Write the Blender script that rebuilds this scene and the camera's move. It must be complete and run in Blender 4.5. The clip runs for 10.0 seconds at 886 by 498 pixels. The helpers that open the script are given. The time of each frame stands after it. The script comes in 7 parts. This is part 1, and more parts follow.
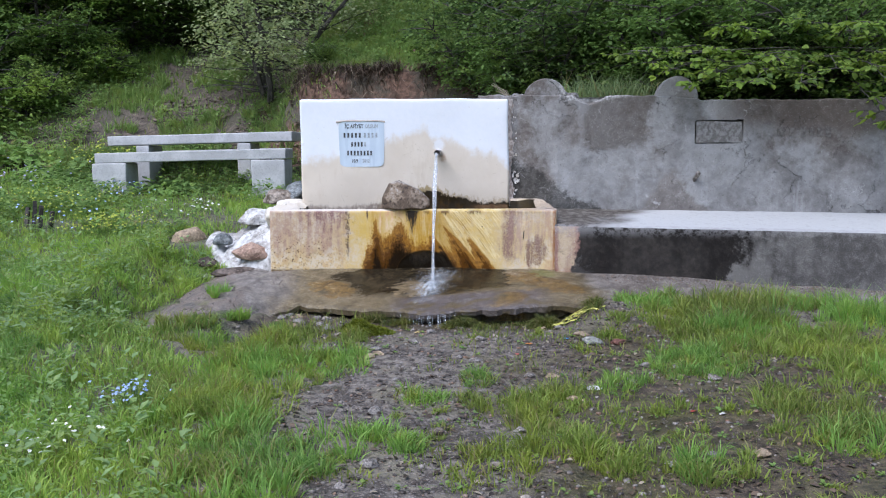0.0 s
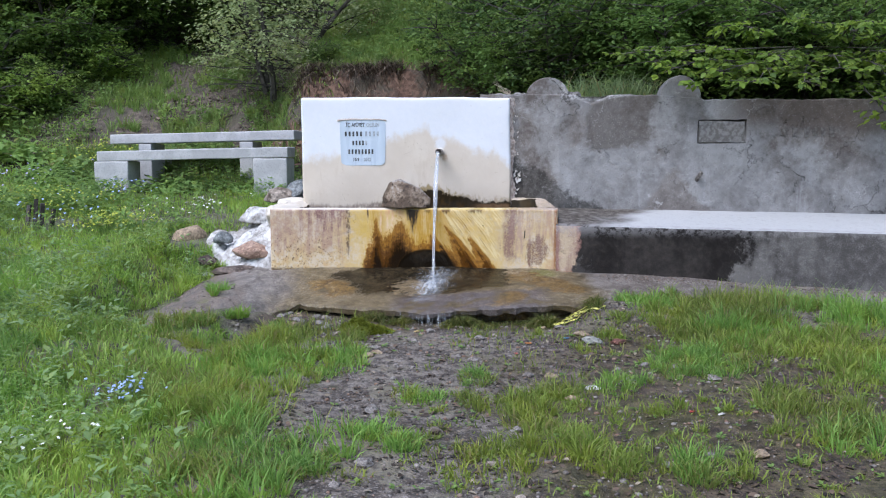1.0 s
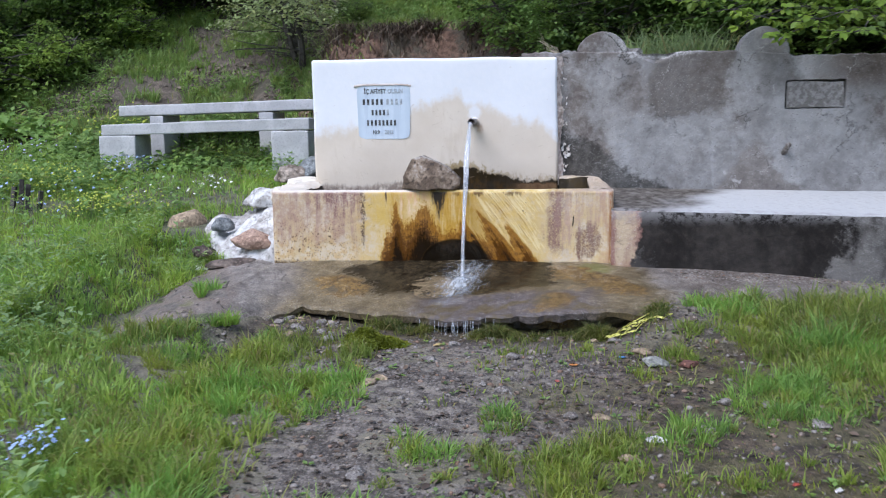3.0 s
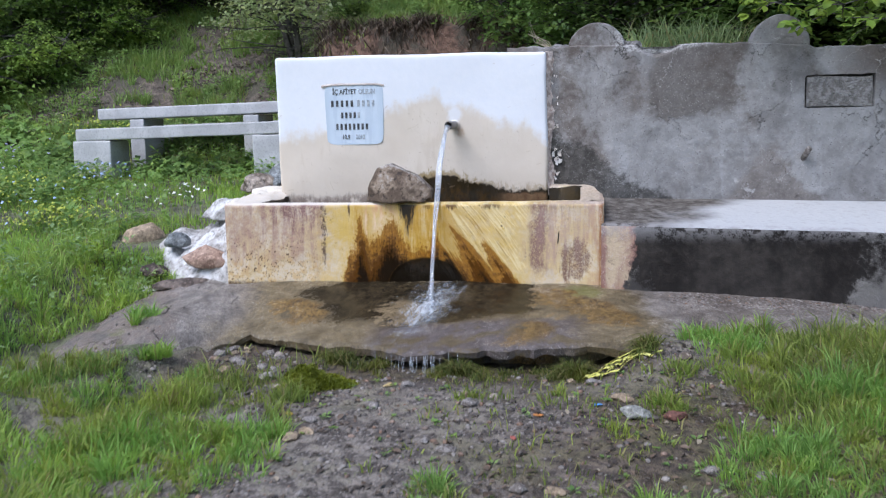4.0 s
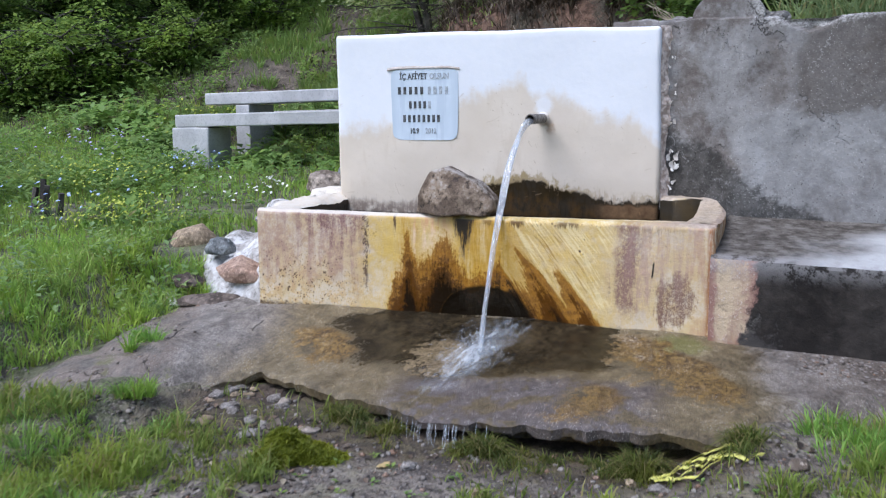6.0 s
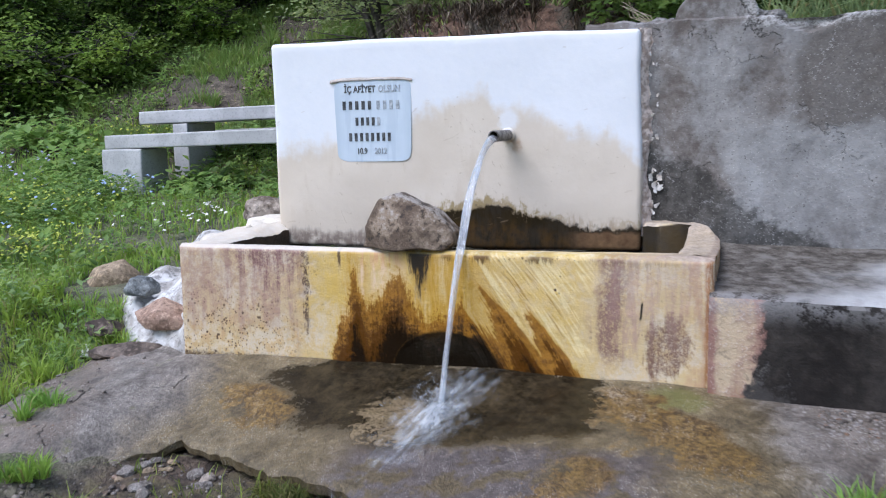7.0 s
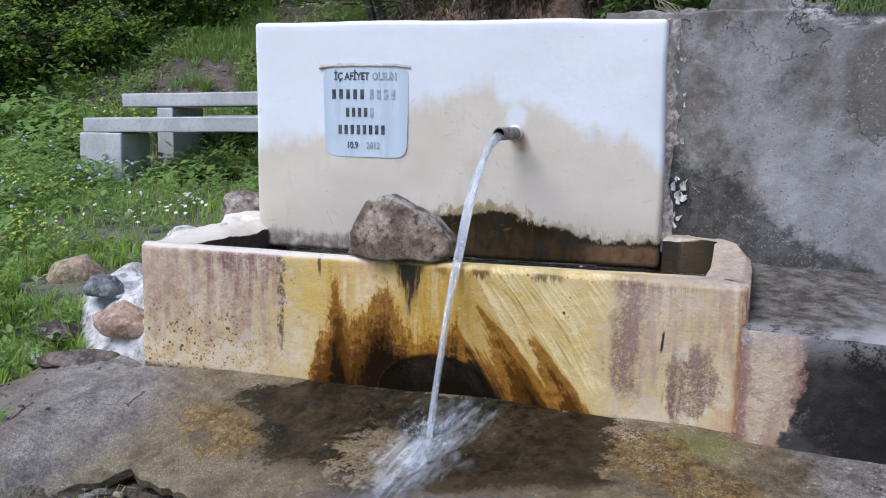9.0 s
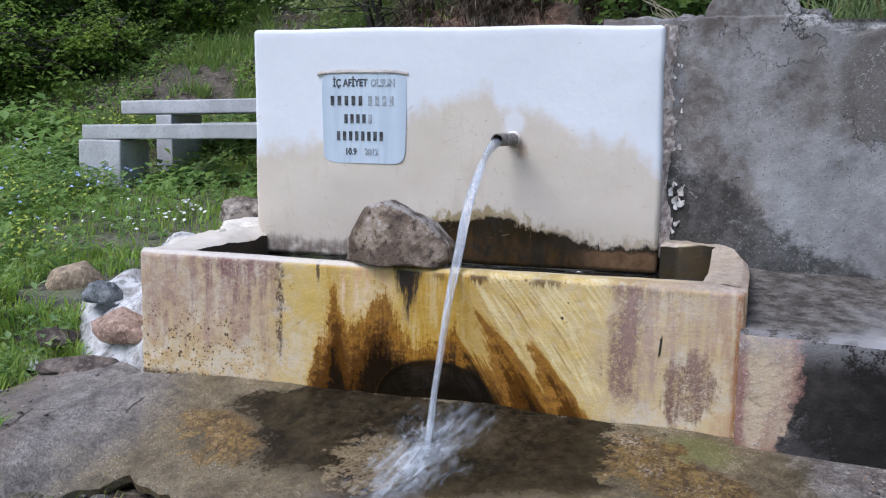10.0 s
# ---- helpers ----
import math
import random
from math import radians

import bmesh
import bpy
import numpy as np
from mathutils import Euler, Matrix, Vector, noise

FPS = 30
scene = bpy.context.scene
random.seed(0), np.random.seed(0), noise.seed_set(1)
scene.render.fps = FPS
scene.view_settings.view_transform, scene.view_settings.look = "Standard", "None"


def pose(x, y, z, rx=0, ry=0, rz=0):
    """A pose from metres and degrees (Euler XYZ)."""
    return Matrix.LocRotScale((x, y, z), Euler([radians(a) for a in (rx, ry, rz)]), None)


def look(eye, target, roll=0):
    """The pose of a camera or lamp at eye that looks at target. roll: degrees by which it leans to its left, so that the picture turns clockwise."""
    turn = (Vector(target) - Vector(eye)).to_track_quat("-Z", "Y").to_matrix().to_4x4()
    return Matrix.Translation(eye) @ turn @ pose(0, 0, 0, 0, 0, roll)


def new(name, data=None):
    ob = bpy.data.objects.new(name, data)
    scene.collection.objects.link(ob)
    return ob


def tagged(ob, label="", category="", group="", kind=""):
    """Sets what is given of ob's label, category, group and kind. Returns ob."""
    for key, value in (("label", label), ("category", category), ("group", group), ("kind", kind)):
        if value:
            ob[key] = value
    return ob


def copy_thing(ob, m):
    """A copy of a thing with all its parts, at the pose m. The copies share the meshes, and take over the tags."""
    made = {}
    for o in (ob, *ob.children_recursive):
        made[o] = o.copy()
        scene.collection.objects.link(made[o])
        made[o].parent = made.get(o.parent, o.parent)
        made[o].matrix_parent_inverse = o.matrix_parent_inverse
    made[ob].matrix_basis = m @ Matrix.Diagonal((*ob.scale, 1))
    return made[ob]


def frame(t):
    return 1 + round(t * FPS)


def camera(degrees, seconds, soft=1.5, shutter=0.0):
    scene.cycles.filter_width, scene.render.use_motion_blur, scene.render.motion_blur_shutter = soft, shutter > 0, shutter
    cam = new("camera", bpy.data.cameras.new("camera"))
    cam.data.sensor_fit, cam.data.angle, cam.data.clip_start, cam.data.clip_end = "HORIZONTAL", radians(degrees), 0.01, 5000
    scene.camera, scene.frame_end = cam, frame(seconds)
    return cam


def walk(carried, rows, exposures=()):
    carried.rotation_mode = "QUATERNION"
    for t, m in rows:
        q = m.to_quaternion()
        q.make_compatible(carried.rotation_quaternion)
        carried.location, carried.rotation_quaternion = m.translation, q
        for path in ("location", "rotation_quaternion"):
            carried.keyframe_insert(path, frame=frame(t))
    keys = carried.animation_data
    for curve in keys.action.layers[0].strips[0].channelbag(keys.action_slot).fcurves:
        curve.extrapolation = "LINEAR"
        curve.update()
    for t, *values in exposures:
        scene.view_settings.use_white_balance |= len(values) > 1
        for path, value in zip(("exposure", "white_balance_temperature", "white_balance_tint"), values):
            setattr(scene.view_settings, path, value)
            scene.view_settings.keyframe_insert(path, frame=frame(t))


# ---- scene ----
cam = camera(51.4, 10.0, soft=1.1, shutter=0.5)
PATH = [
    (0, (1.93, -7.454, 0.98), (1.798, -5.47, 0.766), -0.4),
    (0.5, (1.944, -7.447, 0.976), (1.807, -5.462, 0.771), -0.1),
    (1, (1.964, -7.427, 0.966), (1.821, -5.443, 0.753), -0.2),
    (1.5, (1.969, -7.326, 0.96), (1.824, -5.345, 0.727), -0.8),
    (2, (1.942, -6.993, 0.988), (1.801, -5.013, 0.744), -1.1),
    (2.5, (1.951, -6.636, 0.992), (1.805, -4.657, 0.748), -1.7),
    (2.7, (1.982, -6.46, 0.98), (1.782, -4.487, 0.722), -1.5),
    (3.8, (2.325, -5.562, 0.988), (1.993, -3.612, 0.694), -0.6),
    (4, (2.381, -5.422, 1.001), (2.027, -3.473, 0.72), -1.2),
    (4.5, (2.57, -5.142, 1.029), (2.06, -3.227, 0.759), -0.5),
    (5, (2.723, -4.787, 1.011), (2.12, -2.91, 0.675), -0.0),
    (5.2, (2.744, -4.631, 1.005), (2.102, -2.768, 0.663), -0.4),
    (6.3, (2.753, -3.948, 1.033), (1.998, -2.12, 0.74), -0.4),
    (6.5, (2.717, -3.831, 1.023), (1.992, -1.99, 0.734), 0.1),
    (7, (2.55, -3.505, 1.03), (1.879, -1.641, 0.754), -1.3),
    (7.5, (2.404, -3.298, 1.023), (1.741, -1.433, 0.741), 1.1),
    (8, (2.381, -3.118, 1.025), (1.722, -1.254, 0.724), 1.9),
    (8.5, (2.397, -3.068, 1.022), (1.729, -1.204, 0.736), 0.6),
    (9, (2.402, -3.063, 1.028), (1.737, -1.2, 0.74), 0.8),
    (9.5, (2.401, -3.07, 1.026), (1.736, -1.206, 0.738), 0.8),
    (10, (2.407, -3.07, 1.026), (1.743, -1.203, 0.752), 0.7),
]
walk(cam, [(t, look(eye, target, roll)) for t, eye, target, roll in PATH], [(0, 0.68, 6280, 12), (4, 0.65, 6280, 12), (7, 0.62, 6280, 12), (9, 0.50, 6280, 12), (10, 0.42, 6280, 12)])

# ---- world and light: an overcast spring day in a wooded clearing ----
world = bpy.data.worlds.new("sky")
scene.world = world
world.use_nodes = True
wt = world.node_tree
sky = wt.nodes.new("ShaderNodeTexSky")
sky.sky_type = "NISHITA"
sky.sun_disc = False
SUN_UP, SUN_ROUND = 57.0, 215.0
sky.sun_elevation, sky.sun_rotation = radians(SUN_UP), radians(SUN_ROUND)
sky.dust_density = 1.5
wt.links.new(sky.outputs[0], wt.nodes["Background"].inputs[0])
wt.nodes["Background"].inputs[1].default_value = 0.13
sun = new("sun", bpy.data.lights.new("sun", "SUN"))
sun.data.energy, sun.data.angle, sun.data.color = 2.5, radians(40), (0.86, 0.895, 1.0)
a, e = radians(SUN_ROUND), radians(SUN_UP)
sun.matrix_world = look((0, 0, 0), (-math.sin(a) * math.cos(e), -math.cos(a) * math.cos(e), -math.sin(e)))


# ---- shader arithmetic: sockets that can be added, multiplied and mixed ----
class Sock:
    def __init__(self, sh, out):
        self.sh, self.out = sh, out

    def __add__(self, o):
        return self.sh.math("ADD", self, o)

    def __sub__(self, o):
        return self.sh.math("SUBTRACT", self, o)

    def __rsub__(self, o):
        return self.sh.math("SUBTRACT", o, self)

    def __mul__(self, o):
        return self.sh.math("MULTIPLY", self, o)

    def __radd__(self, o):
        return self.sh.math("ADD", self, o)

    def __rmul__(self, o):
        return self.sh.math("MULTIPLY", self, o)


class Shade:
    """A node material that is written as a sum."""

    def __init__(self, name):
        self.mat = bpy.data.materials.new(name)
        self.mat.use_nodes = True
        self.nt = self.mat.node_tree
        self.bsdf = self.nt.nodes["Principled BSDF"]
        self.geo = self.nt.nodes.new("ShaderNodeNewGeometry")
        self.pos = Sock(self, self.geo.outputs["Position"])
        sep = self.nt.nodes.new("ShaderNodeSeparateXYZ")
        self.nt.links.new(self.geo.outputs["Position"], sep.inputs[0])
        self.x, self.y, self.z = (Sock(self, sep.outputs[n]) for n in range(3))
        nsep = self.nt.nodes.new("ShaderNodeSeparateXYZ")
        self.nt.links.new(self.geo.outputs["Normal"], nsep.inputs[0])
        self.nz = Sock(self, nsep.outputs[2])
        self.island = Sock(self, self.geo.outputs["Random Per Island"])
        # position turned off the axes, so that no grain runs along a wall
        rot = self.nt.nodes.new("ShaderNodeVectorRotate")
        rot.rotation_type = "EULER_XYZ"
        rot.inputs["Rotation"].default_value = (0.61, 0.83, 0.47)
        self.nt.links.new(self.geo.outputs["Position"], rot.inputs["Vector"])
        self.oblique = Sock(self, rot.outputs[0])

    def put(self, socket, v):
        if isinstance(v, Sock):
            self.nt.links.new(v.out, socket)
        elif isinstance(v, tuple) and len(v) == 3 and socket.type == "RGBA":
            socket.default_value = (*v, 1)
        else:
            socket.default_value = v

    def math(self, op, a, b=0.0, c=0.0, clamp=False):
        n = self.nt.nodes.new("ShaderNodeMath")
        n.operation, n.use_clamp = op, clamp
        self.put(n.inputs[0], a), self.put(n.inputs[1], b), self.put(n.inputs[2], c)
        return Sock(self, n.outputs[0])

    def stretch(self, sx, sy, sz, off=(0, 0, 0)):
        n = self.nt.nodes.new("ShaderNodeVectorMath")
        n.operation = "MULTIPLY_ADD"
        self.put(n.inputs[0], self.pos)
        n.inputs[1].default_value, n.inputs[2].default_value = (sx, sy, sz), off
        return Sock(self, n.outputs[0])

    def vec(self, a, b, c):
        n = self.nt.nodes.new("ShaderNodeCombineXYZ")
        for s, v in zip(n.inputs, (a, b, c)):
            self.put(s, v)
        return Sock(self, n.outputs[0])

    def noise(self, scale, detail=4.0, rough=0.55, vec=None, warp=0.0):
        n = self.nt.nodes.new("ShaderNodeTexNoise")
        self.put(n.inputs["Vector"], vec or self.oblique)
        n.inputs["Scale"].default_value, n.inputs["Detail"].default_value = scale, detail
        n.inputs["Roughness"].default_value, n.inputs["Distortion"].default_value = rough, warp
        # spread to fill 0 to 1
        return self.math("MULTIPLY_ADD", Sock(self, n.outputs[0]), 1.8, -0.4, True)

    def cells(self, scale, feature="F1", vec=None, out=0):
        n = self.nt.nodes.new("ShaderNodeTexVoronoi")
        n.feature = feature
        self.put(n.inputs["Vector"], vec or self.oblique)
        n.inputs["Scale"].default_value = scale
        return Sock(self, n.outputs[out])

    def step(self, v, lo, hi):
        """0 below lo, 1 above hi (or the other way round), smooth between."""
        n = self.nt.nodes.new("ShaderNodeMapRange")
        n.interpolation_type = "SMOOTHSTEP"
        flip = lo > hi
        self.put(n.inputs[0], v)
        n.inputs[1].default_value, n.inputs[2].default_value = min(lo, hi), max(lo, hi)
        n.inputs[3].default_value, n.inputs[4].default_value = (1.0, 0.0) if flip else (0.0, 1.0)
        return Sock(self, n.outputs[0])

    def band(self, v, lo, hi, soft):
        return self.step(v, lo - soft, lo + soft) * self.step(v, hi + soft, hi - soft)

    def outline(self, v, *knots):
        """A height that runs straight from knot to knot (v, height) and stays level past the ends."""
        total = Sock(self, self.math("ADD", knots[0][1], 0.0).out)
        for (a, ha), (b, hb) in zip(knots, knots[1:]):
            n = self.nt.nodes.new("ShaderNodeMapRange")
            self.put(n.inputs[0], v)
            n.inputs[1].default_value, n.inputs[2].default_value = a, b
            n.inputs[3].default_value, n.inputs[4].default_value = 0.0, hb - ha
            total = total + Sock(self, n.outputs[0])
        return total

    def patch(self, u, v, cu, cv, ru, rv, turn=0.0):
        """1 at the middle of an ellipse, 0 at its edge, less outside."""
        c, k = math.cos(radians(turn)), math.sin(radians(turn))
        a = ((u - cu) * c + (v - cv) * k) * (1.0 / ru)
        b = ((v - cv) * c - (u - cu) * k) * (1.0 / rv)
        return 1.0 - self.math("SQRT", a * a + b * b)

    def mix(self, fac, a, b):
        n = self.nt.nodes.new("ShaderNodeMix")
        n.data_type, n.clamp_factor = "RGBA", True
        self.put(n.inputs[0], fac), self.put(n.inputs[6], a), self.put(n.inputs[7], b)
        return Sock(self, n.outputs[2])

    def random(self):
        return Sock(self, self.nt.nodes.new("ShaderNodeObjectInfo").outputs["Random"])

    def done(self, color, rough=0.8, bump=None, depth=0.01, strength=1.0, metal=0.0, spec=0.5):
        self.put(self.bsdf.inputs["Base Color"], color)
        self.put(self.bsdf.inputs["Roughness"], rough)
        self.put(self.bsdf.inputs["Metallic"], metal)
        self.put(self.bsdf.inputs["Specular IOR Level"], spec)
        if bump is not None:
            n = self.nt.nodes.new("ShaderNodeBump")
            n.inputs["Strength"].default_value, n.inputs["Distance"].default_value = strength, depth
            self.put(n.inputs["Height"], bump)
            self.nt.links.new(n.outputs[0], self.bsdf.inputs["Normal"])
        return self.mat


def plain(name, c1, c2, scale, rough=0.8, depth=0.004, fine=60.0):
    s = Shade(name)
    n = s.noise(scale, 5)
    f = s.noise(fine, 3)
    col = s.mix(s.step(n, 0.35, 0.65), c1, c2)
    col = s.mix(s.step(f, 0.55, 0.75) * 0.35, col, tuple(v * 0.55 for v in c1))
    return s.done(col, rough, n * 0.5 + f * 0.5, depth)


def soil_material():
    """Wet earth and gravel in the clearing, leaf litter and reddish soil on the slope."""
    s = Shade("earth")
    n, f, g = s.noise(1.7, 5), s.noise(14, 5, 0.6), s.noise(90, 3, 0.6)
    mud = s.mix(s.step(f + (n - 0.5) * 0.5, 0.3, 0.7), (0.062, 0.050, 0.041), (0.215, 0.185, 0.156))
    peb = s.math("MULTIPLY", s.step(s.cells(55.0), 0.50, 0.25), s.step(g, 0.40, 0.55))
    mud = s.mix(peb * 0.7, mud, s.mix(s.noise(33, 2), (0.36, 0.33, 0.31), (0.16, 0.12, 0.10)))
    bit = s.step(s.cells(31.0), 0.22, 0.14) * s.step(s.noise(8, 3), 0.5, 0.62)
    mud = s.mix(bit * 0.85, mud, (0.026, 0.019, 0.014))
    brown = s.step(s.x + (n - 0.5) * 1.2, 1.7, 2.5) * s.step(s.y, -1.1, -1.5)
    mud = s.mix(brown * 0.92, mud, s.mix(s.step(f * 0.7 + g * 0.4, 0.3, 0.85), (0.020, 0.013, 0.008), (0.125, 0.086, 0.058)))
    # wet mud along the lip, with the shade under it put into the brown
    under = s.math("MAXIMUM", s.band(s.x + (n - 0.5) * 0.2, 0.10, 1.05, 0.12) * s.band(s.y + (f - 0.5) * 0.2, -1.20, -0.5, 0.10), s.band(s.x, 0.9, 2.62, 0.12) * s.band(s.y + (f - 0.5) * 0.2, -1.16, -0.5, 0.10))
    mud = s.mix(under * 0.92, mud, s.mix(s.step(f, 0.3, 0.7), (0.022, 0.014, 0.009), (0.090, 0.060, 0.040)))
    moss = s.step(n + f * 0.5 + s.step(s.x, 1.8, 3.2) * 0.16, 0.72, 0.95)
    mud = s.mix(moss * 0.35, mud, s.mix(f, (0.060, 0.062, 0.020), (0.110, 0.108, 0.032)))
    turf = s.step(s.x + n * 0.8 - s.y * 0.12, 0.75, 0.25) * s.step(f, 0.25, 0.5)
    mud = s.mix(turf * 0.5, mud, (0.085, 0.115, 0.032))
    red = s.mix(s.step(f, 0.3, 0.7), (0.075, 0.040, 0.026), (0.185, 0.108, 0.074))
    red = s.mix(s.step(s.x, 1.4, 1.8) * s.step(s.y, 4.2, 3.4), red, s.mix(f, (0.030, 0.027, 0.018), (0.075, 0.066, 0.044)))
    litter = s.mix(s.step(f * 0.6 + g * 0.5, 0.35, 0.8), (0.040, 0.030, 0.022), (0.175, 0.140, 0.112))
    red = s.mix(s.step(s.x + (n - 0.5) * 1.0, -1.2, -1.8), red, litter)
    slope = s.mix(s.step(n + g * 0.3, 0.62, 0.82), red, (0.080, 0.070, 0.050))
    col = s.mix(s.step(s.z + n * 0.4, 0.75, 1.0), mud, slope)
    wet = s.step(s.noise(1.1, 3), 0.38, 0.6) * s.step(s.z, 0.3, 0.0)
    return s.done(col, s.math("SUBTRACT", 0.85, wet * 0.55), f * 0.5 + g * 0.3 + s.cells(55.0) * 0.3, 0.02)


def trough_material():
    """Cream paint over concrete, stained yellow and rust by the mineral water, with purple bleeding at the ends."""
    s = Shade("stained_cream_paint")
    x, z = s.x, s.z
    front = s.step(s.y, 0.075, 0.055)
    lean = x + z * 0.50 + z * z * 0.35
    streak = s.noise(1.0, 5, 0.65, s.stretch(26, 26, 2.6), 0.5)
    fine = s.noise(1.0, 4, 0.65, s.stretch(80, 80, 13), 0.5)
    slant = s.noise(1.0, 5, 0.65, s.vec(lean * 30.0, 0.0, z * 4.0), 0.4)
    thread = s.noise(1.0, 4, 0.65, s.vec(lean * 75.0, 0.0, z * 9.0), 0.4)
    blot, grain, mottle, curd = s.noise(5.5, 5), s.noise(150, 3, 0.7), s.noise(24, 6, 0.75), s.noise(70, 4, 0.75)
    wob = (blot - 0.5) * 0.16 + (mottle - 0.5) * 0.06

    def most(*some):
        top = some[0]
        for o in some[1:]:
            top = s.math("MAXIMUM", top, o)
        return top

    # cream, yellowing downwards in blotches
    col = s.mix(s.step(blot + (mottle - 0.5) * 0.6, 0.3, 0.7), (0.61, 0.510, 0.375), (0.58, 0.445, 0.245))
    col = s.mix(s.step(mottle + fine * 0.4, 0.60, 0.85) * 0.45, col, (0.62, 0.450, 0.225))
    col = s.mix(s.step(curd, 0.66, 0.80) * 0.35, col, (0.70, 0.63, 0.52))
    # yellow wash
    right = s.step(x, 1.36, 1.46)
    run = s.mix(right, streak, slant)
    thin_run = s.mix(right, fine, thread)
    yel = s.band(x + wob, 0.70, 1.90, 0.09) * front
    col = s.mix(yel * (s.step(run * 0.7 + mottle * 0.5 + thin_run * 0.3, 0.35, 1.05) * 0.6 + 0.32), col, (0.60, 0.400, 0.105))
    col = s.mix(s.band(x + wob, 0.67, 0.84, 0.03) * s.step(z + wob, 0.20, 0.30) * front * 0.55, col, (0.585, 0.390, 0.090))
    gold = most(s.band(x + wob * 0.5, 1.16, 1.50, 0.07), s.band(x + wob * 0.4, 0.84, 0.97, 0.03) * s.step(z, 0.20, 0.36) * 0.8)
    col = s.mix(gold * front * (s.step(run * 0.7 + thin_run * 0.6, 0.30, 0.95) * 0.8 + 0.15), col, (0.43, 0.235, 0.024))
    # slanting wipes: cream and olive
    field = s.band(x + wob * 0.5, 1.44, 1.90, 0.05) * s.step(z, 0.02, 0.12) * front
    col = s.mix(field * s.step(thread * 0.5 + slant * 0.7, 0.58, 0.74) * 0.85, col, (0.72, 0.585, 0.320))
    col = s.mix(field * s.step(x, 1.86, 1.72) * s.step(thread * 0.5 + slant * 0.7, 0.52, 0.34) * 0.85, col, (0.295, 0.160, 0.016))
    # pink and mauve bleeding over the left third
    pinkx = s.step(x + wob * 0.9, 0.70, 0.60)
    pink = pinkx * s.step(z + blot * 0.34 + (streak - 0.5) * 0.24, 0.20, 0.50) * front
    col = s.mix(pink * (s.step(mottle * 0.6 + curd * 0.4 + streak * 0.5, 0.42, 1.0) * 0.62 + 0.14), col, (0.325, 0.190, 0.180))
    deep = s.band(x + wob * 0.6, 0.30, 0.64, 0.08) * s.step(z + (streak - 0.5) * 0.30 + (blot - 0.5) * 0.2, 0.34, 0.47) * front
    col = s.mix(deep * s.step(streak * 0.5 + curd * 0.7 + mottle * 0.2, 0.42, 0.95) * 0.85, col, (0.165, 0.070, 0.080))
    col = s.mix(pinkx * s.step(z, 0.10, 0.45) * s.step(curd * 0.7 + streak * 0.5, 0.78, 0.95) * front * 0.5, col, (0.150, 0.080, 0.075))
    col = s.mix(pinkx * s.step(z, 0.30, 0.08) * s.step(mottle, 0.45, 0.7) * front * 0.5, col, (0.50, 0.310, 0.130))
    # purple bleeding on the right
    purple = s.band(x + wob * 0.45, 1.930, 2.030, 0.026) * s.step(z + wob, 0.03, 0.16) * (s.step(blot, 0.2, 0.6) * 0.35 + 0.65) * front
    col = s.mix(purple * s.step(curd * 0.6 + streak * 0.5 + grain * 0.3, 0.28, 0.86) * 0.92, col, (0.165, 0.075, 0.078))
    near = s.band(x + wob * 0.7, 1.90, 2.10, 0.05) * s.step(z + streak * 0.2, 0.10, 0.3) * front
    col = s.mix(near * s.step(streak + curd * 0.4, 0.55, 0.95) * 0.5, col, (0.36, 0.220, 0.185))
    spot = s.patch(x, z, 2.185, 0.155, 0.105, 0.150, -10) + (mottle - 0.5) * 0.7 + (streak - 0.5) * 0.5
    col = s.mix(s.step(spot, 0.0, 0.35) * s.step(curd * 0.5 + streak * 0.4 + grain * 0.3, 0.30, 0.75) * front * 0.9, col, (0.150, 0.072, 0.056))
    veil = s.band(x + wob, 2.06, 2.36, 0.05) * s.step(z + blot * 0.25 + (streak - 0.5) * 0.2, 0.24, 0.50) * front
    col = s.mix(veil * (s.step(streak + curd * 0.4, 0.5, 1.05) * 0.55 + 0.15), col, (0.385, 0.245, 0.220))
    right_end = s.step(x + wob, 2.24, 2.36) * s.step(streak + mottle * 0.3, 0.45, 0.75) * front
    col = s.mix(right_end * 0.6, col, (0.44, 0.255, 0.175))
    col = s.mix(s.band(x, 2.325, 2.36, 0.008) * s.step(fine * 0.7 + mottle * 0.4, 0.35, 0.65) * 0.8, col, (0.34, 0.140, 0.050))
    # rust: a mound with two peaks on one side of the arched outlet, swept strokes on the other
    xs = x + (mottle - 0.5) * 0.035 + (blot - 0.5) * 0.04
    mound = s.outline(xs, (0.74, -0.14), (0.775, 0.08), (0.805, 0.21), (0.845, 0.26), (0.865, 0.36), (0.885, 0.44), (0.91, 0.35), (0.935, 0.275), (0.97, 0.29), (1.01, 0.33), (1.045, 0.41), (1.08, 0.42), (1.12, 0.35), (1.16, 0.285), (1.21, 0.225), (1.29, 0.235), (1.34, 0.29), (1.37, 0.31), (1.41, 0.25))
    ls = lean + (mottle - 0.5) * 0.03 + (blot - 0.5) * 0.03
    sweep = s.outline(ls, (1.36, 0.28), (1.43, 0.31), (1.47, 0.23), (1.51, 0.28), (1.545, 0.21), (1.59, 0.19), (1.63, 0.29), (1.665, 0.39), (1.70, 0.31), (1.72, 0.17), (1.75, 0.15), (1.785, 0.26), (1.81, 0.31), (1.835, 0.17), (1.86, 0.02), (1.90, -0.12))
    side = s.step(x, 1.36, 1.40)
    heat = s.mix(side, mound - z + (streak - 0.5) * 0.07 + (fine - 0.5) * 0.08 + (curd - 0.5) * 0.05, sweep - z + (slant - 0.5) * 0.14 + (thread - 0.5) * 0.13)
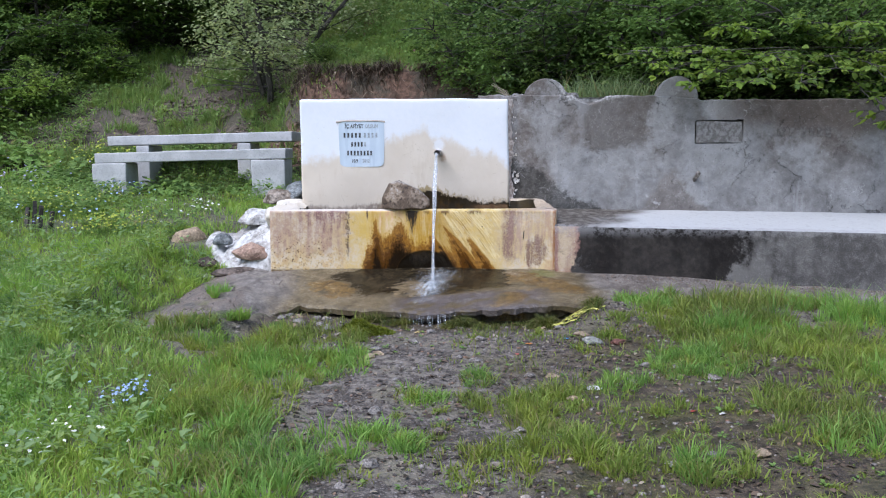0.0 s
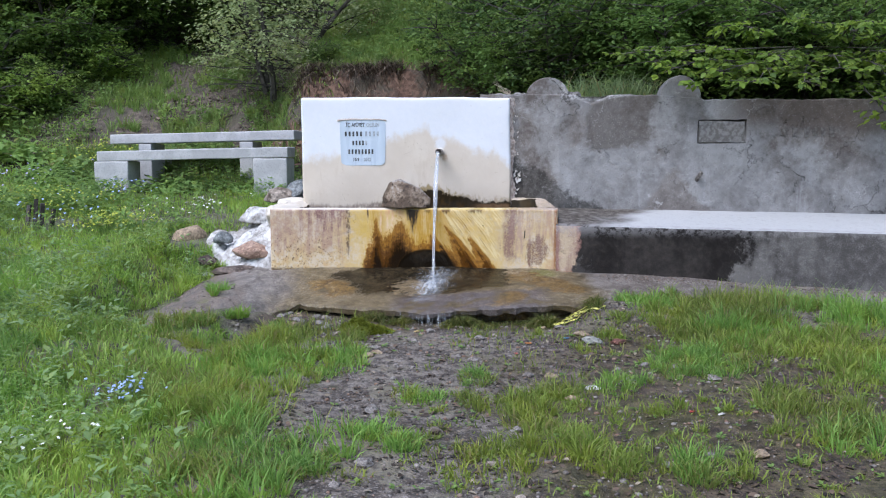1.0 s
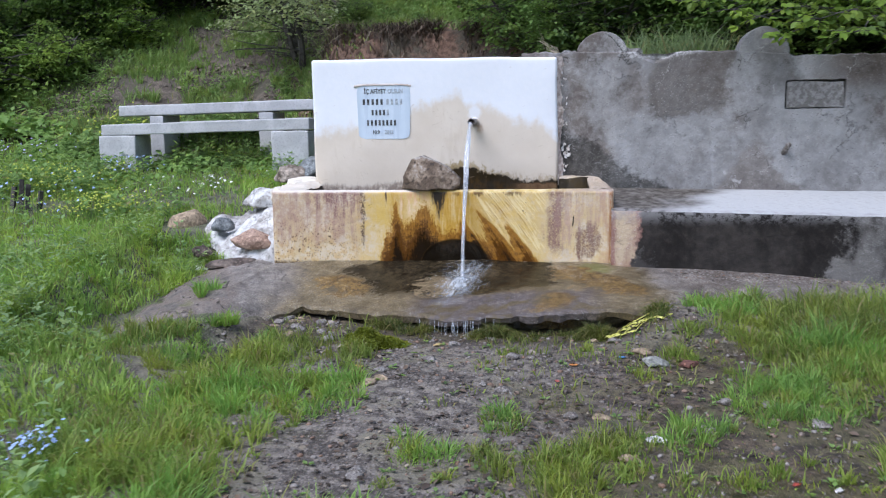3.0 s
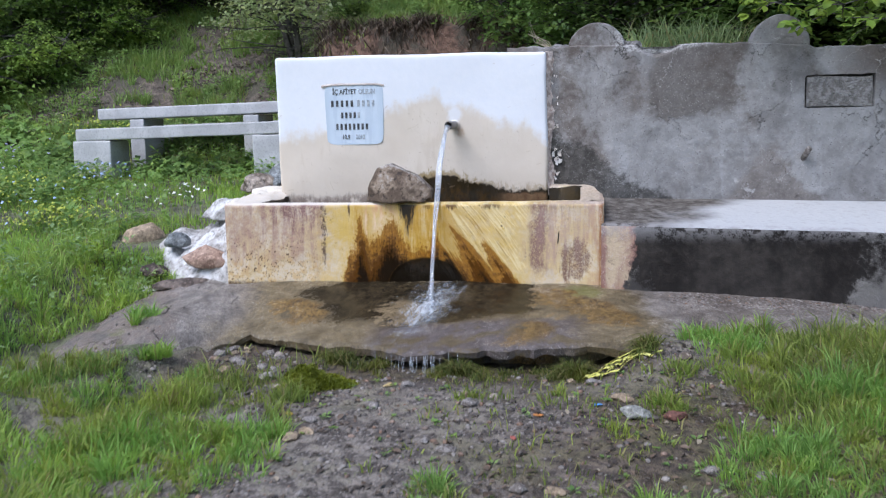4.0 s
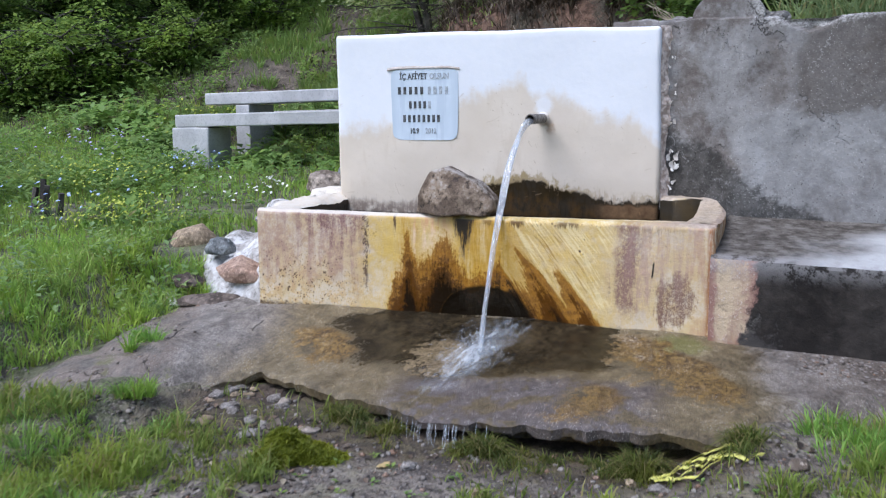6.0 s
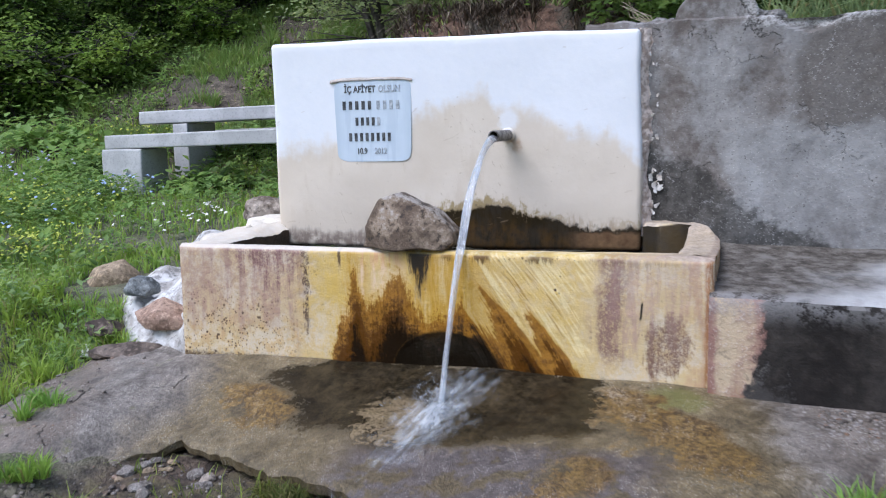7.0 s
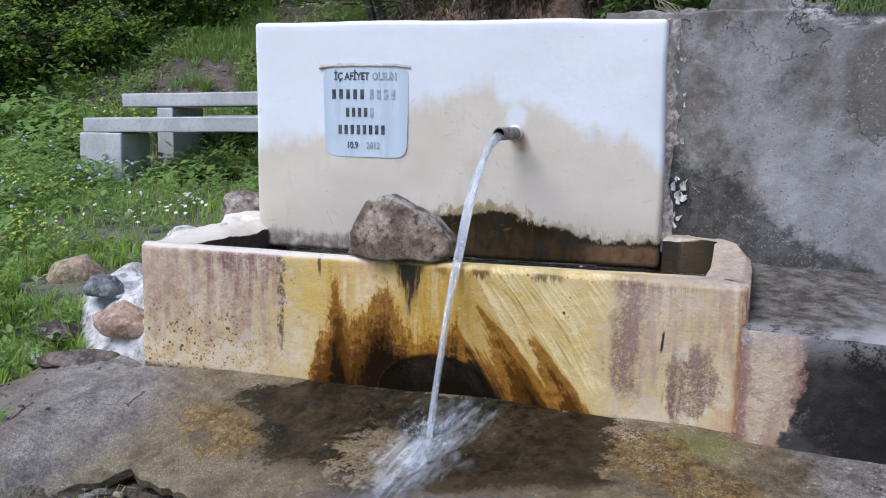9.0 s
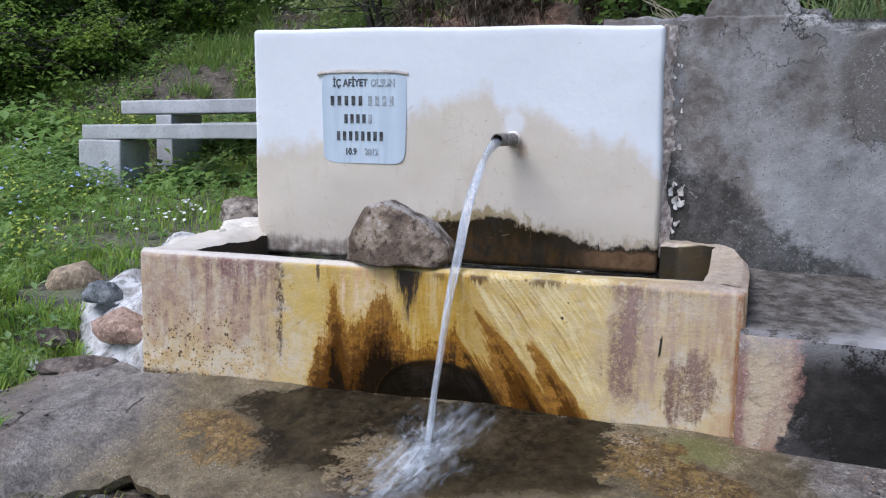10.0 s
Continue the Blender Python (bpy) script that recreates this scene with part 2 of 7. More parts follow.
    heat = heat + (mottle - 0.5) * 0.05 + (curd - 0.5) * 0.03
    gap = side * s.step(ls, 1.55, 1.60) * 0.055
    col = s.mix(s.step(heat, -0.05, 0.01) * front * 0.50, col, (0.47, 0.255, 0.028))
    col = s.mix(s.step(heat, -0.005, 0.045) * front * 0.92, col, s.mix(s.step(mottle + thin_run * 0.4, 0.45, 0.95), (0.300, 0.125, 0.010), (0.170, 0.064, 0.005)))
    col = s.mix(s.step(heat - gap + (curd - 0.5) * 0.08 + (mottle - 0.5) * 0.08, 0.05, 0.17) * s.step(z, 0.40, 0.26) * front * 0.92, col, (0.075, 0.027, 0.004))
    col = s.mix(s.step(heat - gap * 2.0 + s.outline(x, (0.8, -0.12), (1.0, -0.06), (1.15, 0.04), (1.45, 0.05), (1.6, -0.03)) + (mottle - 0.5) * 0.08, 0.13, 0.24) * front * 0.97, col, (0.010, 0.0055, 0.0025))
    # the arched outlet: black, with a paler worn edge
    arch = 1.0 - s.math("POWER", s.math("ABSOLUTE", x - 1.29) * (1.0 / 0.235), 2.0) - s.math("POWER", s.math("ABSOLUTE", z) * (1.0 / 0.168), 2.0) + (mottle - 0.5) * 0.12
    col = s.mix(s.step(arch, -0.12, 0.12) * front * 0.95, col, (0.008, 0.005, 0.0025))
    col = s.mix(s.band(arch, -0.01, 0.03, 0.04) * s.step(curd * 0.6 + mottle * 0.5, 0.40, 0.8) * front * 0.40, col, (0.150, 0.072, 0.020))
    # pale brushing between the peaks
    pale = most(s.band(x + wob * 0.3, 0.955, 1.105, 0.025) * s.step(z, 0.24, 0.36), s.band(x + wob * 0.2, 0.905, 0.935, 0.01) * s.step(z, 0.22, 0.3)) * s.step(heat, 0.03, -0.03) * front
    col = s.mix(pale * s.step(streak * 0.7 + fine * 0.4, 0.38, 0.80) * 0.85, col, (0.72, 0.545, 0.400))
    col = s.mix(pale * s.step(z, 0.40, 0.47) * s.step(streak + fine * 0.3, 0.5, 0.8) * 0.6, col, (0.52, 0.235, 0.075))
    # black drip under the stone; short drips under the rim; thin runs
    drip = s.step(s.math("ABSOLUTE", x - 1.180 - wob * 0.2) + (0.5 - z) * 0.33 + (streak - 0.5) * 0.06 + (fine - 0.5) * 0.05, 0.082, 0.050) * front
    col = s.mix(drip * 0.55, col, (0.120, 0.055, 0.010))
    drip = s.step(s.math("ABSOLUTE", x - 1.180 - wob * 0.2) + (0.5 - z) * 0.36 + (streak - 0.5) * 0.06 + (fine - 0.5) * 0.06, 0.070, 0.035) * front
    col = s.mix(drip * 0.97, col, (0.012, 0.008, 0.005))
    hem = most(s.band(x + wob * 0.2, 1.42, 1.485, 0.012), s.band(x + wob * 0.2, 1.645, 1.735, 0.02) * 0.9, s.band(x + wob * 0.2, 1.28, 1.33, 0.01) * 0.7, s.band(x, 1.9, 2.2, 0.05) * 0.35)
    col = s.mix(hem * s.step(z + fine * 0.06 + streak * 0.03, 0.500, 0.525) * front * 0.9, col, (0.095, 0.045, 0.012))
    thin = s.step(s.math("ABSOLUTE", x - 0.650 + (mottle - 0.5) * 0.035) + (fine - 0.5) * 0.03, 0.018, 0.007) * s.step(z + fine * 0.25, 0.20, 0.33) * front
    col = s.mix(thin * s.step(curd + mottle * 0.6, 0.45, 1.0) * 0.9, col, (0.050, 0.022, 0.025))
    short = s.step(s.math("ABSOLUTE", x - 0.815 + (mottle - 0.5) * 0.02), 0.011, 0.004) * s.step(z + fine * 0.08, 0.43, 0.48) * front
    col = s.mix(short * 0.85, col, (0.05, 0.022, 0.02))
    # specks where the paint has popped
    small = most(s.step(s.cells(75.0) + (grain - 0.5) * 0.3, 0.34, 0.20) * s.step(mottle, 0.44, 0.54), s.step(s.cells(34.0) + (curd - 0.5) * 0.35, 0.26, 0.14) * s.step(blot + mottle * 0.3, 0.55, 0.68))
    where = most(s.step(x, 0.72, 0.40) * s.step(z, 0.40, 0.14), s.patch(x, z, 1.755, 0.385, 0.05, 0.06) * 2.0, s.band(x, 1.2, 1.9, 0.2) * s.step(z, 0.455, 0.48) * 0.7, s.step(s.noise(9, 3), 0.62, 0.72) * 0.35)
    col = s.mix(small * where * front * 0.9, col, (0.060, 0.028, 0.020))
    sliver = s.step(s.math("ABSOLUTE", x - 2.060 - z * 0.10 + (fine - 0.5) * 0.006), 0.0055, 0.002) * s.band(z, 0.255, 0.325, 0.010) * front
    col = s.mix(sliver, col, (0.02, 0.015, 0.01))
    foot = s.step(z + mottle * 0.035 + (curd - 0.5) * 0.02, 0.036, 0.012) * front
    col = s.mix(foot * s.step(grain * 0.5 + mottle * 0.6, 0.3, 0.6) * 0.9, col, (0.050, 0.028, 0.018))
    # slime inside, its near-black also standing for the shade in the hollow
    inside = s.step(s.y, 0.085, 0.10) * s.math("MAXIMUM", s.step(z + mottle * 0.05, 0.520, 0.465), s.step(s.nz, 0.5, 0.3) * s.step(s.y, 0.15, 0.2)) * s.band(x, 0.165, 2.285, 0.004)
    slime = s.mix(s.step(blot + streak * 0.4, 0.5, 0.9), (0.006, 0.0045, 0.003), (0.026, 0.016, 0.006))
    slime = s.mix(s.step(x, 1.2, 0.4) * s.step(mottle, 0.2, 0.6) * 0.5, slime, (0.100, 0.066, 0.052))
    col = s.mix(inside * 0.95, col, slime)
    # the rim: limed white at one end, yellow past the stone, dirty at the other
    top = s.step(s.nz, 0.35, 0.7) * s.step(z, 0.465, 0.485)
    col = s.mix(top * s.step(x, 1.15, 0.95) * 0.8, col, s.mix(mottle, (0.70, 0.66, 0.61), (0.58, 0.51, 0.43)))
    col = s.mix(top * s.step(s.y, 0.45, 0.35) * s.band(x, 1.15, 2.0, 0.2) * 0.7, col, s.mix(s.step(mottle, 0.3, 0.6), (0.64, 0.56, 0.37), (0.54, 0.39, 0.13)))
    col = s.mix(top * s.math("MAXIMUM", s.step(x, 2.05, 2.25), s.step(s.y, 0.35, 0.45) * s.step(x, 1.5, 1.8)) * 0.75, col, s.mix(s.step(mottle * 0.6 + curd * 0.5, 0.3, 0.8), (0.22, 0.175, 0.145), (0.47, 0.395, 0.34)))
    wet = s.band(x, 0.85, 1.75, 0.12) * s.step(z, 0.45, 0.2)
    return s.done(col, 0.55 - wet * 0.25, curd * 0.35 + mottle * 0.5 + blot * 0.5 - small * where * 0.3, 0.0035, spec=0.30 - s.math("MAXIMUM", s.step(heat, 0.1, 0.25) * front, inside) * 0.22)


def apron_material():
    """Rough concrete apron: pale and gritty at the ends, dark, wet and ochre where the water runs."""
    s = Shade("wet_concrete")
    n, m, f, g = s.noise(2.6, 5, 0.6), s.noise(7, 5, 0.65), s.noise(26, 6, 0.75), s.noise(95, 4, 0.75)
    x, y = s.x, s.y
    wx, wy = x + (m - 0.5) * 0.16 + (f - 0.5) * 0.12 + (g - 0.5) * 0.04, y + (n - 0.5) * 0.12 + (m - 0.5) * 0.08 + (f - 0.5) * 0.12 + (g - 0.5) * 0.04
    tone = f * 0.5 + g * 0.55 + m * 0.45
    grey = s.mix(s.step(tone, 0.45, 1.15), (0.080, 0.067, 0.058), (0.350, 0.312, 0.275))
    beige = s.mix(s.step(tone, 0.42, 1.15), (0.052, 0.037, 0.018), (0.245, 0.187, 0.102))
    begin = s.step(wx + (n - 0.5) * 0.2, 0.06, 0.34)
    finish = s.step(wx + y * 0.2 + (n - 0.5) * 0.2, 2.66, 2.40)
    col = s.mix(begin * finish, grey, beige)
    # a brown, trodden end beside the stones
    col = s.mix(s.step(x + y * 0.4 + (n - 0.5) * 0.3, -0.22, -0.42) * s.step(m + f * 0.5, 0.5, 0.9) * 0.6, col, (0.150, 0.105, 0.078))
    # gravelly and pale towards the ledge
    gravelly = s.step(wx + (n - 0.5) * 0.3, 2.58, 2.88)
    col = s.mix(gravelly * 0.7, col, s.mix(s.step(tone, 0.5, 1.1), (0.055, 0.040, 0.030), (0.180, 0.145, 0.115)))
    chips = gravelly * s.step(s.y + (m - 0.5) * 0.3, -0.45, -0.2)
    col = s.mix(chips * s.step(s.cells(38.0), 0.42, 0.25) * 0.8, col, s.mix(s.noise(45, 2), (0.13, 0.11, 0.10), (0.46, 0.43, 0.41)))
    col = s.mix(gravelly * s.step(m * 0.6 + f * 0.5, 0.42, 0.30) * 0.7, col, (0.085, 0.058, 0.042))
    col = s.mix(s.step(x + (m - 0.5) * 0.5, 3.0, 3.5) * s.step(y + (f - 0.5) * 0.1, -0.22, -0.32) * 0.6, col, s.mix(s.step(tone, 0.5, 1.1), (0.080, 0.068, 0.058), (0.215, 0.190, 0.168)))
    # purplish grey film on the front, broken by tan
    lane = s.step(wy, -0.50, -0.60) * s.band(wx, 1.12, 2.25, 0.10)
    film = s.mix(s.step(f * 0.6 + g * 0.4 + m * 0.2, 0.35, 0.95), (0.042, 0.034, 0.036), (0.150, 0.124, 0.122))
    col = s.mix(lane * s.step(m + (f - 0.5) * 0.5 + s.step(y, -0.75, -0.60) * 0.1, 0.34, 0.50) * 0.88, col, film)
    # ochre crusts
    och = s.mix(s.step(f * 0.6 + g * 0.6, 0.40, 0.85), (0.042, 0.019, 0.004), (0.250, 0.148, 0.034))
    left = s.patch(wx, wy, 0.58, -0.325, 0.250, 0.105, -32) + (m - 0.5) * 0.5 + (f - 0.5) * 0.5
    flow = s.patch(wx, wy, 2.28, -0.42, 0.40, 0.150, -42) + (m - 0.5) * 0.6 + (f - 0.5) * 0.6
    crust = s.patch(wx, wy, 2.08, -0.22, 0.17, 0.17) + (m - 0.5) * 0.6 + (f - 0.5) * 0.5
    tip = s.patch(wx, wy, 1.98, -0.72, 0.14, 0.16) + (m - 0.5) * 0.8 + (f - 0.5) * 0.6
    for p, k in ((left, 0.95), (flow, 0.85), (crust, 0.92), (tip, 0.8)):
        col = s.mix(s.step(p, 0.0, 0.30) * k, col, och)
    col = s.mix(s.step(crust, 0.1, 0.5) * s.step(g * 0.6 + m * 0.5, 0.60, 0.80) * 0.8, col, (0.38, 0.33, 0.26))
    col = s.mix(s.step(left, 0.05, 0.3) * s.step(f * 0.7 + g * 0.3, 0.62, 0.75) * 0.7, col, (0.36, 0.27, 0.13))
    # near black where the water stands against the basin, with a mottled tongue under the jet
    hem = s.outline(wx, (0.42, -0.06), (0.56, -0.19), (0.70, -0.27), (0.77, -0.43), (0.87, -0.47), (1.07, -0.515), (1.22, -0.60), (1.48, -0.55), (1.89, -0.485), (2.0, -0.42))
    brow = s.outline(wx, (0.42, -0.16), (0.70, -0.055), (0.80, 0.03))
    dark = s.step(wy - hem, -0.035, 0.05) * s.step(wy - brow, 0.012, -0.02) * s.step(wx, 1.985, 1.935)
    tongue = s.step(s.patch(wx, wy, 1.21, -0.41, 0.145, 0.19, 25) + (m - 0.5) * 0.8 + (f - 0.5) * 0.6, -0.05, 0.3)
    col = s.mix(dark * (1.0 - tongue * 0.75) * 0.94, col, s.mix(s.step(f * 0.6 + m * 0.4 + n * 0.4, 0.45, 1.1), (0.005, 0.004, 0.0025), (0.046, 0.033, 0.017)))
    col = s.mix(dark * tongue * s.step(f * 0.7 + g * 0.4, 0.35, 0.7) * 0.7, col, s.mix(g, (0.080, 0.056, 0.032), (0.310, 0.235, 0.150)))
    green = s.patch(wx, wy, 2.26, -0.13, 0.15, 0.10, -20) + (m - 0.5) * 0.5 + (f - 0.5) * 0.4
    col = s.mix(s.step(green, 0.05, 0.5) * 0.6, col, (0.125, 0.135, 0.028))
    moss = s.step(s.noise(4.2, 3), 0.70, 0.78) * s.step(x, 0.5, 0.2)
    col = s.mix(moss * s.step(f, 0.4, 0.6) * 0.6, col, (0.115, 0.120, 0.030))
    pits = s.step(s.cells(70.0), 0.30, 0.14) * s.step(f, 0.45, 0.6)
    col = s.mix(pits * 0.65, col, (0.028, 0.022, 0.018))
    grit = s.step(s.cells(120.0), 0.30, 0.16) * s.step(m + (f - 0.5) * 0.5, 0.45, 0.65) * (1.0 - dark)
    col = s.mix(grit * 0.75, col, (0.55, 0.52, 0.48))
    crack = s.step(s.cells(1.3, "DISTANCE_TO_EDGE", s.vec(s.x + f * 0.03, s.y * 1.4 + n * 0.3, 0.0)), 0.008, 0.0) * s.step(s.x, 0.35, 0.1) * s.step(m, 0.50, 0.62)
    col = s.mix(crack * 0.8, col, (0.02, 0.016, 0.013))
    wet = s.math("MAXIMUM", s.step(n + m * 0.3, 0.40, 0.80) * (1.0 - gravelly) * (begin * 0.30 + 0.35), dark)
    return s.done(col, 0.60 - wet * 0.44, (f * 0.55 + g * 0.5 + m * 0.35 + grit * 0.25) * (1.0 - dark * 0.70) - crack - pits * 0.3, 0.006, spec=0.42 - dark * 0.32)


def block_material():
    """White limewash, damp and beige below, black slime where the basin splashes it."""
    s = Shade("limewash")
    n, f, g = s.noise(3.2, 5), s.noise(22, 5, 0.6), s.noise(120, 3)
    brush = s.noise(1.0, 3, 0.5, s.stretch(20, 20, 4))
    white = s.mix(f, (0.70, 0.72, 0.76), (0.74, 0.75, 0.775))
    beige = s.mix(n, (0.58, 0.500, 0.410), (0.68, 0.605, 0.515))
    # the damp line: low at both ends, two humps beside the spout
    damp_top = s.outline(s.x, (0.10, 0.88), (0.30, 0.93), (0.50, 0.90), (0.80, 0.93), (0.88, 1.05), (0.94, 1.11), (1.03, 1.09), (1.14, 1.145), (1.25, 1.17), (1.29, 1.09), (1.41, 1.10), (1.52, 1.05), (1.62, 0.97), (1.75, 0.945), (1.86, 0.93), (1.93, 0.87), (1.98, 0.80))
    line = s.z - damp_top - (n - 0.5) * 0.13 - (brush - 0.5) * 0.045 - (f - 0.5) * 0.06
    damp = s.step(line, 0.055, -0.055)
    col = s.mix(damp, white, beige)
    top = s.step(s.z, 0.70, 0.52)
    col = s.mix(top * 0.3, col, (0.50, 0.43, 0.33))
    col = s.mix(damp * s.step(n * 0.6 + brush * 0.5, 0.62, 0.85) * 0.35, col, (0.50, 0.410, 0.310))
    dab = s.patch(s.x, s.z, 1.352, 1.025, 0.065, 0.060) + (f - 0.5) * 0.6
    col = s.mix(s.step(dab, 0.0, 0.5) * 0.75, col, white)
    level = s.outline(s.x, (0.10, 0.485), (0.55, 0.475), (0.85, 0.52), (1.02, 0.585), (1.22, 0.612), (1.38, 0.595), (1.56, 0.545), (1.72, 0.500), (1.97, 0.505))
    above = s.z - level
    tuftz = s.noise(1.0, 4, 0.65, s.stretch(60, 60, 9), 0.4)
    rag = (f - 0.5) * 0.055 + (tuftz - 0.5) * 0.032 + (n - 0.5) * 0.04
    moss = s.step(above + rag * 2.2 - s.band(s.x, 0.85, 1.30, 0.1) * 0.03, 0.045, 0.0) * s.step(s.x, 0.75, 0.95) * s.step(n + f * 0.3, 0.40, 0.62)
    col = s.mix(moss * 0.75, col, s.mix(f, (0.30, 0.20, 0.040), (0.155, 0.105, 0.020)))
    stain = s.step(above + rag * 1.5, 0.06, 0.0) * s.step(s.x, 1.0, 1.25) * 0.55
    col = s.mix(stain * s.step(tuftz, 0.35, 0.7), col, (0.22, 0.13, 0.050))
    slime = s.step(above + rag, 0.012, -0.012) * s.step(s.x, 0.7, 1.05)
    col = s.mix(slime * 0.97, col, s.mix(f, (0.008, 0.006, 0.003), (0.024, 0.015, 0.006)))
    olive = s.step(above + (f - 0.5) * 0.05, -0.03, -0.08) * slime * s.step(brush * 0.5 + f * 0.5, 0.35, 0.75)
    col = s.mix(olive * 0.40, col, s.mix(s.step(n, 0.4, 0.6), (0.110, 0.055, 0.014), (0.085, 0.075, 0.018)))
    grime = s.step(above + rag, 0.02, -0.03) * s.step(s.x, 1.1, 0.8)
    col = s.mix(grime * s.step(brush * 0.5 + f * 0.6, 0.25, 0.6) * 0.8, col, s.mix(n, (0.085, 0.055, 0.045), (0.200, 0.145, 0.115)))
    reddish = s.step(s.z + f * 0.03, 0.515, 0.495) * s.step(s.x, 1.6, 1.75)
    col = s.mix(reddish * 0.7, col, s.mix(f, (0.10, 0.05, 0.025), (0.28, 0.17, 0.09)))
    rusty = s.step(s.math("ABSOLUTE", s.x - 1.375 - (0.95 - s.z) * 0.25) + (f - 0.5) * 0.05, 0.035, 0.005) * s.band(s.z, 0.875, 0.935, 0.02)
    col = s.mix(rusty * 0.55, col, (0.30, 0.15, 0.06))
    scr = s.step(s.noise(1.0, 3, 0.6, s.vec(s.x * 30.0 + s.z * 12.0, 0.0, s.z * 16.0), 2.5), 0.80, 0.84) * damp * s.step(n, 0.42, 0.55)
    col = s.mix(scr * 0.40, col, (0.25, 0.17, 0.09))
    nick = s.step(s.noise(1.0, 2, 0.5, s.vec(s.x * 12.0 - s.z * 26.0, 0.0, s.z * 9.0 + s.x * 6.0), 1.0), 0.90, 0.94)
    col = s.mix(nick * 0.22, col, (0.33, 0.24, 0.15))
    return s.done(col, 0.75, f * 0.25 + n * 0.8, 0.003, spec=0.25 - slime * 0.2)


def wall_material():
    """Old cement render: warm and cool greys, damp brown and pale patches, hairline cracks."""
    s = Shade("old_render")
    n, m, f, g = s.noise(1.3, 6, 0.62), s.noise(3.3, 6, 0.66), s.noise(19, 5, 0.7), s.noise(85, 4, 0.7)
    run = s.noise(1.0, 5, 0.6, s.stretch(10, 10, 0.9), 0.3)
    ms = (m - 0.5) * 0.3 + (f - 0.5) * 0.06
    cool = s.mix(s.step(f * 0.35 + m * 0.9 + g * 0.15, 0.35, 1.0), (0.165, 0.160, 0.158), (0.285, 0.280, 0.276))
    warm = s.mix(s.step(f * 0.4 + m * 0.8 + g * 0.15, 0.35, 1.0), (0.092, 0.077, 0.068), (0.200, 0.176, 0.160))
    col = s.mix(s.step(m * 0.45 + n * 0.9 + f * 0.10, 0.55, 0.85), warm, cool)
    # pale bands: beside the block, under the second finial, and low along the foot
    col = s.mix(s.band(s.x + ms, 2.18, 2.50, 0.07) * s.step(s.z + ms, 0.72, 0.9) * s.step(m + f * 0.3, 0.35, 0.7) * 0.8, col, cool)
    col = s.mix(s.band(s.x + ms - (1.2 - s.z) * 0.3, 3.20, 3.60, 0.05) * 0.75, col, cool)
    low = s.step(s.z + n * 0.4, 1.15, 0.85)
    col = s.mix(low * s.step(run + (m - 0.5) * 0.5, 0.60, 0.82) * 0.5, col, (0.40, 0.40, 0.41))
    col = s.mix(s.step(s.z + (n - 0.5) * 0.5 + (m - 0.5) * 0.2, 0.95, 0.70) * s.step(s.x, 2.3, 2.7) * 0.6, col, cool)
    # brown damp: upper middle, a hump at the foot, and the upper right
    col = s.mix(s.band(s.x + ms, 2.66, 3.20, 0.05) * s.step(s.z + ms, 0.98, 1.06) * 0.8, col, s.mix(f, (0.062, 0.052, 0.045), (0.135, 0.118, 0.105)))
    hump = s.step(s.math("ABSOLUTE", s.x - 3.42 + ms) * 1.3 + s.z, 0.86, 0.76)
    col = s.mix(hump * 0.7, col, warm)
    col = s.mix(s.step(s.z + ms, 1.06, 1.22) * s.step(s.x + ms, 3.75, 4.0) * 0.8, col, s.mix(f, (0.052, 0.041, 0.034), (0.120, 0.098, 0.082)))
    damp = s.step(s.z + (s.x - 2.1) * 0.6 + ms * 0.8, 0.90, 0.83)
    col = s.mix(damp * 0.85, col, s.mix(s.step(f, 0.3, 0.7), (0.030, 0.029, 0.026), (0.072, 0.068, 0.062)))
    # crumbled, gritty edge along the top
    crumb = s.step(s.z + (s.math("ABSOLUTE", s.x - 2.68) * -0.10) + (f - 0.5) * 0.05, 1.385, 1.405) * s.band(s.x + ms * 0.5, 2.40, 3.0, 0.08)
    col = s.mix(crumb, col, s.mix(s.step(g + f * 0.5, 0.5, 0.9), (0.10, 0.09, 0.085), (0.40, 0.39, 0.38)))
    warp = s.vec(s.x + f * 0.12 + m * 0.1, s.y, s.z + m * 0.30)
    crack = s.step(s.cells(1.9, "DISTANCE_TO_EDGE", warp), 0.0045, 0.001) * s.step(s.noise(2.4, 3), 0.47, 0.56)
    col = s.mix(crack * 0.75, col, (0.035, 0.030, 0.026))
    seam = s.step(s.cells(2.6, "DISTANCE_TO_EDGE", s.vec(s.x + m * 0.35, s.y, s.z + f * 0.08 + 3.0)), 0.007, 0.002) * s.step(s.noise(3.1, 3, 0.5, s.stretch(1, 1, 1, (7.0, 0.0, 3.0))), 0.66, 0.72)
    col = s.mix(seam * 0.6, col, (0.46, 0.45, 0.44))
    vein = s.step(s.cells(4.3, "DISTANCE_TO_EDGE", s.vec(s.x + m * 0.30 + f * 0.05, s.y, s.z + n * 0.25 + f * 0.06 + 5.0)), 0.010, 0.002) * s.step(s.noise(2.7, 3, 0.5, s.stretch(1, 1, 1, (2.0, 0.0, 9.0))), 0.50, 0.58)
    col = s.mix(vein * 0.5, col, s.mix(s.step(m, 0.45, 0.55), (0.060, 0.053, 0.047), (0.38, 0.37, 0.365)))
    # aggregate showing through
    col = s.mix(s.step(s.cells(60.0), 0.26, 0.12) * s.step(f, 0.50, 0.62) * 0.7, col, (0.045, 0.040, 0.036))
    col = s.mix(s.step(s.cells(75.0, vec=s.stretch(1, 1, 1, (3.0, 1.0, 2.0))), 0.20, 0.10) * s.step(m, 0.45, 0.6) * 0.6, col, (0.50, 0.49, 0.47))
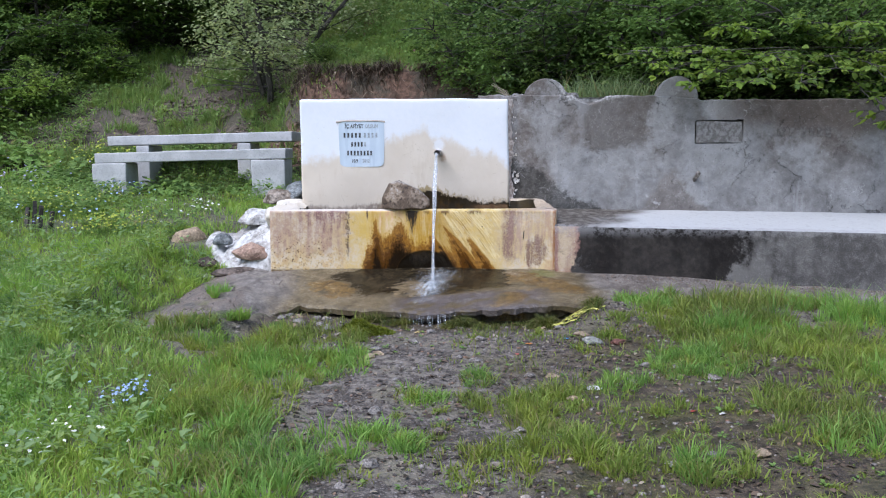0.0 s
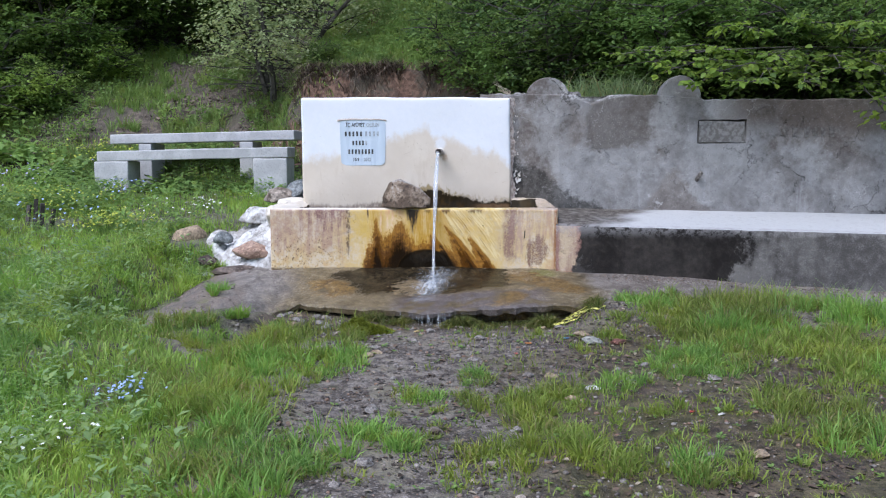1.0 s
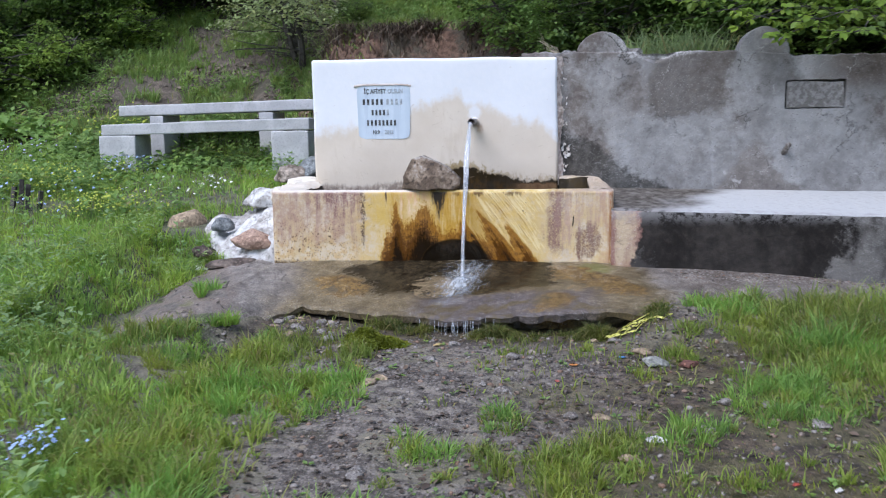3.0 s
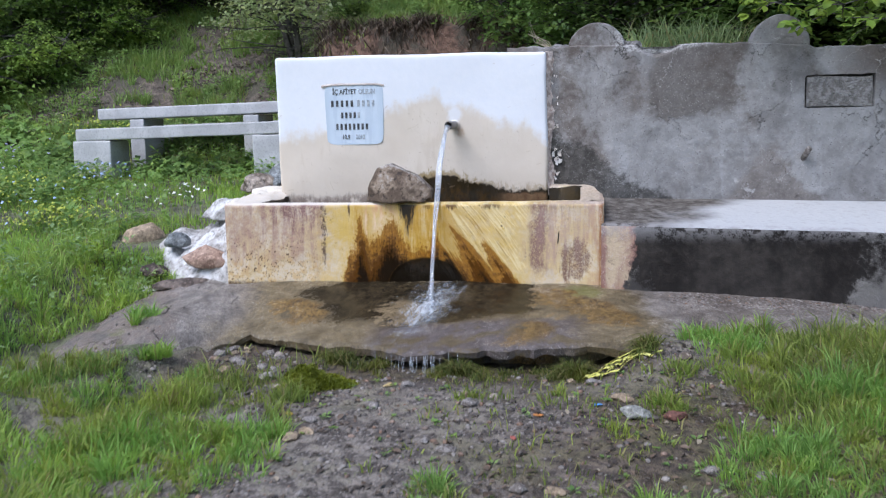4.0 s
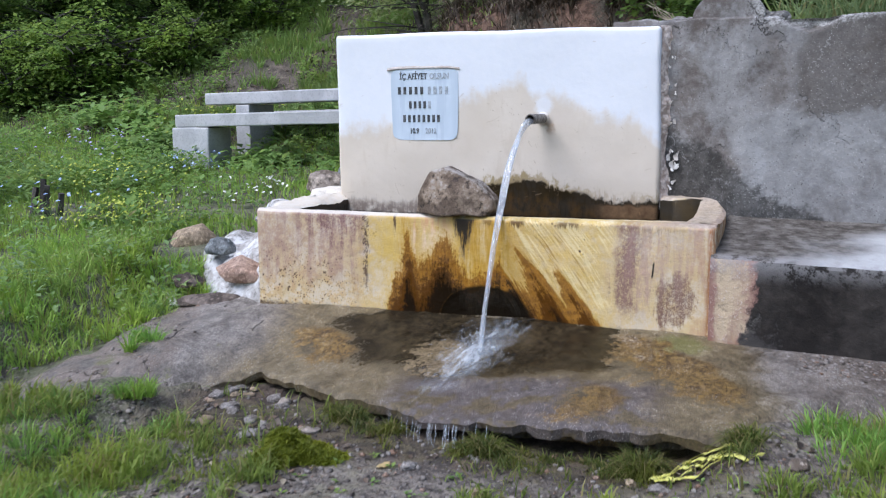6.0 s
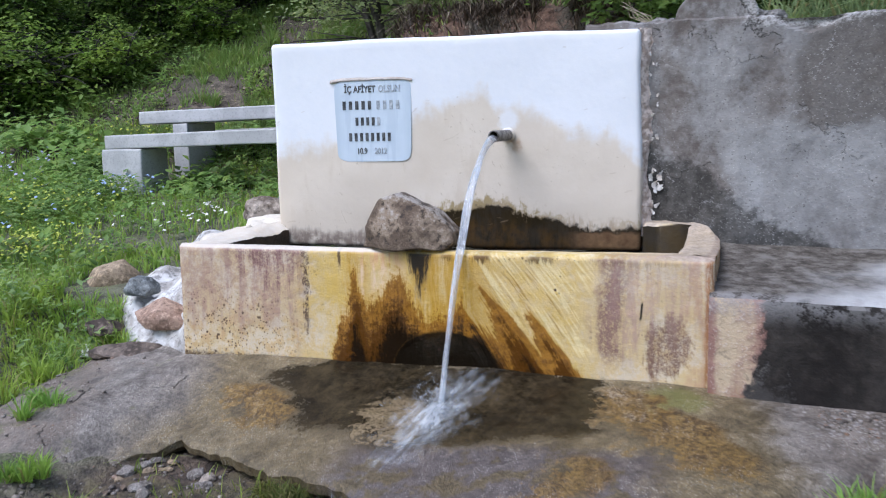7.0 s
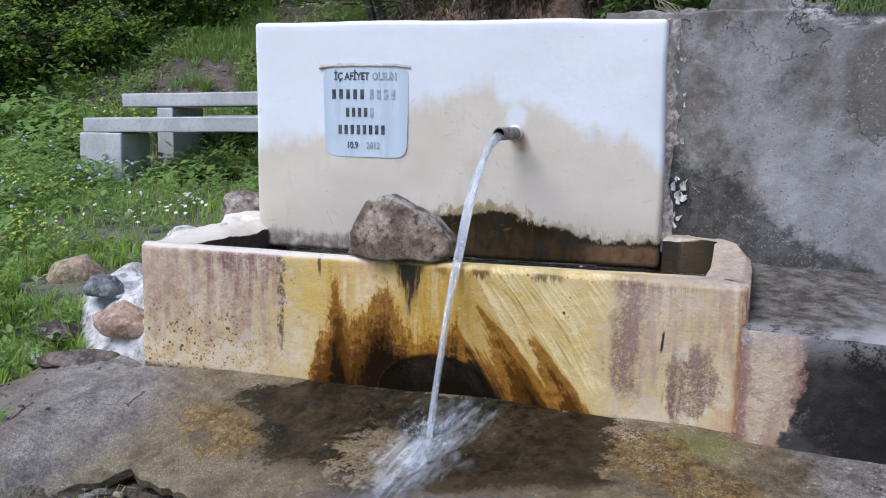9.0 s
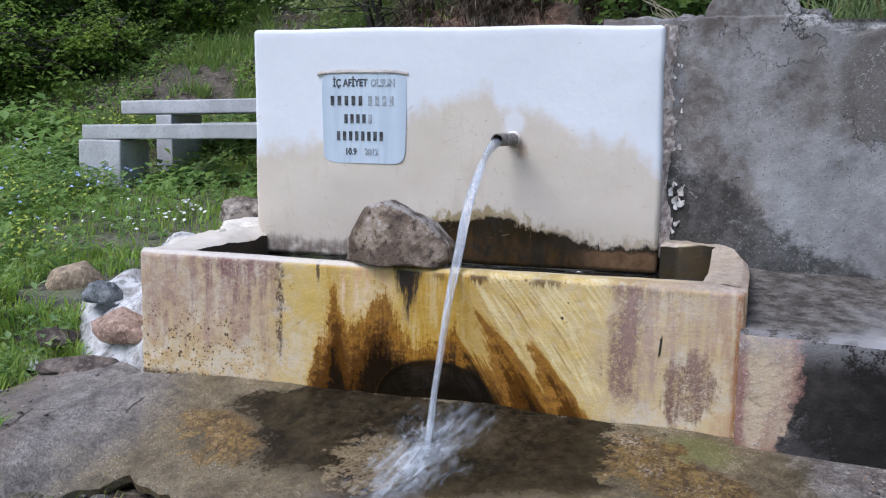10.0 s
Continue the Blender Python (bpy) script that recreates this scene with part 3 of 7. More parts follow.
    col = s.mix(s.step(g, 0.60, 0.80) * 0.30, col, (0.060, 0.054, 0.048))
    col = s.mix(s.step(g, 0.38, 0.22) * 0.22, col, (0.42, 0.41, 0.40))
    return s.done(col, 0.88, m * 0.9 + f * 0.25 + g * 0.10 - crack * 0.8, 0.008, spec=0.2)


def ledge_material():
    s = Shade("ledge_concrete")
    n, f, g = s.noise(2.2, 5), s.noise(17, 5, 0.65), s.noise(130, 3)
    run = s.noise(1.0, 4, 0.6, s.stretch(7, 7, 0.8))
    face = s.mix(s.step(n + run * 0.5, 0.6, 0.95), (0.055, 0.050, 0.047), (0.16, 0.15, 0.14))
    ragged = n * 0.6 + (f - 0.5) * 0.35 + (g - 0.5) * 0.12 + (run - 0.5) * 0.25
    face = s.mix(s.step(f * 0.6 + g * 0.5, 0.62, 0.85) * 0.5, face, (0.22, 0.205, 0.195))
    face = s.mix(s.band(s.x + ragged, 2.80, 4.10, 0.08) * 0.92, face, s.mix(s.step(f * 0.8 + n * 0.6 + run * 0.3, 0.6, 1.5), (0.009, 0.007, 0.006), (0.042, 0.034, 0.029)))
    face = s.mix(s.step(s.x + ragged, 4.15, 4.4) * 0.45, face, s.mix(s.step(f * 0.5 + g * 0.6, 0.4, 0.8), (0.095, 0.088, 0.084), (0.215, 0.205, 0.198)))
    edge = s.step(s.x + f * 0.09 + n * 0.04 - s.z * 0.40 + s.z * s.z * 0.5, 2.545, 2.515)
    face = s.mix(edge * s.step(f + run * 0.4, 0.15, 0.45) * 0.92, face, s.mix(s.step(run + f * 0.4, 0.40, 0.75), (0.54, 0.42, 0.29), (0.30, 0.165, 0.135)))
    face = s.mix(edge * s.step(f * 0.5 + g * 0.6, 0.62, 0.80) * 0.6, face, (0.60, 0.52, 0.45))
    face = s.mix(edge * s.step(s.z + f * 0.15, 0.12, 0.02) * 0.7, face, (0.200, 0.085, 0.045))
    # upward faces take a paler colour than the front
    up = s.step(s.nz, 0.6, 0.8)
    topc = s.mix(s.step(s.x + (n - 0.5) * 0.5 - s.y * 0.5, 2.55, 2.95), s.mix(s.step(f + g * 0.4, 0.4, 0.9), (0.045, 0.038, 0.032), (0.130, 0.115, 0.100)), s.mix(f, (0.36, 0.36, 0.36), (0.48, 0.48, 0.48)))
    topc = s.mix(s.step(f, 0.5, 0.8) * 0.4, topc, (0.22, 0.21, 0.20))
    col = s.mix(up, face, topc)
    lipz = s.step(f + g * 0.4, 0.5, 0.8) * s.step(s.z, 0.25, 0.36) * s.step(s.y, 0.05, -0.02)
    col = s.mix(lipz * 0.6, col, (0.26, 0.25, 0.25))
    return s.done(col, 0.82, f * 0.6 + g * 0.12 + n * 0.4, 0.009, spec=0.2)


def grass_material(name, low, high, dry=0.12):
    s = Shade(name)
    n = s.noise(0.9, 3)
    col = s.mix(s.island, low, high)
    col = s.mix(s.step(n, 0.35, 0.65) * 0.55, col, tuple(v * k for v, k in zip(high, (0.92, 1.06, 0.8))))
    yel = s.step(s.noise(3.4, 4, 0.6), 0.50, 0.72)
    col = s.mix(yel * 0.55, col, tuple(v * k for v, k in zip(high, (1.06, 1.0, 0.6))))
    col = s.mix(s.step(s.math("FRACT", s.island * 17.3), 1.0 - dry, 1.0 - dry + 0.02) * 0.8, col, (0.30, 0.25, 0.11))
    s.put(s.bsdf.inputs["Transmission Weight"], 0.0)
    m = s.done(col, 0.5, spec=0.3)
    # thin leaves let light through
    tr = s.nt.nodes.new("ShaderNodeBsdfTranslucent")
    mixer = s.nt.nodes.new("ShaderNodeMixShader")
    s.put(tr.inputs[0], col)
    mixer.inputs[0].default_value = 0.5
    s.nt.links.new(s.bsdf.outputs[0], mixer.inputs[1])
    s.nt.links.new(tr.outputs[0], mixer.inputs[2])
    s.nt.links.new(mixer.outputs[0], s.nt.nodes["Material Output"].inputs[0])
    return m


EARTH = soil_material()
PAINT = trough_material()
APRON = apron_material()
LIME = block_material()
RENDER = wall_material()
LEDGE = ledge_material()
BENCH = plain("cast_concrete", (0.38, 0.38, 0.385), (0.47, 0.47, 0.475), 4.0, 0.8, 0.002)
GRASS = grass_material("grass", (0.235, 0.365, 0.076), (0.410, 0.545, 0.145))


# ---- building helpers ----
def lattice(x, y, seed=0):
    """Smooth value noise on arrays, 0 to 1."""
    xi, yi = np.floor(x).astype(int), np.floor(y).astype(int)
    u, v = x - xi, y - yi
    u, v = u * u * (3 - 2 * u), v * v * (3 - 2 * v)

    def h(i, j):
        k = (i * 374761393 + j * 668265263 + seed * 974711) & 0x7FFFFFFF
        k = ((k ^ (k >> 13)) * 1274126177) & 0x7FFFFFFF
        return ((k ^ (k >> 16)) & 0xFFFF) / 65535.0

    return (h(xi, yi) * (1 - u) + h(xi + 1, yi) * u) * (1 - v) + (h(xi, yi + 1) * (1 - u) + h(xi + 1, yi + 1) * u) * v


def fbm(x, y, seed=0, octaves=4):
    x, y = np.asarray(x, float), np.asarray(y, float)
    total, amp, norm = 0, 1.0, 0
    for o in range(octaves):
        total, norm = total + amp * lattice(x * 2**o + 11.3 * o, y * 2**o + 5.7 * o, seed + o), norm + amp
        amp *= 0.5
    return total / norm


def smooth(v, lo, hi):
    t = np.clip((np.asarray(v, float) - lo) / (hi - lo), 0, 1)
    return t * t * (3 - 2 * t)


def mesh_of(name, verts, faces, material, flat=False):
    me = bpy.data.meshes.new(name)
    me.from_pydata([tuple(v) for v in verts], [], faces)
    me.materials.append(material)
    if not flat:
        me.shade_smooth()
    me.update()
    return me


def tri_mesh(name, verts, tris, material):
    """A large triangle mesh from arrays."""
    me = bpy.data.meshes.new(name)
    verts, tris = np.asarray(verts, np.float32), np.asarray(tris, np.int32)
    me.vertices.add(len(verts)), me.loops.add(tris.size), me.polygons.add(len(tris))
    me.vertices.foreach_set("co", verts.ravel())
    me.loops.foreach_set("vertex_index", tris.ravel())
    me.polygons.foreach_set("loop_start", np.arange(0, tris.size, 3, dtype=np.int32))
    me.materials.append(material)
    me.update(calc_edges=True)
    return me


def part(name, bm, material, parent, label="", bevel=0.0):
    """Links a bmesh as one mesh object under a thing or a part."""
    if bevel:
        sharp = [e for e in bm.edges if e.is_manifold and e.calc_face_angle(0) > 0.6]
        bmesh.ops.bevel(bm, geom=sharp, offset=bevel, segments=3, profile=0.6, affect="EDGES", clamp_overlap=True)
    me = bpy.data.meshes.new(name)
    bm.to_mesh(me)
    bm.free()
    me.materials.append(material)
    me.shade_smooth()
    me.set_sharp_from_angle(angle=radians(38))
    ob = new(name, me)
    ob.parent = parent
    if label:
        tagged(ob, label)
    return ob


def thing(name, label, category, group="", kind="", at=(0, 0, 0), turn=0.0):
    ob = new(name)
    ob.empty_display_size = 0.1
    ob.matrix_world = pose(*at, 0, 0, turn)
    return tagged(ob, label, category, group, kind)


def box(x0, x1, y0, y1, z0, z1, cuts=0, rough=0.0, seed=0):
    """A box as a bmesh, its surface cut up and made uneven by rough metres."""
    bm = bmesh.new()
    bmesh.ops.create_cube(bm, size=1)
    for v in bm.verts:
        v.co = ((v.co.x + 0.5) * (x1 - x0) + x0, (v.co.y + 0.5) * (y1 - y0) + y0, (v.co.z + 0.5) * (z1 - z0) + z0)
    if cuts:
        bmesh.ops.subdivide_edges(bm, edges=bm.edges[:], cuts=cuts, use_grid_fill=True)
        for v in bm.verts:
            v.co += (noise.noise_vector(v.co * 7 + Vector((seed, 0, 0))) * 0.6 + noise.noise_vector(v.co * 23 + Vector((0, seed, 0))) * 0.4) * rough
    return bm


def rock_bm(size, seed, cuts=4, rough=0.25, flat=0.3):
    """A weathered stone: a ball with planes struck off it, and uneven."""
    bm = bmesh.new()
    bmesh.ops.create_icosphere(bm, subdivisions=cuts, radius=1)
    rng = random.Random(seed)
    planes = [(Vector((rng.uniform(-1, 1), rng.uniform(-1, 1), rng.uniform(-0.6, 1))).normalized(), rng.uniform(0.55, 0.85)) for _ in range(9)]
    off = Vector((seed * 3.1, seed * 1.7, seed * 0.9))
    for v in bm.verts:
        p = v.co.normalized()
        for n, d in planes:
            over = p.dot(n) - d
            if over > 0:
                p -= n * over * 0.85
        p *= 1 + rough * noise.noise(p * 1.5 + off) + rough * 0.3 * noise.noise(p * 5 + off) + rough * 0.12 * noise.noise(p * 14 + off)
        if p.z < -flat:
            p.z = -flat + (p.z + flat) * 0.25
        v.co = Vector((p.x * size[0], p.y * size[1], p.z * size[2]))
    return bm


# ---- the ground: one sheet from the clearing up the wooded slope ----
def apron_plane(x, y):
    """The slab's mean surface."""
    base = np.interp(x, [-1.5, -0.3, 0.0, 2.35, 3.3, 4.9, 7.0], [-0.10, 0.0, 0.0, 0.015, -0.05, -0.15, -0.2])
    fall = np.interp(x, [-1.5, -0.1, 0.3, 1.5, 2.7, 3.9, 7.0], [0.13, 0.15, 0.36, 0.205, 0.115, 0.04, 0.03])
    return base + fall * np.minimum(y, 0.05) - 0.02 * smooth(x, 0.0, -0.6)


def ground(x, y):
    x, y = np.asarray(x, float), np.asarray(y, float)
    front = -0.27 - 0.018 * np.clip(-1.5 - y, 0, 8) + 0.05 * smooth(x, 3.2, 5.0) * smooth(y, -3, -0.5)
    front = front - 0.012 * smooth(x, 0.85, 1.15) * smooth(x, 2.4, 2.0) * smooth(y, -1.55, -1.05)
    meadow = -0.27 + 0.118 * np.clip(y + 3.2, -1.0, 6.6) + 0.05 * np.clip(-x - 2, 0, 6) * smooth(y, -4, 0)
    left = smooth(x, 0.15, -0.75)
    low = front * (1 - left) + meadow * left
    # the apron's broken left end lies nearly flush with the earth
    flush = smooth(x, 0.33, 0.14) * smooth(x, -1.1, -0.7) * smooth(np.abs(y + 0.7), 1.15, 0.8)
    low = np.where(flush > 0, low * (1 - flush) + (apron_plane(x, y) - 0.045) * flush, low)
    verge = smooth(x, 2.25, 2.65) * smooth(y, -1.7, -0.85)
    low = low * (1 - verge) + (apron_plane(x, np.full_like(y, -0.6)) - 0.055) * verge
    low = np.where(y > 0.9, np.maximum(low, meadow * 0.9), low)
    hill = 0.53 + 0.32 * np.clip(y - 3.4, 0, 1.5) + 0.52 * np.clip(y - 4.9, 0, 14) + 0.42 * np.clip(y - 18.9, 0, 40)
    scarp = smooth(x + 0.3 * fbm(y * 2, x * 0, 6), -1.25, -0.45) * smooth(x, 3.5, 2.0) * (1.06 * smooth(y + 0.35 * fbm(x * 1.3, y * 0, 5), 4.40, 4.85) + 0.10 * (fbm(x * 4, y * 4, 8) - 0.5) * smooth(y, 4.1, 4.4))
    z = np.where(y > 3.4, hill + scarp, low)
    bank = 1.35 + 0.055 * np.clip(y - 1.05, 0, 2.0) + 0.50 * np.clip(y - 3.05, 0, 40)
    held = np.maximum(smooth(x, 1.78, 2.05) * smooth(y, 0.86, 1.0), smooth(x, 0.9, 2.3) * smooth(y, 1.15, 2.4))
    z = np.maximum(z, z * (1 - held) + bank * held)
    rough = 0.05 * (fbm(x * 1.1, y * 1.1, 3) - 0.5) + 0.035 * (fbm(x * 6, y * 6, 4, 3) - 0.5)
    rough = rough + 0.35 * (fbm(x * 0.7, y * 0.7, 9) - 0.5) * smooth(y, 4, 6)
    return z + rough


def axis(lo, fine_lo, fine_hi, hi, step):
    n = int((fine_hi - fine_lo) / step)
    out = lambda a, b: a + (b - a) * np.linspace(0, 1, 26) ** 1.6  # noqa: E731
    return np.unique(np.round(np.concatenate([out(fine_lo, lo), np.linspace(fine_lo, fine_hi, n + 1), out(fine_hi, hi)]), 4))


def grid_faces(nx, ny):
    i, j = np.meshgrid(np.arange(nx - 1), np.arange(ny - 1), indexing="ij")
    a = (i * ny + j).ravel()
    return np.stack([a, a + ny, a + ny + 1, a + 1], 1)


xs, ys = axis(-60, -4.5, 6.5, 60, 0.04), axis(-60, -5.5, 6.5, 70, 0.04)
gx, gy = np.meshgrid(xs, ys, indexing="ij")
gv = np.stack([gx, gy, ground(gx, gy)], -1).reshape(-1, 3)
q = grid_faces(len(xs), len(ys))
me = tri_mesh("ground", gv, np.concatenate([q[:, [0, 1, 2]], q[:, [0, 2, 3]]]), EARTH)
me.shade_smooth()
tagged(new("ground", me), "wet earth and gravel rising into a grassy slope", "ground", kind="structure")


# ---- apron: the sloping slab that the water falls on ----
def apron_front(x):
    """The broken front edge."""
    base = np.interp(x, [-0.82, -0.6, -0.2, 0.05, 0.22, 0.36, 0.8, 1.5, 2.2, 2.5, 2.68, 2.85, 3.1, 3.9, 7.0], [-1.20, -1.28, -1.14, -0.97, -0.66, -0.54, -0.72, -0.92, -0.92, -0.94, -0.74, -0.58, -0.50, -0.42, -0.40])
    return base + 0.09 * (fbm(x * 3.0, x * 0 + 2, 21) - 0.5) + 0.065 * (fbm(x * 17, x * 0, 22) - 0.5)


def apron_back(x):
    return np.interp(x, [-0.82, -0.6, -0.4, 0.0, 0.05, 7.0], [-1.20, -0.50, 0.12, 0.2, 0.2, 0.2])


def apron_top(x, y):
    left = smooth(x, 0.25, -0.2)
    return apron_plane(x, y) + 0.02 * (fbm(x * 2, y * 3, 31) - 0.5) * 2 + 0.035 * (fbm(x * 9, y * 9, 32) - 0.5) * (0.35 + left)


def build_apron():
    ax, rows = np.arange(-0.80, 6.9, 0.022), 54
    f, b = apron_front(ax), apron_back(ax)
    t = np.linspace(0, 1, rows)
    X = np.repeat(ax[:, None], rows, 1)
    Y = f[:, None] + (b - f)[:, None] * t[None]
    Z = apron_top(X, Y)
    edge = np.exp(-((Y - f[:, None]) / 0.008))
    Z -= 0.012 * edge
    # the broken left end sinks into the earth
    out = np.minimum(Y - f[:, None], (X + 0.80) * 0.8)
    Z -= smooth(X, 0.30, 0.02) * 0.095 * smooth(out + 0.16 * (fbm(X * 7, Y * 7, 44) - 0.5), 0.30, 0.02)
    Z -= smooth(X, 2.30, 2.75) * 0.06 * smooth(Y - f[:, None] + 0.14 * (fbm(X * 6, Y * 6, 45) - 0.5), 0.16, 0.0)
    # underside set back from the lip, so that the edge overhangs
    Xl, Yl = X[:, :1], f[:, None]
    skirt = [np.concatenate([Xl, Yl + 0.004 + 0.012 * fbm(Xl * 40, Xl * 0, 42), Z[:, :1] - 0.018 - 0.034 * fbm(Xl * 12, Xl * 0, 43)], 1), np.concatenate([Xl, Yl + 0.15 + 0.06 * fbm(Xl * 9, Xl * 0, 41), Z[:, :1] - 0.075], 1), np.concatenate([Xl, Yl + 0.24, Z[:, :1] - 0.45], 1)]
    cols = [s[:, None, :] for s in skirt[::-1]] + [np.stack([X, Y, Z], -1)]
    V = np.concatenate(cols, 1)
    q = grid_faces(V.shape[0], V.shape[1])
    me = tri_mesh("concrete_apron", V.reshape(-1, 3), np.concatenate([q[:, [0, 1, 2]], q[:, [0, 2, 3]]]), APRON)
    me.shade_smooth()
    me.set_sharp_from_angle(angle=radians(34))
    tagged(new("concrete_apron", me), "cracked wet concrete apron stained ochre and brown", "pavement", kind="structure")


build_apron()


# ---- the fountain basin ----
W, TOP, DEPTH = 2.355, 0.50, 0.86
MORTAR = plain("cream_mortar", (0.56, 0.51, 0.44), (0.68, 0.62, 0.54), 8.0, 0.85, 0.006, 45.0)


def basin():
    root = thing("basin", "cream-painted concrete water basin with yellow and rust-brown stains", "trough")
    # front wall: its face is uneven, with a low arched outlet pressed into it
    nx, nz = 236, 52
    X, Z = np.meshgrid(np.linspace(0, W, nx), np.linspace(-0.12, TOP, nz), indexing="ij")
    Y = 0.010 * (fbm(X * 4, Z * 4, 51) - 0.5) + 0.004 * (fbm(X * 30, Z * 30, 52) - 0.5)
    arch = 1 - ((X - 1.29) / 0.24) ** 2 - (np.maximum(Z, 0) / 0.165) ** 2
    Y = Y + 0.004 * smooth(arch + 0.25 * (fbm(X * 9, Z * 9, 57) - 0.5), -0.02, 0.22)
    r = 0.018
    Y = Y + np.where(Z > TOP - r, r - np.sqrt(np.maximum(r * r - (Z - TOP + r) ** 2, 0)), 0)
    for d in (X, W - X):
        Y = Y + np.where(d < r, r - np.sqrt(np.maximum(r * r - (r - d) ** 2, 0)), 0)
    rim = 0.006 * (fbm(X[:, -1:] * 6, X[:, -1:] * 0, 53) - 0.5)
    Z[:, -1:] += rim
    inner = np.interp(X[:, -1], [0, 0.9, 1.43, 2.2], [0.080, 0.080, 0.100, 0.162]) + 0.012 * (fbm(X[:, -1] * 5, X[:, -1] * 0, 54) - 0.5)
    back = [np.stack([X[:, -1], inner * yy, TOP + zz + rim[:, 0]], -1)[:, None] for yy, zz in ((0.4, 0.002), (0.88, -0.002), (0.98, -0.012))]
    back += [np.stack([X[:, -1], inner + 0.002, np.full(nx, zz)], -1)[:, None] for zz in (0.3, 0.05)]
    V = np.concatenate([np.stack([X, Y, Z], -1)] + back, 1)
    q = grid_faces(V.shape[0], V.shape[1])
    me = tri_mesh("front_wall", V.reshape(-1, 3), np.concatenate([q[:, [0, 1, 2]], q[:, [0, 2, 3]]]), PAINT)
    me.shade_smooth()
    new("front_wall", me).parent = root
    # the left-hand side: its top is lumpy lime mortar
    bm = bmesh.new()
    rows = []
    for k in range(36):
        y = 0.02 + 0.94 * k / 35
        row = [bm.verts.new((0.172 + 0.012 * noise.noise(Vector((0, y * 7, 1))), y, 0.0))]
        for j in range(9):
            u = j / 8
            x = 0.172 - u * (0.168 + 0.10 * float(smooth(y, 0.15, 0.5)))
            z = TOP - 0.002 + float(smooth(y, 0.25, 0.55)) * (0.030 * noise.noise(Vector((x * 7, y * 6, 5))) + 0.016 * noise.noise(Vector((x * 18, y * 17, 5)))) - (0.012 if j in (0, 8) else 0) + 0.02 * float(smooth(y, 0.6, 0.85))
            row.append(bm.verts.new((x + 0.012 * noise.noise(Vector((0, y * 7, 1))) * (1 - u), y, z)))
        row.append(bm.verts.new((row[-1].co.x - 0.002, y, -0.1)))
        rows.append(row)
    for r, q in zip(rows, rows[1:]):
        for j in range(10):
            bm.faces.new((r[j], r[j + 1], q[j + 1], q[j]))
    bmesh.ops.recalc_face_normals(bm, faces=bm.faces[:])
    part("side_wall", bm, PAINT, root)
    # the right-hand side swings round to the wall and climbs it
    ring = [(2.200, 0.12), (2.205, 0.45), (2.195, 0.80), (1.985, 0.82), (1.975, 0.95)]
    outer = [(W - 0.004, 0.03), (2.352, 0.42)] + [(2.10 + 0.245 * math.cos(radians(t)), 0.55 + 0.36 * math.sin(radians(t))) for t in range(0, 91, 10)] + [(1.99, 0.95)]
    bm = bmesh.new()
    m = 40
    def along(line, t):
        d = [0.0]
        for p, q in zip(line, line[1:]):
            d.append(d[-1] + math.dist(p, q))
        return float(np.interp(t * d[-1], d, [p[0] for p in line])), float(np.interp(t * d[-1], d, [p[1] for p in line]))
    rows = []
    for k in range(m):
        (ix, iy), (ox, oy) = along(ring, k / (m - 1)), along(outer, k / (m - 1))
        row = [bm.verts.new((ix, iy, 0.0))]
        for j in range(8):
            px, py = ix + (ox - ix) * j / 7, iy + (oy - iy) * j / 7
            lift = 0.045 * float(smooth(py, 0.55, 0.90)) + 0.010 * noise.noise(Vector((px * 9, py * 9, 3))) + 0.004 * noise.noise(Vector((px * 30, py * 30, 3)))
            row.append(bm.verts.new((px, py, TOP - 0.002 + lift - (0.014 if j in (0, 7) else 0))))
        row.append(bm.verts.new((ox, oy, -0.1)))
        rows.append(row)
    for r, q in zip(rows, rows[1:]):
        for j in range(9):
            bm.faces.new((r[j], r[j + 1], q[j + 1], q[j]))
    bmesh.ops.recalc_face_normals(bm, faces=bm.faces[:])
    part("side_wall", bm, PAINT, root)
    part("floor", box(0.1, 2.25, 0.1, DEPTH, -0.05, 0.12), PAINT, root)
    bm = bmesh.new()
    for cx, cy, cz, rx, ry, rz in ((0.02, 0.84, 0.485, 0.14, 0.16, 0.075), (-0.06, 0.55, 0.42, 0.10, 0.26, 0.085)):
        bmesh.ops.create_icosphere(bm, subdivisions=4, radius=1, matrix=Matrix.Translation((cx, cy, cz)) @ Matrix.Diagonal((rx, ry, rz, 1)))
    for v in bm.verts:
        v.co += noise.noise_vector(v.co * 5) * 0.060 + noise.noise_vector(v.co * 14) * 0.022 + noise.noise_vector(v.co * 40) * 0.006
        v.co.z = min(v.co.z, 0.525 + 0.3 * (v.co.z - 0.525))
    part("mortar", bm, MORTAR, root, "lumpy cream mortar at the basin's corner")

basin()


def water_material():
    s = Shade("water")
    s.put(s.bsdf.inputs["Transmission Weight"], 1.0)
    s.put(s.bsdf.inputs["IOR"], 1.33)
    return s.done((0.93, 0.95, 0.96), 0.05, s.noise(9, 3), 0.01)


WATER = water_material()


# ---- headstone block with the spout ----
def face_y(x):
    return 0.722 + 0.052 * (x - 0.115)


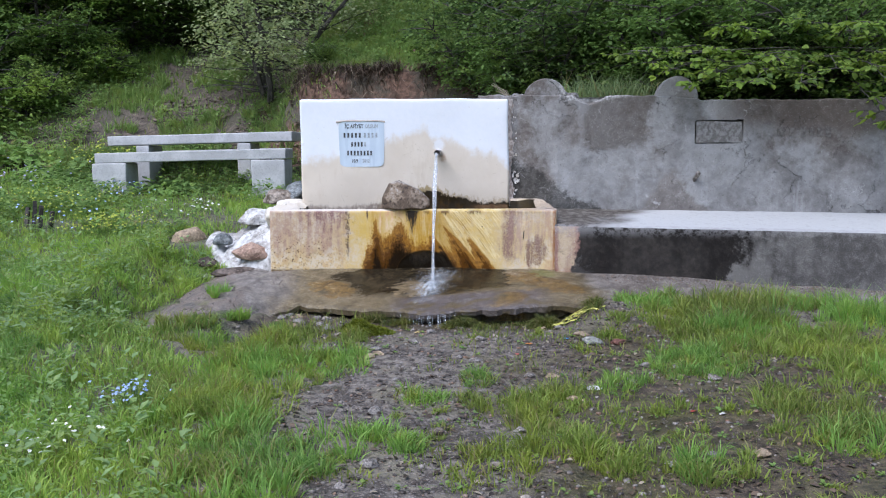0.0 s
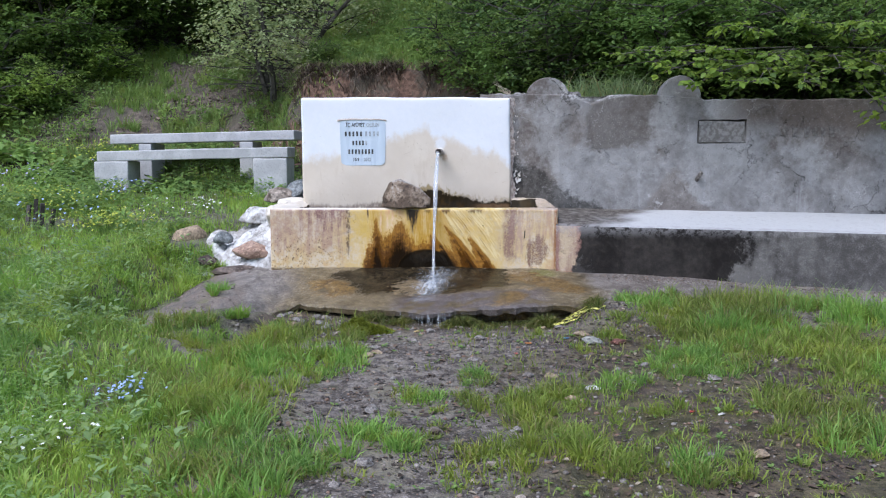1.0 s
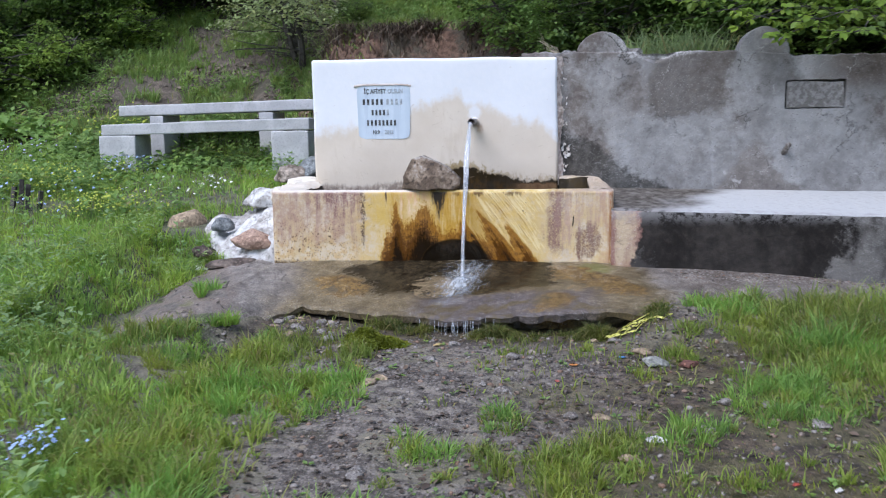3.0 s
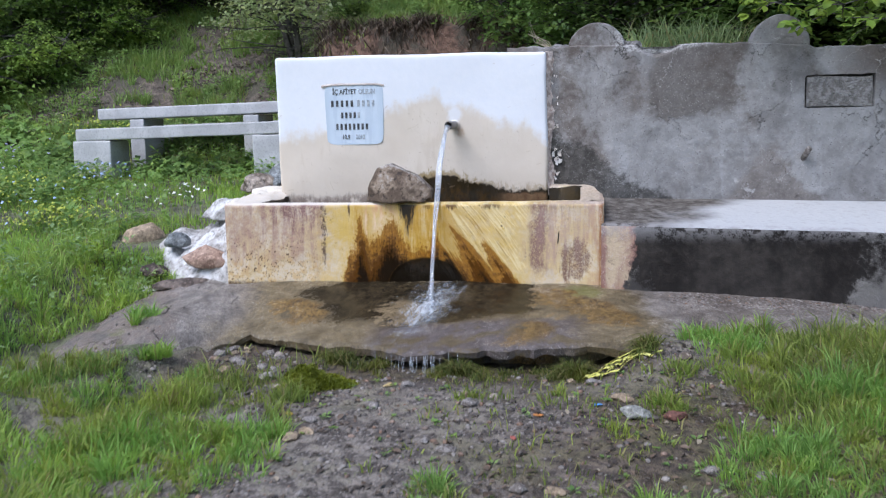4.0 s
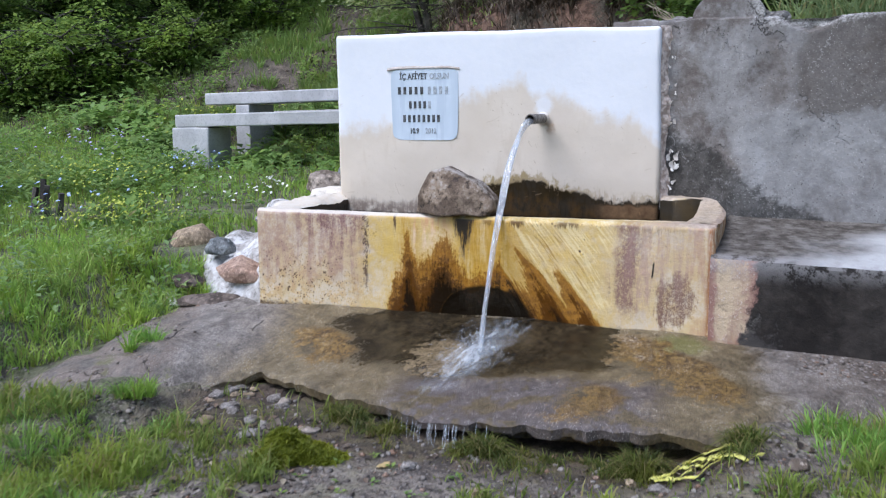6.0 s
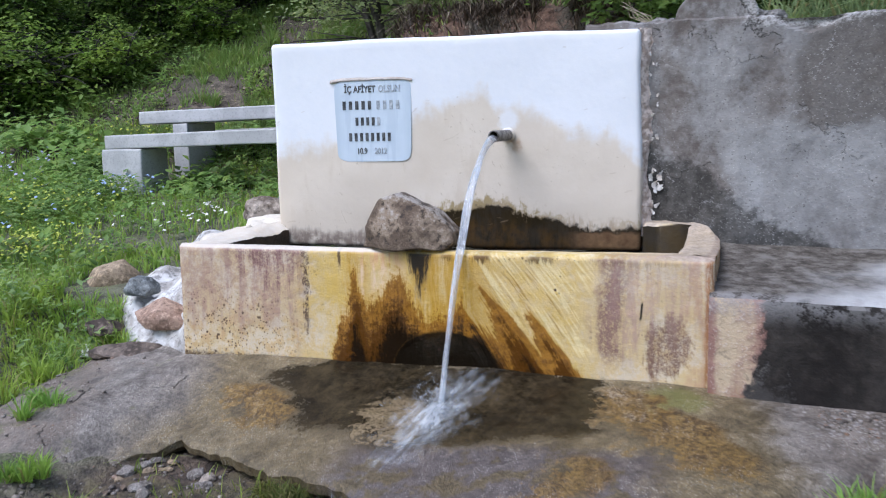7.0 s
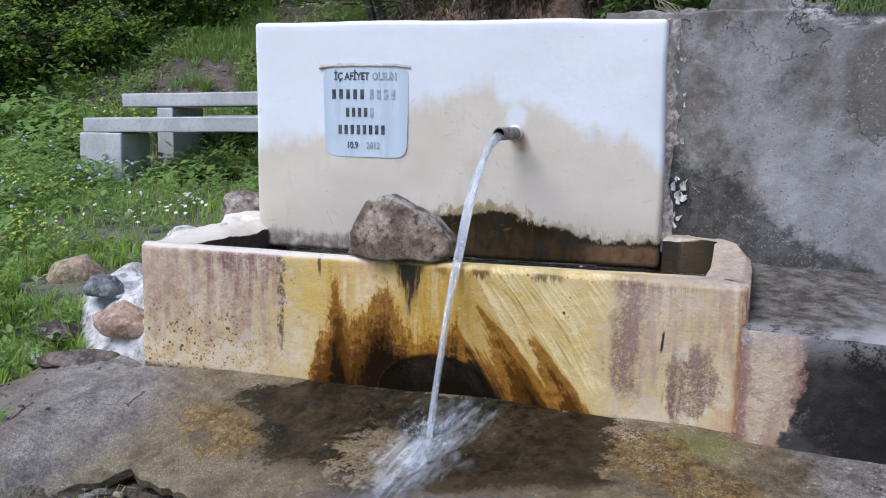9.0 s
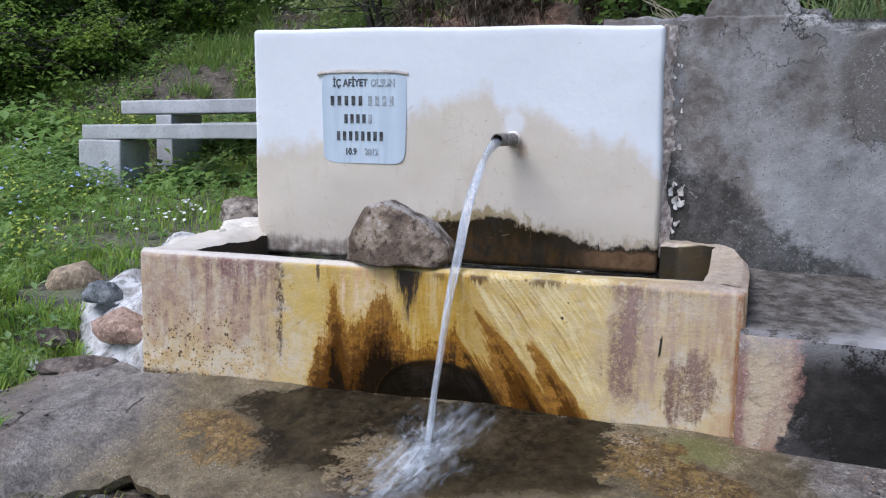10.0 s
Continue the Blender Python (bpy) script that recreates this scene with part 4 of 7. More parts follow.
def headstone():
    root = thing("fountain_block", "white limewashed masonry block, damp and beige below", "fountain")
    x0, x1, top, bot, thick = 0.112, 1.968, 1.435, 0.40, 0.26
    bm = box(0, 1, 0, 1, 0, 1)
    for v in bm.verts:
        x = x0 + (x1 - x0) * v.co.x
        v.co = Vector((x + (0.008 if v.co.z < 0.5 else 0), face_y(x) + thick * v.co.y, bot + (top - 0.006 * v.co.x - bot) * v.co.z))
    bmesh.ops.bevel(bm, geom=bm.edges[:], offset=0.022, segments=4, profile=0.5, affect="EDGES")
    bmesh.ops.subdivide_edges(bm, edges=[e for e in bm.edges if e.calc_length() > 0.2], cuts=40, use_grid_fill=True)
    for v in bm.verts:
        v.co += noise.noise_vector(v.co * 2.3) * 0.007 + noise.noise_vector(v.co * 11) * 0.0020
    part("body", bm, LIME, root)
    return root


headstone()


# ---- retaining wall, its finials and the ledge in front of it ----
def wall_y(x):
    return np.interp(x, [1.5, 2.05, 2.4, 7.5], [0.915, 0.895, 0.785, 0.775])


def retaining_wall():
    nx, nz = 560, 110
    ax = np.linspace(1.70, 7.4, nx)
    tops = np.interp(ax, [1.7, 2.9, 3.2, 3.6, 3.65, 7.4], [1.455, 1.435, 1.43, 1.41, 1.385, 1.385]) + 0.02 * (fbm(ax * 8, ax * 0, 61) - 0.5)
    tops = tops - 0.022 * smooth(np.abs(ax - 2.68), 0.20, 0.05) + 0.012 * (fbm(ax * 30, ax * 0, 67) - 0.5)
    X = np.repeat(ax[:, None], nz, 1)
    Z = 0.2 + (tops[:, None] - 0.2) * np.linspace(0, 1, nz)[None]
    Y = wall_y(X) + 0.016 * (fbm(X * 2.2, Z * 2.2, 62) - 0.5) + 0.007 * (fbm(X * 17, Z * 17, 63) - 0.5)
    wav = 0.012 * (fbm(X * 11, Z * 11, 64) - 0.5)
    niche = smooth(X + wav, 3.598, 3.606) * smooth(X + wav, 4.008, 4.000) * smooth(Z + wav, 1.020, 1.028) * smooth(Z + wav, 1.222, 1.214)
    Y = Y + niche * 0.075
    chipped = smooth(np.abs(X - 2.68) / 0.16 + (tops[:, None] - Z) / 0.06, 1.0, 0.7)
    Y = Y + chipped * (0.02 + 0.02 * fbm(X * 20, Z * 20, 65))
    tz = tops[:, None]
    back = [np.stack([ax, wall_y(ax) + d, tops + h], -1)[:, None] for d, h in ((0.02, 0.012), (0.15, 0.01), (0.27, 0.0), (0.28, -0.8))]
    V = np.concatenate([np.stack([X, Y, Z], -1)] + back, 1)
    q = grid_faces(V.shape[0], V.shape[1])
    tris = np.concatenate([q[:, [0, 1, 2]], q[:, [0, 2, 3]]])
    # close the left end
    n = V.shape[1]
    end = np.array([[0, k + 1, k] for k in range(1, n - 1)])
    me = tri_mesh("retaining_wall", V.reshape(-1, 3), np.concatenate([tris, end]), RENDER)
    me.shade_smooth()
    me.set_sharp_from_angle(angle=radians(40))
    wall = tagged(new("retaining_wall", me), "weathered grey cement-rendered retaining wall with cracks and stains", "wall", kind="structure")
    rng = random.Random(9)
    for k in range(9):
        lx = 2.285 + rng.choice((-1, 1)) * rng.uniform(0.15, 0.27)
        bm = rock_bm((rng.uniform(0.03, 0.07), 0.05, rng.uniform(0.02, 0.04)), 200 + k, 3, 0.35)
        for v in bm.verts:
            v.co += Vector((lx, float(wall_y(lx)) + 0.09, 1.452))
        part("mortar_lump", bm, INFILL, wall)
    # letters scratched into the render, past reading: plain bars
    for k, wx in enumerate((4.30, 4.40, 4.50, 4.57, 4.64, 4.71)):
        hh = 0.028 + 0.008 * (k % 3)
        part("writing", box(wx, wx + 0.042, float(wall_y(wx)) - 0.010, float(wall_y(wx)), 1.115 - hh, 1.115 + hh), SCRATCH, wall)
    part("infill_block", box(3.609, 3.999, 0.788, 0.86, 1.027, 1.210, 14, 0.010, 4), INFILL, wall, "rough grey block closing an old opening")
    for cx, base, w, h in ((2.295, 1.43, 0.180, 0.172), (3.445, 1.39, 0.175, 0.218)):
        bm = bmesh.new()
        ring = []
        for k in range(25):
            t = math.pi * k / 24
            ring.append((cx + w * math.cos(t) * (1 + 0.03 * math.sin(5 * t)), base + h * math.sin(t) ** 0.9))
        ring = [(cx + w, base - 0.03)] + ring + [(cx - w, base - 0.03)]
        a = [bm.verts.new((x, float(wall_y(x)) + 0.012, z)) for x, z in ring]
        b = [bm.verts.new((x, float(wall_y(x)) + 0.21, z)) for x, z in ring]
        bm.faces.new(a), bm.faces.new(b[::-1])
        for k in range(len(ring)):
            bm.faces.new((a[k], b[k], b[(k + 1) % len(ring)], a[(k + 1) % len(ring)]))
        bmesh.ops.recalc_face_normals(bm, faces=bm.faces[:])
        part("finial", bm, RENDER, wall, "rounded cement finial on the wall", bevel=0.012)


SCRATCH = plain("scratched_render", (0.085, 0.074, 0.066), (0.150, 0.138, 0.128), 40.0)
INFILL = plain("rough_mortar", (0.16, 0.15, 0.14), (0.27, 0.26, 0.25), 30.0, 0.9, 0.02, 90.0)
retaining_wall()


def ledge():
    nx = 220
    ax = np.linspace(2.34, 7.4, nx)
    k = (ax - 2.6) / 2.3
    top_f, top_b = 0.365 - 0.055 * k, 0.455 - 0.04 * k
    fy = -0.045 - 0.012 * k + 0.012 * (fbm(ax * 3, ax * 0, 71) - 0.5)
    lip = 0.014 * (fbm(ax * 14, ax * 0, 72) - 0.5)
    rows = []
    for t in np.linspace(0, 1, 16):
        rows.append(np.stack([ax, fy + 0.010 * (fbm(ax * 6, ax * 0 + 6 * t, 73) - 0.5), -0.35 + (top_f - 0.02 + 0.35) * t], -1))
    rows += [np.stack([ax, fy + d + lip * 0.6, top_f + h + lip * 0.5], -1) for d, h in ((0.006, -0.006), (0.02, 0.0))]
    for t in np.linspace(0.06, 1, 14):
        yy = fy + (1.0 - fy) * t
        zz = top_f + (top_b - top_f) * np.minimum(t / 0.83, 1.1)
        rows.append(np.stack([ax, yy, zz + 0.010 * (fbm(ax * 5, yy * 5, 74) - 0.5)], -1))
    V = np.stack(rows, 1)
    q = grid_faces(V.shape[0], V.shape[1])
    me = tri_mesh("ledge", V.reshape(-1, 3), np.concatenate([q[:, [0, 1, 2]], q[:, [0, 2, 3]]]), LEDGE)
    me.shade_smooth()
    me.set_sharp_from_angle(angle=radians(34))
    tagged(new("concrete_ledge", me), "low concrete ledge with a dark front along the wall", "ledge", kind="structure")


ledge()


# ---- picnic set of cast concrete ----
def bench_at(x0, x1, y0, z_top, z_ground, depth, name="bench", label="", legs=0.40):
    root = thing(name, label, "bench" if name == "bench" else "table", at=(0, 0, 0))
    bm = box(x0, x1, y0, y0 + depth, z_top - 0.115, z_top, 6, 0.006, x0)
    for v in bm.verts:
        v.co.z += 0.019 * (v.co.x - x0)
    part("seat" if name == "bench" else "tabletop", bm, BENCH, root, bevel=0.012)
    return root


def picnic_set():
    for y0, label in ((2.90, "grey cast-concrete bench on two block legs in the grass"), (4.15, "grey cast-concrete bench behind the concrete table")):
        b = bench_at(-2.77, -0.54 if y0 < 4 else -1.0, y0, 0.968 if y0 < 4 else 0.985, 0.5, 0.36, "bench", label)
        for x0, x1, dz in ((-2.80, -2.40, 0.0), (-0.94, -0.55, 0.03) if y0 < 4 else (-1.38, -1.04, 0.03)):
            part("leg", box(x0, x1, y0 - 0.012, y0 + 0.35, 0.25, 0.852 + dz, 6, 0.010, x0), BENCH, b, bevel=0.015)
    t = bench_at(-2.87, -0.60, 3.50, 1.170, 0.55, 0.52, "table", "grey cast-concrete picnic table on two posts")
    for x0, x1, dz in ((-2.52, -2.36, 0.0), (-1.27, -1.11, 0.02)):
        part("leg", box(x0, x1, 3.50, 3.94, 0.3, 1.056 + dz, 5, 0.008, x0), BENCH, t, bevel=0.012)


picnic_set()


# ---- grass and herbs ----
def blade_mesh(name, px, py, height, width, material, seed, lean=0.45, base=None):
    """Bent tapered blades, three triangles each."""
    rng = np.random.default_rng(seed)
    n = len(px)
    pz = (ground(px, py) if base is None else base) - 0.01
    a, b = rng.uniform(0, 2 * np.pi, n), rng.uniform(0, 2 * np.pi, n)
    l = height * lean * rng.uniform(0.15, 1.3, n)
    side = np.stack([np.cos(a), np.sin(a), 0 * a], -1) * (width * rng.uniform(0.6, 1.3, n))[:, None]
    way = np.stack([np.cos(b) * l, np.sin(b) * l, 0 * a], -1)
    p = np.stack([px, py, pz], -1)
    up = np.stack([0 * a, 0 * a, height], -1)
    mid = p + way * 0.30 + up * 0.58
    tip = p + way + up * (1 - 0.35 * (l / (height + 1e-6)) ** 2)[:, None]
    V = np.stack([p - side, p + side, mid - side * 0.75, mid + side * 0.75, tip], 1).reshape(-1, 3)
    k = np.arange(n)[:, None, None] * 5
    T = (k + np.array([[0, 1, 3], [0, 3, 2], [2, 3, 4]])[None]).reshape(-1, 3)
    return tri_mesh(name, V, T, material)


def clump_mesh(name, cx, cy, r, h, per, width, material, seed, base=None):
    """Tufts: blades that rise from a narrow foot and arch outwards, tallest in the middle."""
    rng = np.random.default_rng(seed)
    n = len(cx) * per
    R, H = np.repeat(r, per) * rng.uniform(0.7, 1.2, n), np.repeat(h, per)
    a, u = rng.uniform(0, 2 * np.pi, n), np.sqrt(rng.uniform(0, 1, n))
    px, py = np.repeat(cx, per) + np.cos(a) * u * R * 0.6, np.repeat(cy, per) + np.sin(a) * u * R * 0.6
    pz = (ground(px, py) if base is None else np.repeat(base, per)) - 0.01
    tall = H * (1.05 - 0.5 * u * u) * rng.uniform(0.30, 1.20, n)
    b = a + rng.normal(0, 0.6, n)
    out = (0.20 + 0.95 * u) * tall * rng.uniform(0.3, 1.3, n)
    way = np.stack([np.cos(b) * out, np.sin(b) * out, 0 * a], -1)
    c = rng.uniform(0, 2 * np.pi, n)
    side = np.stack([np.cos(c), np.sin(c), 0 * c], -1) * (width * rng.uniform(0.6, 1.3, n))[:, None]
    p, up = np.stack([px, py, pz], -1), np.stack([0 * a, 0 * a, tall], -1)
    mid = p + way * 0.35 + up * 0.62
    tip = p + way + up * rng.uniform(0.80, 1.0, n)[:, None]
    V = np.stack([p - side * 0.7, p + side * 0.7, mid - side * 0.8, mid + side * 0.8, tip], 1).reshape(-1, 3)
    k = np.arange(n)[:, None, None] * 5
    return tri_mesh(name, V, (k + np.array([[0, 1, 3], [0, 3, 2], [2, 3, 4]])[None]).reshape(-1, 3), material)


def scatter(n, x0, x1, y0, y1, cover, seed):
    rng = np.random.default_rng(seed)
    x, y = rng.uniform(x0, x1, n), rng.uniform(y0, y1, n)
    keep = rng.uniform(0, 1, n) < cover(x, y)
    return x[keep], y[keep]


def meadow_edge(y):
    return np.interp(y, [-5.5, -4.5, -3.4, -2.2, -1.6, -1.0, -0.4, 0.1, 0.6, 0.85, 1.1, 2.2], [0.9, 0.7, 0.45, 0.0, -0.50, -0.66, -0.50, -0.44, -0.55, -0.66, -0.40, -0.25])


TUFTS = [
    (0.80, -2.25, 0.36, 0.12), (0.52, -2.02, 0.25, 0.10), (1.02, -3.80, 0.28, 0.16), (0.72, -3.55, 0.22, 0.14), (0.88, -4.15, 0.26, 0.15), (1.52, -2.80, 0.13, 0.10),
    (1.76, -2.45, 0.12, 0.09), (1.98, -2.99, 0.20, 0.11), (2.26, -2.72, 0.20, 0.12), (2.15, -3.30, 0.18, 0.11), (2.55, -2.55, 0.13, 0.10), (2.38, -3.75, 0.17, 0.12),
    (3.02, -2.20, 0.28, 0.10), (3.22, -1.95, 0.32, 0.10), (3.45, -2.85, 0.28, 0.13), (3.48, -3.32, 0.28, 0.14), (2.68, -3.76, 0.17, 0.12), (1.50, -3.60, 0.11, 0.10),
    (1.33, -3.46, 0.11, 0.10), (1.98, -3.64, 0.16, 0.11), (2.23, -3.58, 0.13, 0.10), (3.50, -1.00, 0.34, 0.22), (4.50, -1.00, 0.38, 0.22), (3.08, -1.18, 0.28, 0.13),
    (3.75, -1.42, 0.46, 0.14), (4.10, -1.80, 0.45, 0.12), (4.70, -2.60, 0.60, 0.13), (3.92, -2.30, 0.36, 0.12), (0.38, -1.63, 0.24, 0.09), (-0.42, -1.16, 0.20, 0.08),
    (0.28, -2.72, 0.34, 0.11), (0.05, -1.38, 0.20, 0.08), (0.42, -3.20, 0.28, 0.12), (1.22, -4.40, 0.16, 0.11), (2.95, -4.50, 0.24, 0.12), (-0.22, -0.42, 0.08, 0.10),
    (2.82, -0.70, 0.12, 0.10), (3.02, -0.66, 0.15, 0.12), (3.30, -0.62, 0.20, 0.14), (3.62, -0.60, 0.22, 0.20), (4.05, -0.62, 0.26, 0.20), (2.98, -0.92, 0.15, 0.12),
    (3.28, -1.25, 0.24, 0.16), (3.40, -1.62, 0.26, 0.15), (3.06, -1.42, 0.10, 0.08), (2.68, -1.22, 0.10, 0.08), (2.64, -1.48, 0.10, 0.07), (3.02, -1.88, 0.17, 0.14),
    (0.22, -1.26, 0.15, 0.11), (0.02, -1.58, 0.17, 0.12), (-0.16, -1.22, 0.14, 0.11), (-0.42, -1.38, 0.16, 0.09), (-0.62, -1.32, 0.10, 0.08), (0.38, -1.22, 0.11, 0.09), (0.62, -1.28, 0.09, 0.06), (0.45, -2.22, 0.26, 0.14),
    (0.92, -2.05, 0.16, 0.12),
]
BIG = len(TUFTS)
trng = random.Random(19)
for k in range(330):
    tx, ty = trng.uniform(0.2, 5.2), trng.uniform(-5.0, -1.2)
    if k > 215:
        tx, ty = trng.uniform(-0.1, 1.0), trng.uniform(-4.5, -1.45)
    if 1.0 < tx < 2.75 and ty > -2.3 and k % 4:
        continue
    if abs(tx - 1.25 - 0.1 * (ty + 2)) > 0.25 or ty < -3.4:
        TUFTS.append((tx, ty, trng.uniform(0.03, 0.11), trng.uniform(0.03, 0.085)))


def tuft_field(x, y):
    """How strongly the tufts of the trodden middle cover a place, and how tall they are there."""
    cov, tall = np.zeros_like(x), np.zeros_like(x)
    jag = 0.7 * (fbm(x * 6, y * 6, 81, 3) - 0.5)
    for cx, cy, r, h in TUFTS:
        d = np.hypot(x - cx, y - cy) / r + jag
        c = smooth(d, 1.1, 0.4)
        cov, tall = np.maximum(cov, c), np.maximum(tall, c * h)
    return cov, tall


def off_apron(x, y):
    """1 where no slab, basin, wall or ledge stands."""
    onslab = (x > -0.8) & (y > apron_front(x) - 0.02) & (y < apron_back(x) + 0.02)
    built = (x > -0.15) & (x < 2.4) & (y > -0.1) & (y < 1.1)
    held = (x > 2.3) & (y > -0.3) & (y < 1.1)
    pile = (x > np.interp(y, [0.0, 0.2, 0.5, 1.0], [-0.30, -0.50, -0.70, -0.78])) & (x < 0.1) & (y > -0.05) & (y < 0.95)
    tan = np.hypot(x + 0.86, y - 0.56) < 0.24
    return ~(onslab | built | held | pile | tan)


def meadow_cover(x, y):
    m = smooth(x - meadow_edge(y) + 0.35 * (fbm(x * 3.2, y * 3.2, 82) - 0.5), 0.10, -0.08)
    patch = 0.25 + 0.95 * smooth(fbm(x * 1.6, y * 1.6, 83), 0.32, 0.58)
    track = 1 - 0.72 * smooth(np.abs(y - 1.75 - 0.25 * x), 0.45, 0.15) * smooth(x, -3.2, -2.2)
    return m * patch * track * off_apron(x, y) * np.where(y > 3.9, 0.5, 1.0)


def middle_cover(x, y):
    cov, _ = tuft_field(x, y)
    ragged = 0.07 + 0.93 * smooth(fbm(x * 11, y * 11, 101, 3), 0.42, 0.62)
    thin = (0.22 + 0.60 * smooth(x, 1.12, 0.85) * smooth(y, -1.35, -1.65) - 0.12 * smooth(x, 1.1, 1.3) * smooth(x, 2.8, 2.5) * smooth(y, -2.6, -2.2)) * ragged * smooth(fbm(x * 2.8, y * 2.8, 84) + 0.10 * smooth(x, 2.2, 3.4) + 0.09 * smooth(x, 1.12, 0.85) * smooth(y, -1.35, -1.65) + 0.04 * smooth(y, -2.2, -2.6), 0.46, 0.62)
    lane = smooth(np.abs(x - 1.22 - 0.10 * (y + 2)), 0.16, 0.34) + smooth(y, -3.6, -4.2)
    return np.clip(np.maximum(cov * ragged, thin * np.clip(lane, 0, 1)), 0, 1) * off_apron(x, y) * (x > meadow_edge(y) - 0.3)


FRESH = grass_material("fresh_grass", (0.130, 0.185, 0.044), (0.315, 0.380, 0.092), 0.16)
LUSH = grass_material("lush_grass", (0.140, 0.270, 0.062), (0.300, 0.460, 0.118), 0.06)
CREST = grass_material("blue_grass", (0.135, 0.200, 0.085), (0.280, 0.360, 0.170), 0.10)
# darker version of the grass colours, for the shaded recess under the apron
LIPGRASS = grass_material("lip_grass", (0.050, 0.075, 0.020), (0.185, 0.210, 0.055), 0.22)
TALL = grass_material("tall_grass", (0.140, 0.220, 0.065), (0.280, 0.375, 0.125), 0.06)
HERB = grass_material("herb_leaf", (0.130, 0.235, 0.070), (0.270, 0.385, 0.130), 0.02)


def stuff(name, me, label, category):
    return tagged(new(name, me), label, category, kind="stuff")


def grow_grass():
    rng = np.random.default_rng(7)
    x, y = scatter(100000, -3.6, 1.2, -5.3, 0.4, meadow_cover, 1)
    h = (0.030 + 0.075 * fbm(x * 1.9, y * 1.9, 85) ** 1.2) * rng.uniform(0.5, 1.35, len(x))
    stuff("meadow_grass", blade_mesh("meadow_grass", x, y, h, 0.0052, GRASS, 11, 0.6), "lush uneven green meadow grass", "grass")
    cx, cy = scatter(3600, -3.4, 1.0, -5.2, 0.35, lambda x, y: 0.25 * meadow_cover(x, y) + meadow_cover(x, y) * smooth(fbm(x * 2.3, y * 2.3, 201), 0.42, 0.60), 41)
    for k, (mat, text) in enumerate(((GRASS, "pale tufts of meadow grass"), (LUSH, "deep green tufts of meadow grass"))):
        pick = (fbm(cx * 1.1, cy * 1.1, 202) > 0.5) == bool(k)
        stuff("grass_tufts", clump_mesh("grass_tufts", cx[pick], cy[pick], 0.05 + 0.08 * rng.uniform(0, 1, pick.sum()), (0.07 + 0.11 * fbm(cx[pick] * 1.3, cy[pick] * 1.3, 203)) * rng.uniform(0.7, 1.25, pick.sum()), 34, 0.0042, mat, 42 + k), text, "grass")
    # tufts of the trodden middle, the larger ones full
    big = np.array(TUFTS[:BIG])
    many = (7 + 170 * big[:, 2] ** 2).astype(int)
    ox, oy = np.repeat(big[:, 0], many), np.repeat(big[:, 1], many)
    oa, od = rng.uniform(0, 6.283, len(ox)), np.sqrt(rng.uniform(0, 1, len(ox))) * np.repeat(big[:, 2], many)
    ox, oy, oh = ox + np.cos(oa) * od, oy + np.sin(oa) * od, np.repeat(big[:, 3], many) * rng.uniform(0.5, 1.15, len(ox))
    keep = off_apron(ox, oy)
    pick = keep & (fbm(ox * 1.4, oy * 1.4, 204) > 0.47)
    stuff("grass_tufts", clump_mesh("grass_tufts", ox[pick], oy[pick], rng.uniform(0.06, 0.13, pick.sum()), oh[pick], 46, 0.0036, LUSH, 45), "full green tufts of grass in wet gravel", "grass")
    pick = keep & ~pick
    stuff("grass_tufts", clump_mesh("grass_tufts", ox[pick], oy[pick], rng.uniform(0.06, 0.13, pick.sum()), oh[pick], 46, 0.0036, FRESH, 46), "yellow-green tufts of grass in wet gravel", "grass")
    low = np.array(TUFTS[BIG:])
    stuff("grass_tufts", clump_mesh("grass_tufts", low[:, 0], low[:, 1], low[:, 2] * 0.9, low[:, 3], 34, 0.0034, FRESH, 47), "small tufts of grass in wet gravel", "grass")
    x, y = scatter(80000, -8.0, 0.8, 0.3, 5.0, meadow_cover, 2)
    h = (0.035 + 0.09 * fbm(x * 1.5, y * 1.5, 86) ** 1.2) * rng.uniform(0.55, 1.35, len(x))
    stuff("meadow_grass", blade_mesh("meadow_grass", x, y, h, 0.006, GRASS, 12, 0.6), "meadow grass round the concrete benches", "grass")
    # the meadow goes on beside and behind the camera
    def beyond(x, y):
        inside = (x > -3.6) & (y > -5.3)
        return np.where(inside, 0.0, smooth(x + 0.8 * (fbm(x, y, 98) - 0.5), 1.2, 0.4) * smooth(y, -11.0, -7.0) * smooth(x, -10.0, -7.0) * (0.25 + 0.75 * smooth(fbm(x * 1.6, y * 1.6, 83), 0.32, 0.58)))
    x, y = scatter(36000, -10.0, 1.4, -11.0, 0.4, beyond, 8)
    h = (0.05 + 0.12 * fbm(x * 1.9, y * 1.9, 85) ** 1.2) * rng.uniform(0.55, 1.35, len(x))
    stuff("meadow_grass", blade_mesh("meadow_grass", x, y, h, 0.018, GRASS, 18, 0.6), "lush green grass of the wider meadow", "grass")
    x, y = scatter(50000, 1.0, 9.0, -10.0, -0.8, lambda x, y: 0.6 * ((x > 5.6) | (y < -5.3)) * smooth(fbm(x * 1.5, y * 1.5, 97), 0.45, 0.6) * smooth(x, 9.0, 7.0) * smooth(y, -10.0, -7.5), 9)
    stuff("tufted_grass", blade_mesh("tufted_grass", x, y, 0.07 * rng.uniform(0.4, 1.3, len(x)), 0.006, FRESH, 19, 0.8), "sparse grass on the trodden clearing", "grass")
    x, y = scatter(300000, -0.8, 5.6, -5.3, -0.4, middle_cover, 3)
    _, tall = tuft_field(x, y)
